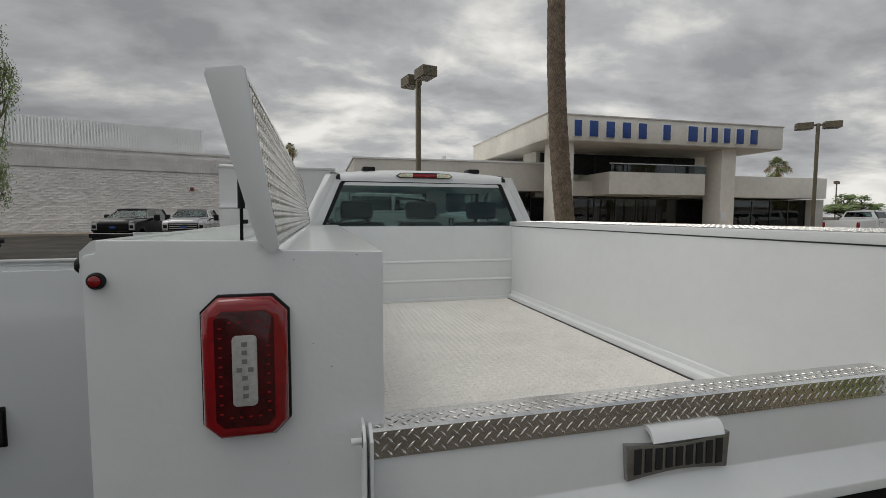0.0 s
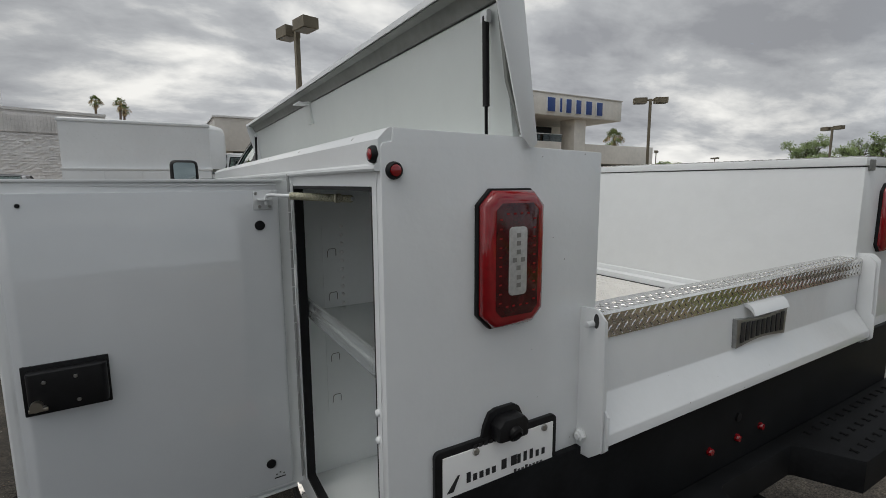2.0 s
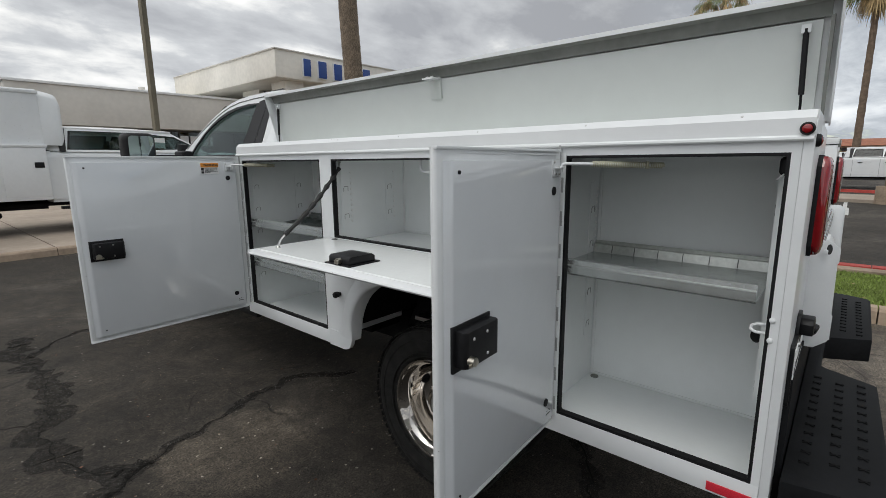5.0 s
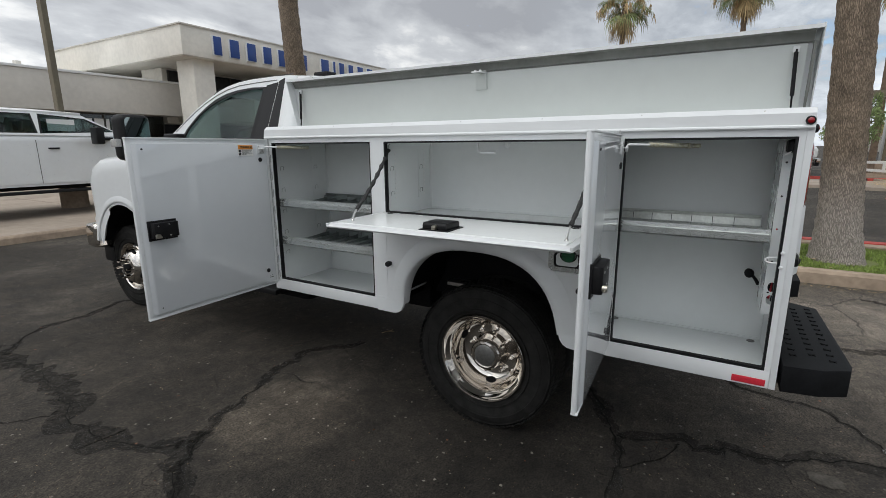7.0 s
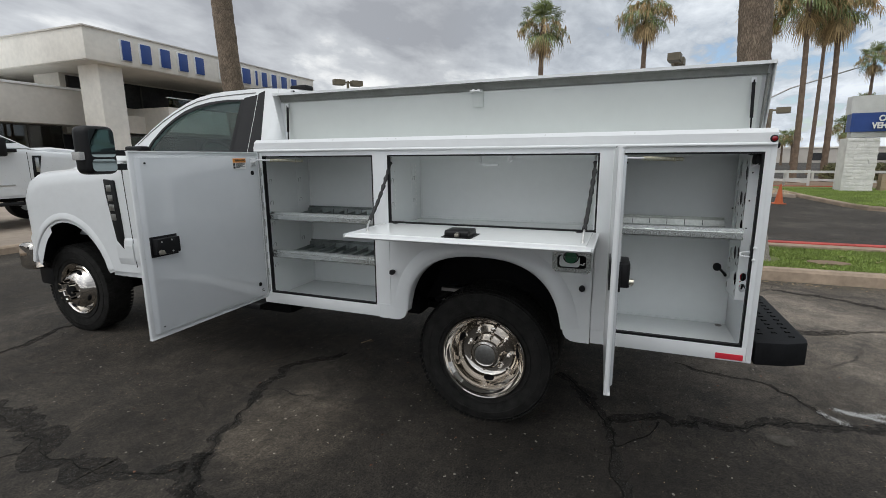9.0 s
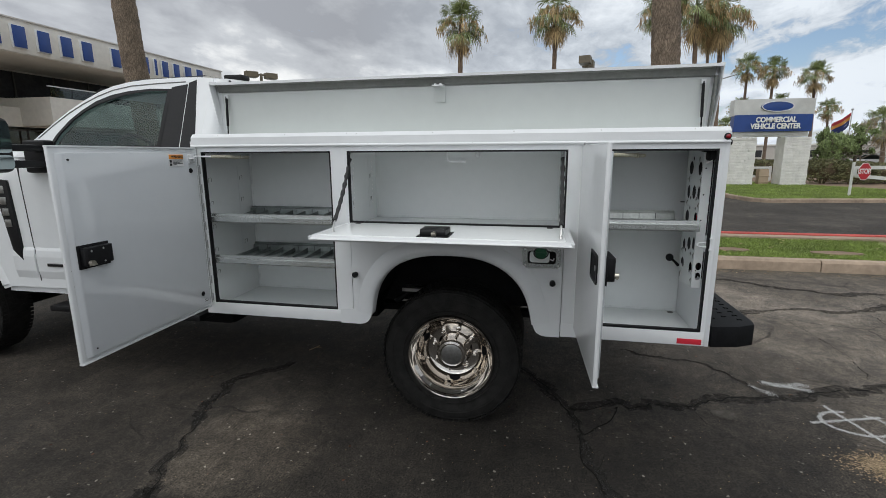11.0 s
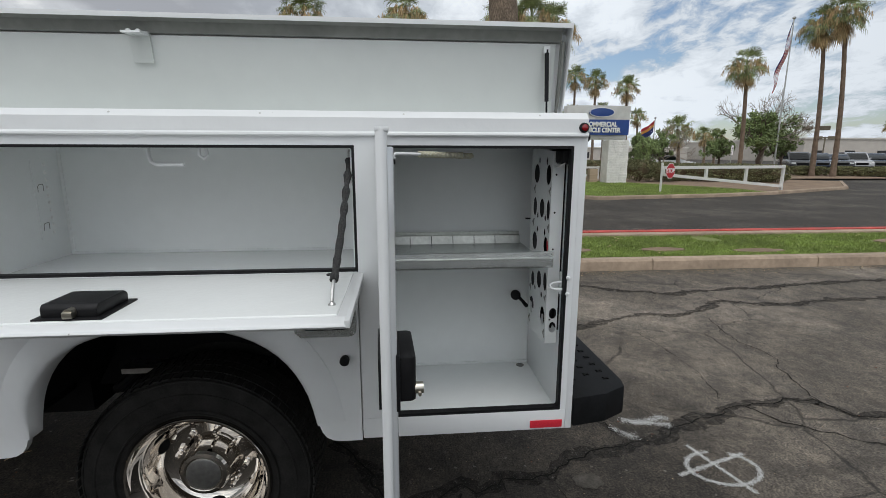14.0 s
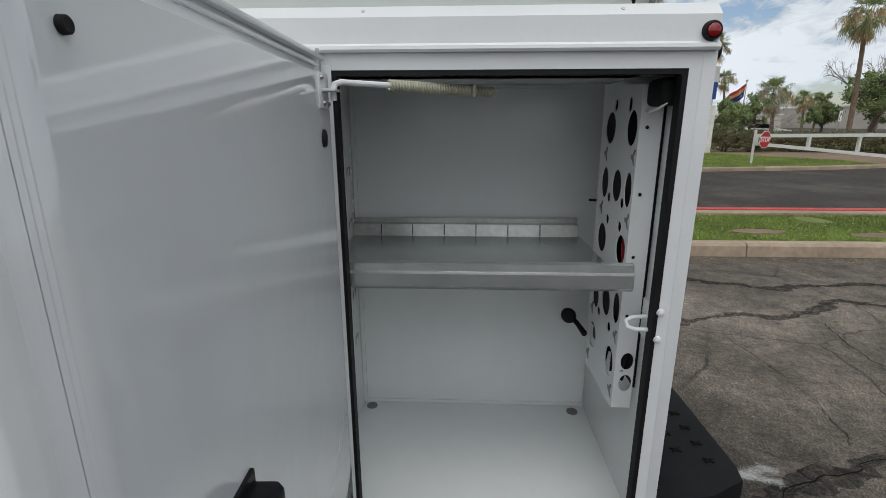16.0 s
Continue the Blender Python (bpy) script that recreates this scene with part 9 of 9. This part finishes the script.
SEAMS += [(0.058, 0.003, ((-1.10, 6.3), (-1.18, 5.70), (-1.13, 5.0), (-1.23, 4.44), (-1.31, 4.13), (-1.29, 3.80), (-1.20, 3.50), (-1.10, 3.40))), (0.024, 0.003, ((-1.9, 2.9), (-1.40, 3.03), (-1.25, 3.27), (-1.06, 3.38), (-0.83, 3.5), (-0.56, 3.56), (-0.28, 3.66), (0.04, 3.72), (0.4, 3.4))), (0.035, 0.002, ((-1.40, 2.7), (-1.33, 3.09), (-1.20, 3.30), (-0.95, 3.44))), (0.022, 0.005, ((-1.16, 5.66), (-0.93, 5.92), (-0.72, 6.1), (-0.43, 6.1), (0.2, 6.3))), (0.006, 0.003, ((-1.6, 4.6), (-1.35, 4.35), (-1.24, 4.44)))]
rng = random.Random(12)
for k, (wide, thin3, line) in enumerate(SEAMS):
    fine = []
    for a, b in zip(line, line[1:]):
        d = math.hypot(b[0] - a[0], b[1] - a[1])
        n = max(2, int(d / 0.035))
        for i in range(n):
            w = i / n
            x, y = a[0] + (b[0] - a[0]) * w, a[1] + (b[1] - a[1]) * w
            fine.append((x + rng.gauss(0, 0.004) + 0.035 * noise.noise((x * 9, y * 9, k)), y + rng.gauss(0, 0.004) + 0.035 * noise.noise((x * 9, y * 9, k + 9))))
    s = Shape()
    tar_band(s, fine, wide * 1.5, k)
    solo("tar_seam", s, TAR, "dark irregular tar seam in the asphalt", "tar seam", "structure")
    s = Shape()
    stroke(s, [(x + 0.3 * wide * noise.noise((x * 3, y * 3, 1)), y) for x, y in fine], thin3 * 0.55, 0.0034, rng)
    # side cracks that branch off and die out
    for q in range(3 + len(fine) // 16):
        x, y = fine[rng.randrange(len(fine))]
        a = rng.uniform(0, math.tau)
        twig = []
        for i in range(rng.randrange(5, 16)):
            twig.append((x, y))
            a += rng.gauss(0, 0.45)
            x, y = x + 0.022 * math.cos(a), y + 0.022 * math.sin(a)
        stroke(s, twig, 0.0009, 0.0034, rng)
    solo("crack", s, CRACK, "thin open crack in the asphalt", "crack", "structure")
GREYP = material("worn_patch", (0.085, 0.078, 0.068), 0.95, spec=0.08, vary=0.45, vscale=12, bump=0.4, bscale=60)
for x, y, rx, ry, mat in ((0.20, 0.575, 0.055, 0.07, GREYP),):
    s = Shape()
    s.face([(x + rx * math.cos(k * math.tau / 22) * (1 + 0.12 * math.sin(k * 2.3)), y + ry * math.sin(k * math.tau / 22) * (1 + 0.1 * math.cos(k * 1.7)), 0.004) for k in range(22)])
    solo("worn_patch", s, mat, "small worn patch in the asphalt", "patch", "structure")
LINE = material("worn_white_line", (0.55, 0.55, 0.53), 0.8, vary=0.25, vscale=8)
for x, y in ((15.2, 0.74), (17.6, 0.79), (12.0, 5.4)):
    s = Shape()
    s.box(x, x + 2.4, y, y + 0.10, 0.0, 0.004)
    solo("bay_line", s, LINE, "worn white parking-bay line", "paint line", "structure")
# a dry twig under the side of the truck, dead leaf bits on the lot
s = Shape()
s.tube([(0.60, 3.44, 0.006), (0.645, 3.411, 0.010), (0.70, 3.40, 0.005)], 0.003, 5)
s.tube([(0.645, 3.411, 0.010), (0.675, 3.365, 0.006)], 0.002, 5)
solo("twig", s, LITTER, "dry forked twig on the asphalt", "twig", at=(0.645, 3.41, 0))
DEAD = material("dead_leaf", (0.15, 0.075, 0.05), 0.9, spec=0.1, vary=0.4, vscale=20, island=0.5)
scatter("leaf_bits", [(rr.uniform(-2.6, 3.8), rr.uniform(-3.0, 7.5), rr.uniform(0.003, 0.010)) for _ in range(420)], DEAD, "dead brown leaf bits on the asphalt", "leaf litter", "stuff", z=0.004)

# ---- palms, trees, hedges ----
PALM_BARK = material("palm_bark", (0.20, 0.145, 0.105), 0.95, vary=0.3, vscale=5, bump=0.7, bscale=30)
FROND = material("palm_frond", (0.23, 0.275, 0.105), 0.6, vary=0.3, vscale=1.5, island=0.4)
DEAD = material("dead_frond", (0.52, 0.38, 0.20), 0.9, vary=0.25, vscale=2, island=0.35)
LEAF = material("tree_leaf", (0.20, 0.265, 0.10), 0.7, vary=0.35, vscale=1.0, island=0.45)
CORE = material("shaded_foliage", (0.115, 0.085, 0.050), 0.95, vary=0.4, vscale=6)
HEDGE = material("hedge_leaf", (0.165, 0.165, 0.075), 0.75, vary=0.35, vscale=1.2, island=0.5)
BARE = material("grey_twig", (0.36, 0.31, 0.265), 0.9, vary=0.2, vscale=4)
TRUNK = material("tree_bark", (0.12, 0.09, 0.07), 0.95, vary=0.3, vscale=5, bump=0.5, bscale=25)


# fissured bark of the near palms: small upright plates between dark gaps, weathered grey near the ground
NEAR_BARK = material("fissured_palm_bark", (0.345, 0.265, 0.195), 0.95, vary=0.3, vscale=6)
bn2, bl2 = NEAR_BARK.node_tree.nodes, NEAR_BARK.node_tree.links
bp = bn2["Principled BSDF"]
btc = bn2.new("ShaderNodeTexCoord")
bmp = bn2.new("ShaderNodeMapping")
bmp.inputs["Scale"].default_value = (85, 85, 10)
bl2.new(btc.outputs["Object"], bmp.inputs[0])
bvo = bn2.new("ShaderNodeTexVoronoi")
bvo.feature = "DISTANCE_TO_EDGE"
bvo.inputs["Scale"].default_value = 1.0
bl2.new(bmp.outputs[0], bvo.inputs["Vector"])
gap = bn2.new("ShaderNodeMapRange")
gap.inputs["From Min"].default_value, gap.inputs["From Max"].default_value = 0.0, 0.22
gap.inputs["To Min"].default_value = 0.42
bl2.new(bvo.outputs["Distance"], gap.inputs["Value"])
bse = bn2.new("ShaderNodeSeparateXYZ")
bl2.new(btc.outputs["Object"], bse.inputs[0])
old2 = bn2.new("ShaderNodeMapRange")
old2.inputs["From Min"].default_value, old2.inputs["From Max"].default_value = 0.65, 1.45
bl2.new(bse.outputs[2], old2.inputs["Value"])
was = bp.inputs["Base Color"].links[0].from_socket
bmx = bn2.new("ShaderNodeMix")
bmx.data_type = "RGBA"
bl2.new(old2.outputs[0], bmx.inputs["Factor"])
bmx.inputs[6].default_value = (0.52, 0.455, 0.405, 1)
bl2.new(was, bmx.inputs[7])
bml = bn2.new("ShaderNodeMix")
bml.data_type, bml.blend_type = "RGBA", "MULTIPLY"
bml.inputs["Factor"].default_value = 1.0
bl2.new(bmx.outputs[2], bml.inputs[6])
bl2.new(gap.outputs[0], bml.inputs[7])
bl2.new(bml.outputs[2], bp.inputs["Base Color"])
bbm = bn2.new("ShaderNodeBump")
bbm.inputs["Strength"].default_value, bbm.inputs["Distance"].default_value = 0.9, 0.015
bl2.new(gap.outputs[0], bbm.inputs["Height"])
bl2.new(bbm.outputs[0], bp.inputs["Normal"])


def fan(vs, fs, root, out, up2, petiole, blade, n, droop, rng, spread=1.9):
    """One fan leaf: a stalk and n narrow folded blades."""
    root, out = Vector(root), Vector(out).normalized()
    side = out.cross(up2).normalized()
    nrm = side.cross(out).normalized()
    tip = root + out * petiole + Vector((0, 0, -0.10 * petiole * droop))
    k = len(vs)
    w = 0.018
    vs += [root - side * w, root + side * w, tip + side * w * 0.7, tip - side * w * 0.7]
    fs.append((k, k + 1, k + 2, k + 3))
    for i in range(n):
        a = (i / (n - 1) - 0.5) * spread * 2
        d = (out * math.cos(a * 0.8) + side * math.sin(a * 0.8)).normalized()
        ln = blade * (0.72 + 0.28 * math.cos(a * 0.7)) * rng.uniform(0.85, 1.1)
        e = side * math.cos(a * 0.8) - out * math.sin(a * 0.8)
        bw = ln * 0.036
        m1 = tip + d * ln * 0.5 + nrm * (0.03 * (1 if i % 2 else -1)) + Vector((0, 0, -0.06 * droop * ln))
        m2 = tip + d * ln * 0.86 + Vector((0, 0, -0.34 * droop * ln))
        t2 = tip + d * ln * 0.95 + Vector((0, 0, -0.70 * droop * ln))
        k = len(vs)
        vs += [tip, m1 + e * bw, m1 - e * bw, m2 + e * bw * 0.6, m2 - e * bw * 0.6, t2]
        fs += [(k, k + 1, k + 2), (k + 2, k + 1, k + 3, k + 4), (k + 4, k + 3, k + 5)]


def crown_mesh(seed, dead_share):
    """Fronds all round, hanging dead ones below, straw-coloured flower stalks."""
    rng = random.Random(seed)
    gv, gf, dv, df = [], [], [], []
    for i in range(46):
        a = i * 2.39996 + rng.uniform(-0.2, 0.2)
        el = radians(rng.choice((78, 60, 44, 30, 15, 0, -14, -28)) + rng.uniform(-8, 8))
        out = Vector((math.cos(a) * math.cos(el), math.sin(a) * math.cos(el), math.sin(el)))
        fan(gv, gf, (0, 0, 0.05 * math.sin(el)), out, Vector((0.05, 0.08, 1)), rng.uniform(0.50, 0.95), rng.uniform(0.55, 0.85), 17, 1.0 - 0.5 * math.sin(el), rng)
    for i in range(int(19 * dead_share)):
        a = i * 2.39996 + 0.7
        el = radians(rng.uniform(-80, -48))
        out = Vector((math.cos(a) * math.cos(el), math.sin(a) * math.cos(el), math.sin(el)))
        fan(dv, df, (0, 0, -0.15), out, Vector((0.05, 0.08, 1)), rng.uniform(0.45, 0.8), rng.uniform(0.5, 0.7), 11, 1.2, rng, 1.2)
    for i in range(int(26 * dead_share)):
        a = rng.uniform(0, math.tau)
        base = Vector((0, 0, 0.1))
        r = rng.uniform(0.95, 1.5)
        pts = [base + Vector((math.cos(a) * r * u, math.sin(a) * r * u, 0.55 * math.sin(u * 2.2) - 0.9 * u * u * rng.uniform(0.8, 1.2))) for u in (0, 0.3, 0.6, 0.85, 1.0)]
        for p in pts[2:]:
            for _ in range(9):
                q = p + Vector((rng.gauss(0, 0.10), rng.gauss(0, 0.10), -rng.uniform(0.1, 0.55)))
                k = len(dv)
                e = Vector((rng.gauss(0, 1), rng.gauss(0, 1), 0)).normalized() * 0.012
                dv += [p - e, p + e, q + e, q - e]
                df.append((k, k + 1, k + 2, k + 3))
    out = []
    for v, f, mat, nm in ((gv, gf, FROND, "fronds"), (dv, df, DEAD, "dead_fronds")):
        d = bpy.data.meshes.new(nm)
        d.from_pydata([tuple(p) for p in v], [], f)
        d.materials.append(mat)
        out.append(d)
    return out


CROWNS = [crown_mesh(3, 1.1), crown_mesh(7, 0.8), crown_mesh(11, 1.5)]


def palm(x, y, h, r0=0.20, r1=0.14, lean=(0, 0), crown=0, size=1.0, turn=0.0, sweep=(0.0, 1.0), label="tall fan palm with ringed brown trunk and dry skirt", fine=False, swell=False, bark=None):
    t = thing("fan_palm", label, "palm tree", (x, y, 0), "fan palms")
    s = Shape()
    n, seg = (110, 40) if fine else (26, 12)
    rng = random.Random(int(x * 10 + y))
    rows = []
    for i in range(n + 1):
        u = i / n
        z = h * u
        r = r1 + (r0 - r1) * (1 - u) ** 1.2 + (0.28 * r0 * math.exp(-z / 0.35))
        if swell:
            r = r0 + (r1 - r0) * min(1.0, z / 4.2) + 0.105 * math.exp(-z / 0.40)
        r *= 1 + (0.02 if fine else 0.05) * (1 if i % 2 else -1)
        bow = u if swell else u * u
        cx, cy = x + lean[0] * bow + sweep[0] * (1 - max(0.0, 1 - z / sweep[1]) ** 2), y + lean[1] * bow
        row = []
        for k in range(seg):
            a = k * math.tau / seg
            rr = r
            if fine:
                rr *= 1 + 0.05 * noise.noise((math.cos(a) * 6, math.sin(a) * 6, z * 2.2)) + 0.035 * noise.noise((math.cos(a) * 16, math.sin(a) * 16, z * 9))
            row.append((cx + rr * math.cos(a), cy + rr * math.sin(a), z))
        rows.append(row)
    s.loft(rows)
    part("trunk", s, bark or PALM_BARK, t, sharp=75)
    for d, nm in zip(CROWNS[crown], ("crown", "dead_skirt")):
        ob = new(nm, d)
        ob.parent = t
        ob.location = (lean[0] + sweep[0], lean[1], h)
        ob.rotation_euler = (0, 0, turn)
        ob.scale = (size, size, size)
        BASE[ob.name] = Vector((x, y, 0))
        tagged(ob, kind="stuff")
    return t


def bearing(az, d, ox=-1.86, oy=1.5):
    return ox + d * math.sin(radians(az)), oy + d * math.cos(radians(az))


palm(5.10, -0.22, 9.2, 0.212, 0.188, (0.13, 0.58), 0, 1.4, 0.3, label="near fan palm with thick fissured grey-brown trunk", fine=True, swell=True, bark=NEAR_BARK)
palm(5.08, 8.55, 9.6, 0.205, 0.150, (0, 0), 1, 1.1, 1.0, (-0.52, 5.8), "slim fan palm with bowed ringed trunk", fine=True, bark=NEAR_BARK)
palm(25.84, 6.47, 8.9, 0.185, 0.13, (0.5, 0.0), 1, 1.08, 0.4)
palm(44.0, 0.75, 13.8, 0.25, 0.18, (0.0, 0.0), 2, 1.6, 1.4)
for az, d, el, cr, sz in ((102.4, 32.5, 14.8, 0, 1.15), (106.6, 48, 12.6, 0, 1.2), (105.6, 31, 15.0, 1, 1.2), (107.9, 33, 14.0, 2, 1.2), (110.2, 60, 8.7, 1, 1.3), (112.4, 60, 8.1, 0, 1.3), (115.9, 58, 7.4, 1, 1.3), (110.0, 62, 4.8, 2, 1.1), (113.5, 70, 4.9, 2, 1.3), (117.1, 75, 4.3, 1, 1.2), (121.3, 48, 3.0, 0, 1.0), (123.7, 80, 2.2, 0, 1.2), (124.6, 84, 2.0, 0, 1.2), (138.0, 95, 2.6, 1, 1.3), (139.5, 95, 2.5, 1, 1.3), (102.4, 88, 1.9, 2, 1.1), (103.0, 92, 2.0, 0, 1.1), (103.6, 94, 1.7, 1, 1.1), (104.2, 92, 2.0, 2, 1.1), (105.0, 92, 2.0, 1, 1.1), (109.0, 66, 2.9, 0, 1.2), (85.0, 80, 4.2, 1, 1.2)):
    px, py = bearing(az, d)
    palm(px, py, 1.5 + d * math.tan(radians(el)) - 0.3, 0.165, 0.115, (0.3 if int(az) % 2 else -0.3, 0.2), cr, sz * (0.82 if d > 50 else 1.0), az)
palm(27.68, -20.69, 7.0, 0.145, 0.10, (0, 0.34), 2, 0.86, 2.2)
palm(27.82, -26.00, 9.55, 0.155, 0.105, (0, 0.72), 2, 0.92, 1.1)
palm(26.91, -26.64, 10.0, 0.165, 0.11, (0, 0.92), 0, 1.00, 3.0)
for az, d, el in ((-5.3, 95, 8.3), (-3.35, 95, 8.3), (-3.05, 99, 7.7)):
    px, py = bearing(az, d, -0.26, 0.06)
    palm(px, py, 1.6 + d * math.tan(radians(el)) - 0.8, 0.22, 0.16, (0.4, 0), 1, 0.72, az)
px, py = bearing(49.9, 62, -0.26, 0.06)
palm(px, py, 1.6 + 62 * math.tan(radians(4.9)), 0.18, 0.14, (0, 0), 1, 0.85, 0.2)


def tree(x, y, h, spread, leaves, seed, label, mat=LEAF, bark=TRUNK, limbs=7, size=0.09, low=0.35, bare=0, clump=0.16):
    t = thing("tree", label, "tree", (x, y, 0))
    rng = random.Random(seed)
    s = Shape()
    tips = []

    def limb(p, d, ln, r, depth):
        q = p + d * ln
        mid = p.lerp(q, 0.5) + Vector((rng.gauss(0, 0.06), rng.gauss(0, 0.06), rng.gauss(0, 0.05))) * ln
        s.tube([p, mid, q], [r, r * 0.85, r * 0.7], 6 if depth < 2 else 3 if bare else 4)
        if depth >= (5 if bare else 3):
            tips.append(q)
            return
        if depth >= 1:
            tips.append(mid)
        for _ in range(3 if depth else limbs):
            j = 0.42 if bare and depth else 0.65
            nd = (d * (0.75 if bare else 0.6) + Vector((rng.gauss(0, j), rng.gauss(0, j), rng.gauss(0.15, 0.35)))).normalized()
            limb(q.lerp(mid, rng.uniform(0, 0.5)), nd, ln * rng.uniform(0.60, 0.82), max(r * (0.62 if bare else 0.55), 0.009 if bare else 0), depth + 1)

    limb(Vector((x, y, 0)), Vector((rng.gauss(0, 0.06), rng.gauss(0, 0.06), 1)).normalized(), h * low, 0.010 * h + 0.02 if bare else 0.03 * h + 0.02, 0)
    part("trunk", s, bark, t, sharp=60)
    if not tips:
        return t
    zmax = max(p.z for p in tips)
    rmax = max(math.hypot(p.x - x, p.y - y) for p in tips) or 1
    if leaves:
        vs, fs = [], []
        for _ in range(int(leaves * 2.0)):
            c = rng.choice(tips)
            p = c + Vector((rng.gauss(0, clump), rng.gauss(0, clump), rng.gauss(0, clump * 0.8))) * h * 0.35
            a = Vector((rng.gauss(0, 1), rng.gauss(0, 1), rng.gauss(0, 0.7))).normalized() * size * rng.uniform(0.6, 1.4)
            b = a.orthogonal().normalized() * size * 0.45
            k = len(vs)
            vs += [p - a, p + b, p + a, p - b]
            fs.append((k, k + 1, k + 2, k + 3))
        d = bpy.data.meshes.new("crown")
        d.from_pydata([tuple(v - Vector((x, y, 0))) for v in vs], [], fs)
        d.materials.append(mat)
        ob = new("crown", d)
        ob.parent = t
        BASE[ob.name] = Vector((x, y, 0))
    # fit to the wanted size
    t.scale = (spread / rmax * 0.8, spread / rmax * 0.8, h / zmax * 0.88)
    return t


for az, d, h, sp, n2, seed, lab in ((119.5, 40, 3.6, 2.0, 2600, 4, "small desert tree with thin feathery crown"), (128.7, 42, 4.9, 3.1, 3800, 9, "broad green tree with dense uneven crown"), (125.0, 46, 3.8, 2.0, 2600, 12, "green street tree with full crown"), (130.3, 47, 4.0, 2.2, 2600, 15, "green street tree with full crown"), (117.4, 36, 3.1, 1.5, 4200, 19, "dense dark green shrub-like tree"), (100.6, 27.0, 4.2, 1.7, 4200, 23, "dense green tree behind the palm"), (69.8, 58, 6.4, 4.0, 4200, 31, "green tree with open crown"), (73.6, 70, 7.0, 3.6, 3600, 33, "green tree with open crown"), (78.0, 66, 6.2, 4.2, 4200, 35, "green tree with open crown"), (51.6, 60, 6.7, 2.2, 2600, 41, "green tree behind the showroom"), (57.5, 62, 4.2, 4.0, 2600, 43, "green tree beyond the lot"), (88.5, 130, 3.6, 5.0, 900, 45, "small green tree by the far building"), (90.5, 128, 3.4, 5.0, 900, 46, "small green tree by the far building")):
    px, py = bearing(az, d)
    tree(px, py, h, sp, n2, seed, lab, size=0.052 + 0.0008 * d, clump=0.085)
px, py = bearing(128.6, 44)
tree(px, py, 7.2, 4.9, 0, 52, "bare tan tree with fine twigs", bark=BARE, limbs=8, low=0.28, bare=1)
px, py = bearing(119.8, 41)
tree(px, py, 4.5, 2.9, 0, 54, "bare tan tree with fine twigs", bark=BARE, limbs=7, low=0.28, bare=1)
px, py = bearing(-28.0, 17, 0.08, 0)
tree(px - 1.10, py, 8.8, 2.2, 7000, 57, "leafy green tree at the lot edge", size=0.075, low=0.50, clump=0.10)


def hedge(x, y, rx, ry, h, seed, label):
    """One clipped shrub: bare stems below, a rounded block of small leaves with dents and gaps above."""
    rng = random.Random(seed)
    t = thing("hedge_shrub", label, "shrub", (x, y, 0.08), "clipped shrubs")
    s = Shape()
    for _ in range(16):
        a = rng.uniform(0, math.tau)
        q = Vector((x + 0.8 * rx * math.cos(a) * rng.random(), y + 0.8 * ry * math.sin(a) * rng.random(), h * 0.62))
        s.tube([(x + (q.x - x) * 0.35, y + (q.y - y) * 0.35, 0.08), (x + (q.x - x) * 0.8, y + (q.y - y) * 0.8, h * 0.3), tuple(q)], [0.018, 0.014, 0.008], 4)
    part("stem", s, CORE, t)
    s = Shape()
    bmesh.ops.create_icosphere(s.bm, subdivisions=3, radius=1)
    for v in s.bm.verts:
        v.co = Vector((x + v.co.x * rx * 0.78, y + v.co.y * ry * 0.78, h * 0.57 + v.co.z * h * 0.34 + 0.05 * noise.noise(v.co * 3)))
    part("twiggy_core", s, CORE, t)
    vs, fs = [], []
    for _ in range(int(2600 * (rx + ry))):
        u = Vector((rng.gauss(0, 1), rng.gauss(0, 1), rng.gauss(0.15, 1))).normalized()
        u = Vector([math.copysign(abs(c) ** 0.62, c) for c in u])
        lump = 1 + 0.16 * noise.noise(u * 2.2 + Vector((seed, 0, 0)))
        k = lump * rng.uniform(0.80, 1.04)
        p = Vector((u.x * rx * k, u.y * ry * k, h * 0.55 + u.z * h * 0.44 * k - 0.08))
        if p.z < 0.04 or (p.z < h * 0.22 and rng.random() < 0.6):
            continue
        a = Vector((rng.gauss(0, 1), rng.gauss(0, 1), rng.gauss(0, 1))).normalized() * rng.uniform(0.025, 0.055)
        b = a.orthogonal().normalized() * 0.024
        k2 = len(vs)
        vs += [tuple(q) for q in (p - a, p + b, p + a, p - b)]
        fs.append((k2, k2 + 1, k2 + 2, k2 + 3))
    d = bpy.data.meshes.new("leaves")
    d.from_pydata(vs, [], fs)
    d.materials.append(HEDGE)
    ob = new("leaves", d)
    ob.parent = t
    BASE[ob.name] = Vector((x, y, 0.08))


for i, (az, d, w, h) in enumerate(((117.4, 27.4, 1.35, 1.22), (119.7, 27.8, 1.5, 1.12), (121.4, 29.0, 1.6, 1.05), (123.3, 29.2, 1.6, 1.05), (125.1, 29.4, 1.7, 1.0), (126.8, 29.6, 1.6, 1.05), (128.4, 29.8, 1.7, 1.0), (129.7, 30.0, 1.4, 1.0), (132.0, 41.0, 1.1, 0.75), (133.2, 41.6, 1.0, 0.7), (135.0, 42.0, 1.2, 0.75), (136.4, 42.0, 1.0, 0.7), (137.8, 42.0, 1.2, 0.75), (109.5, 33.0, 2.0, 1.1), (112.5, 33.5, 2.0, 1.1))):
    px, py = bearing(az, d)
    hedge(px, py, 0.62, w / 2 + 0.06, h, 60 + i, "clipped olive-green shrub with twiggy brown base")
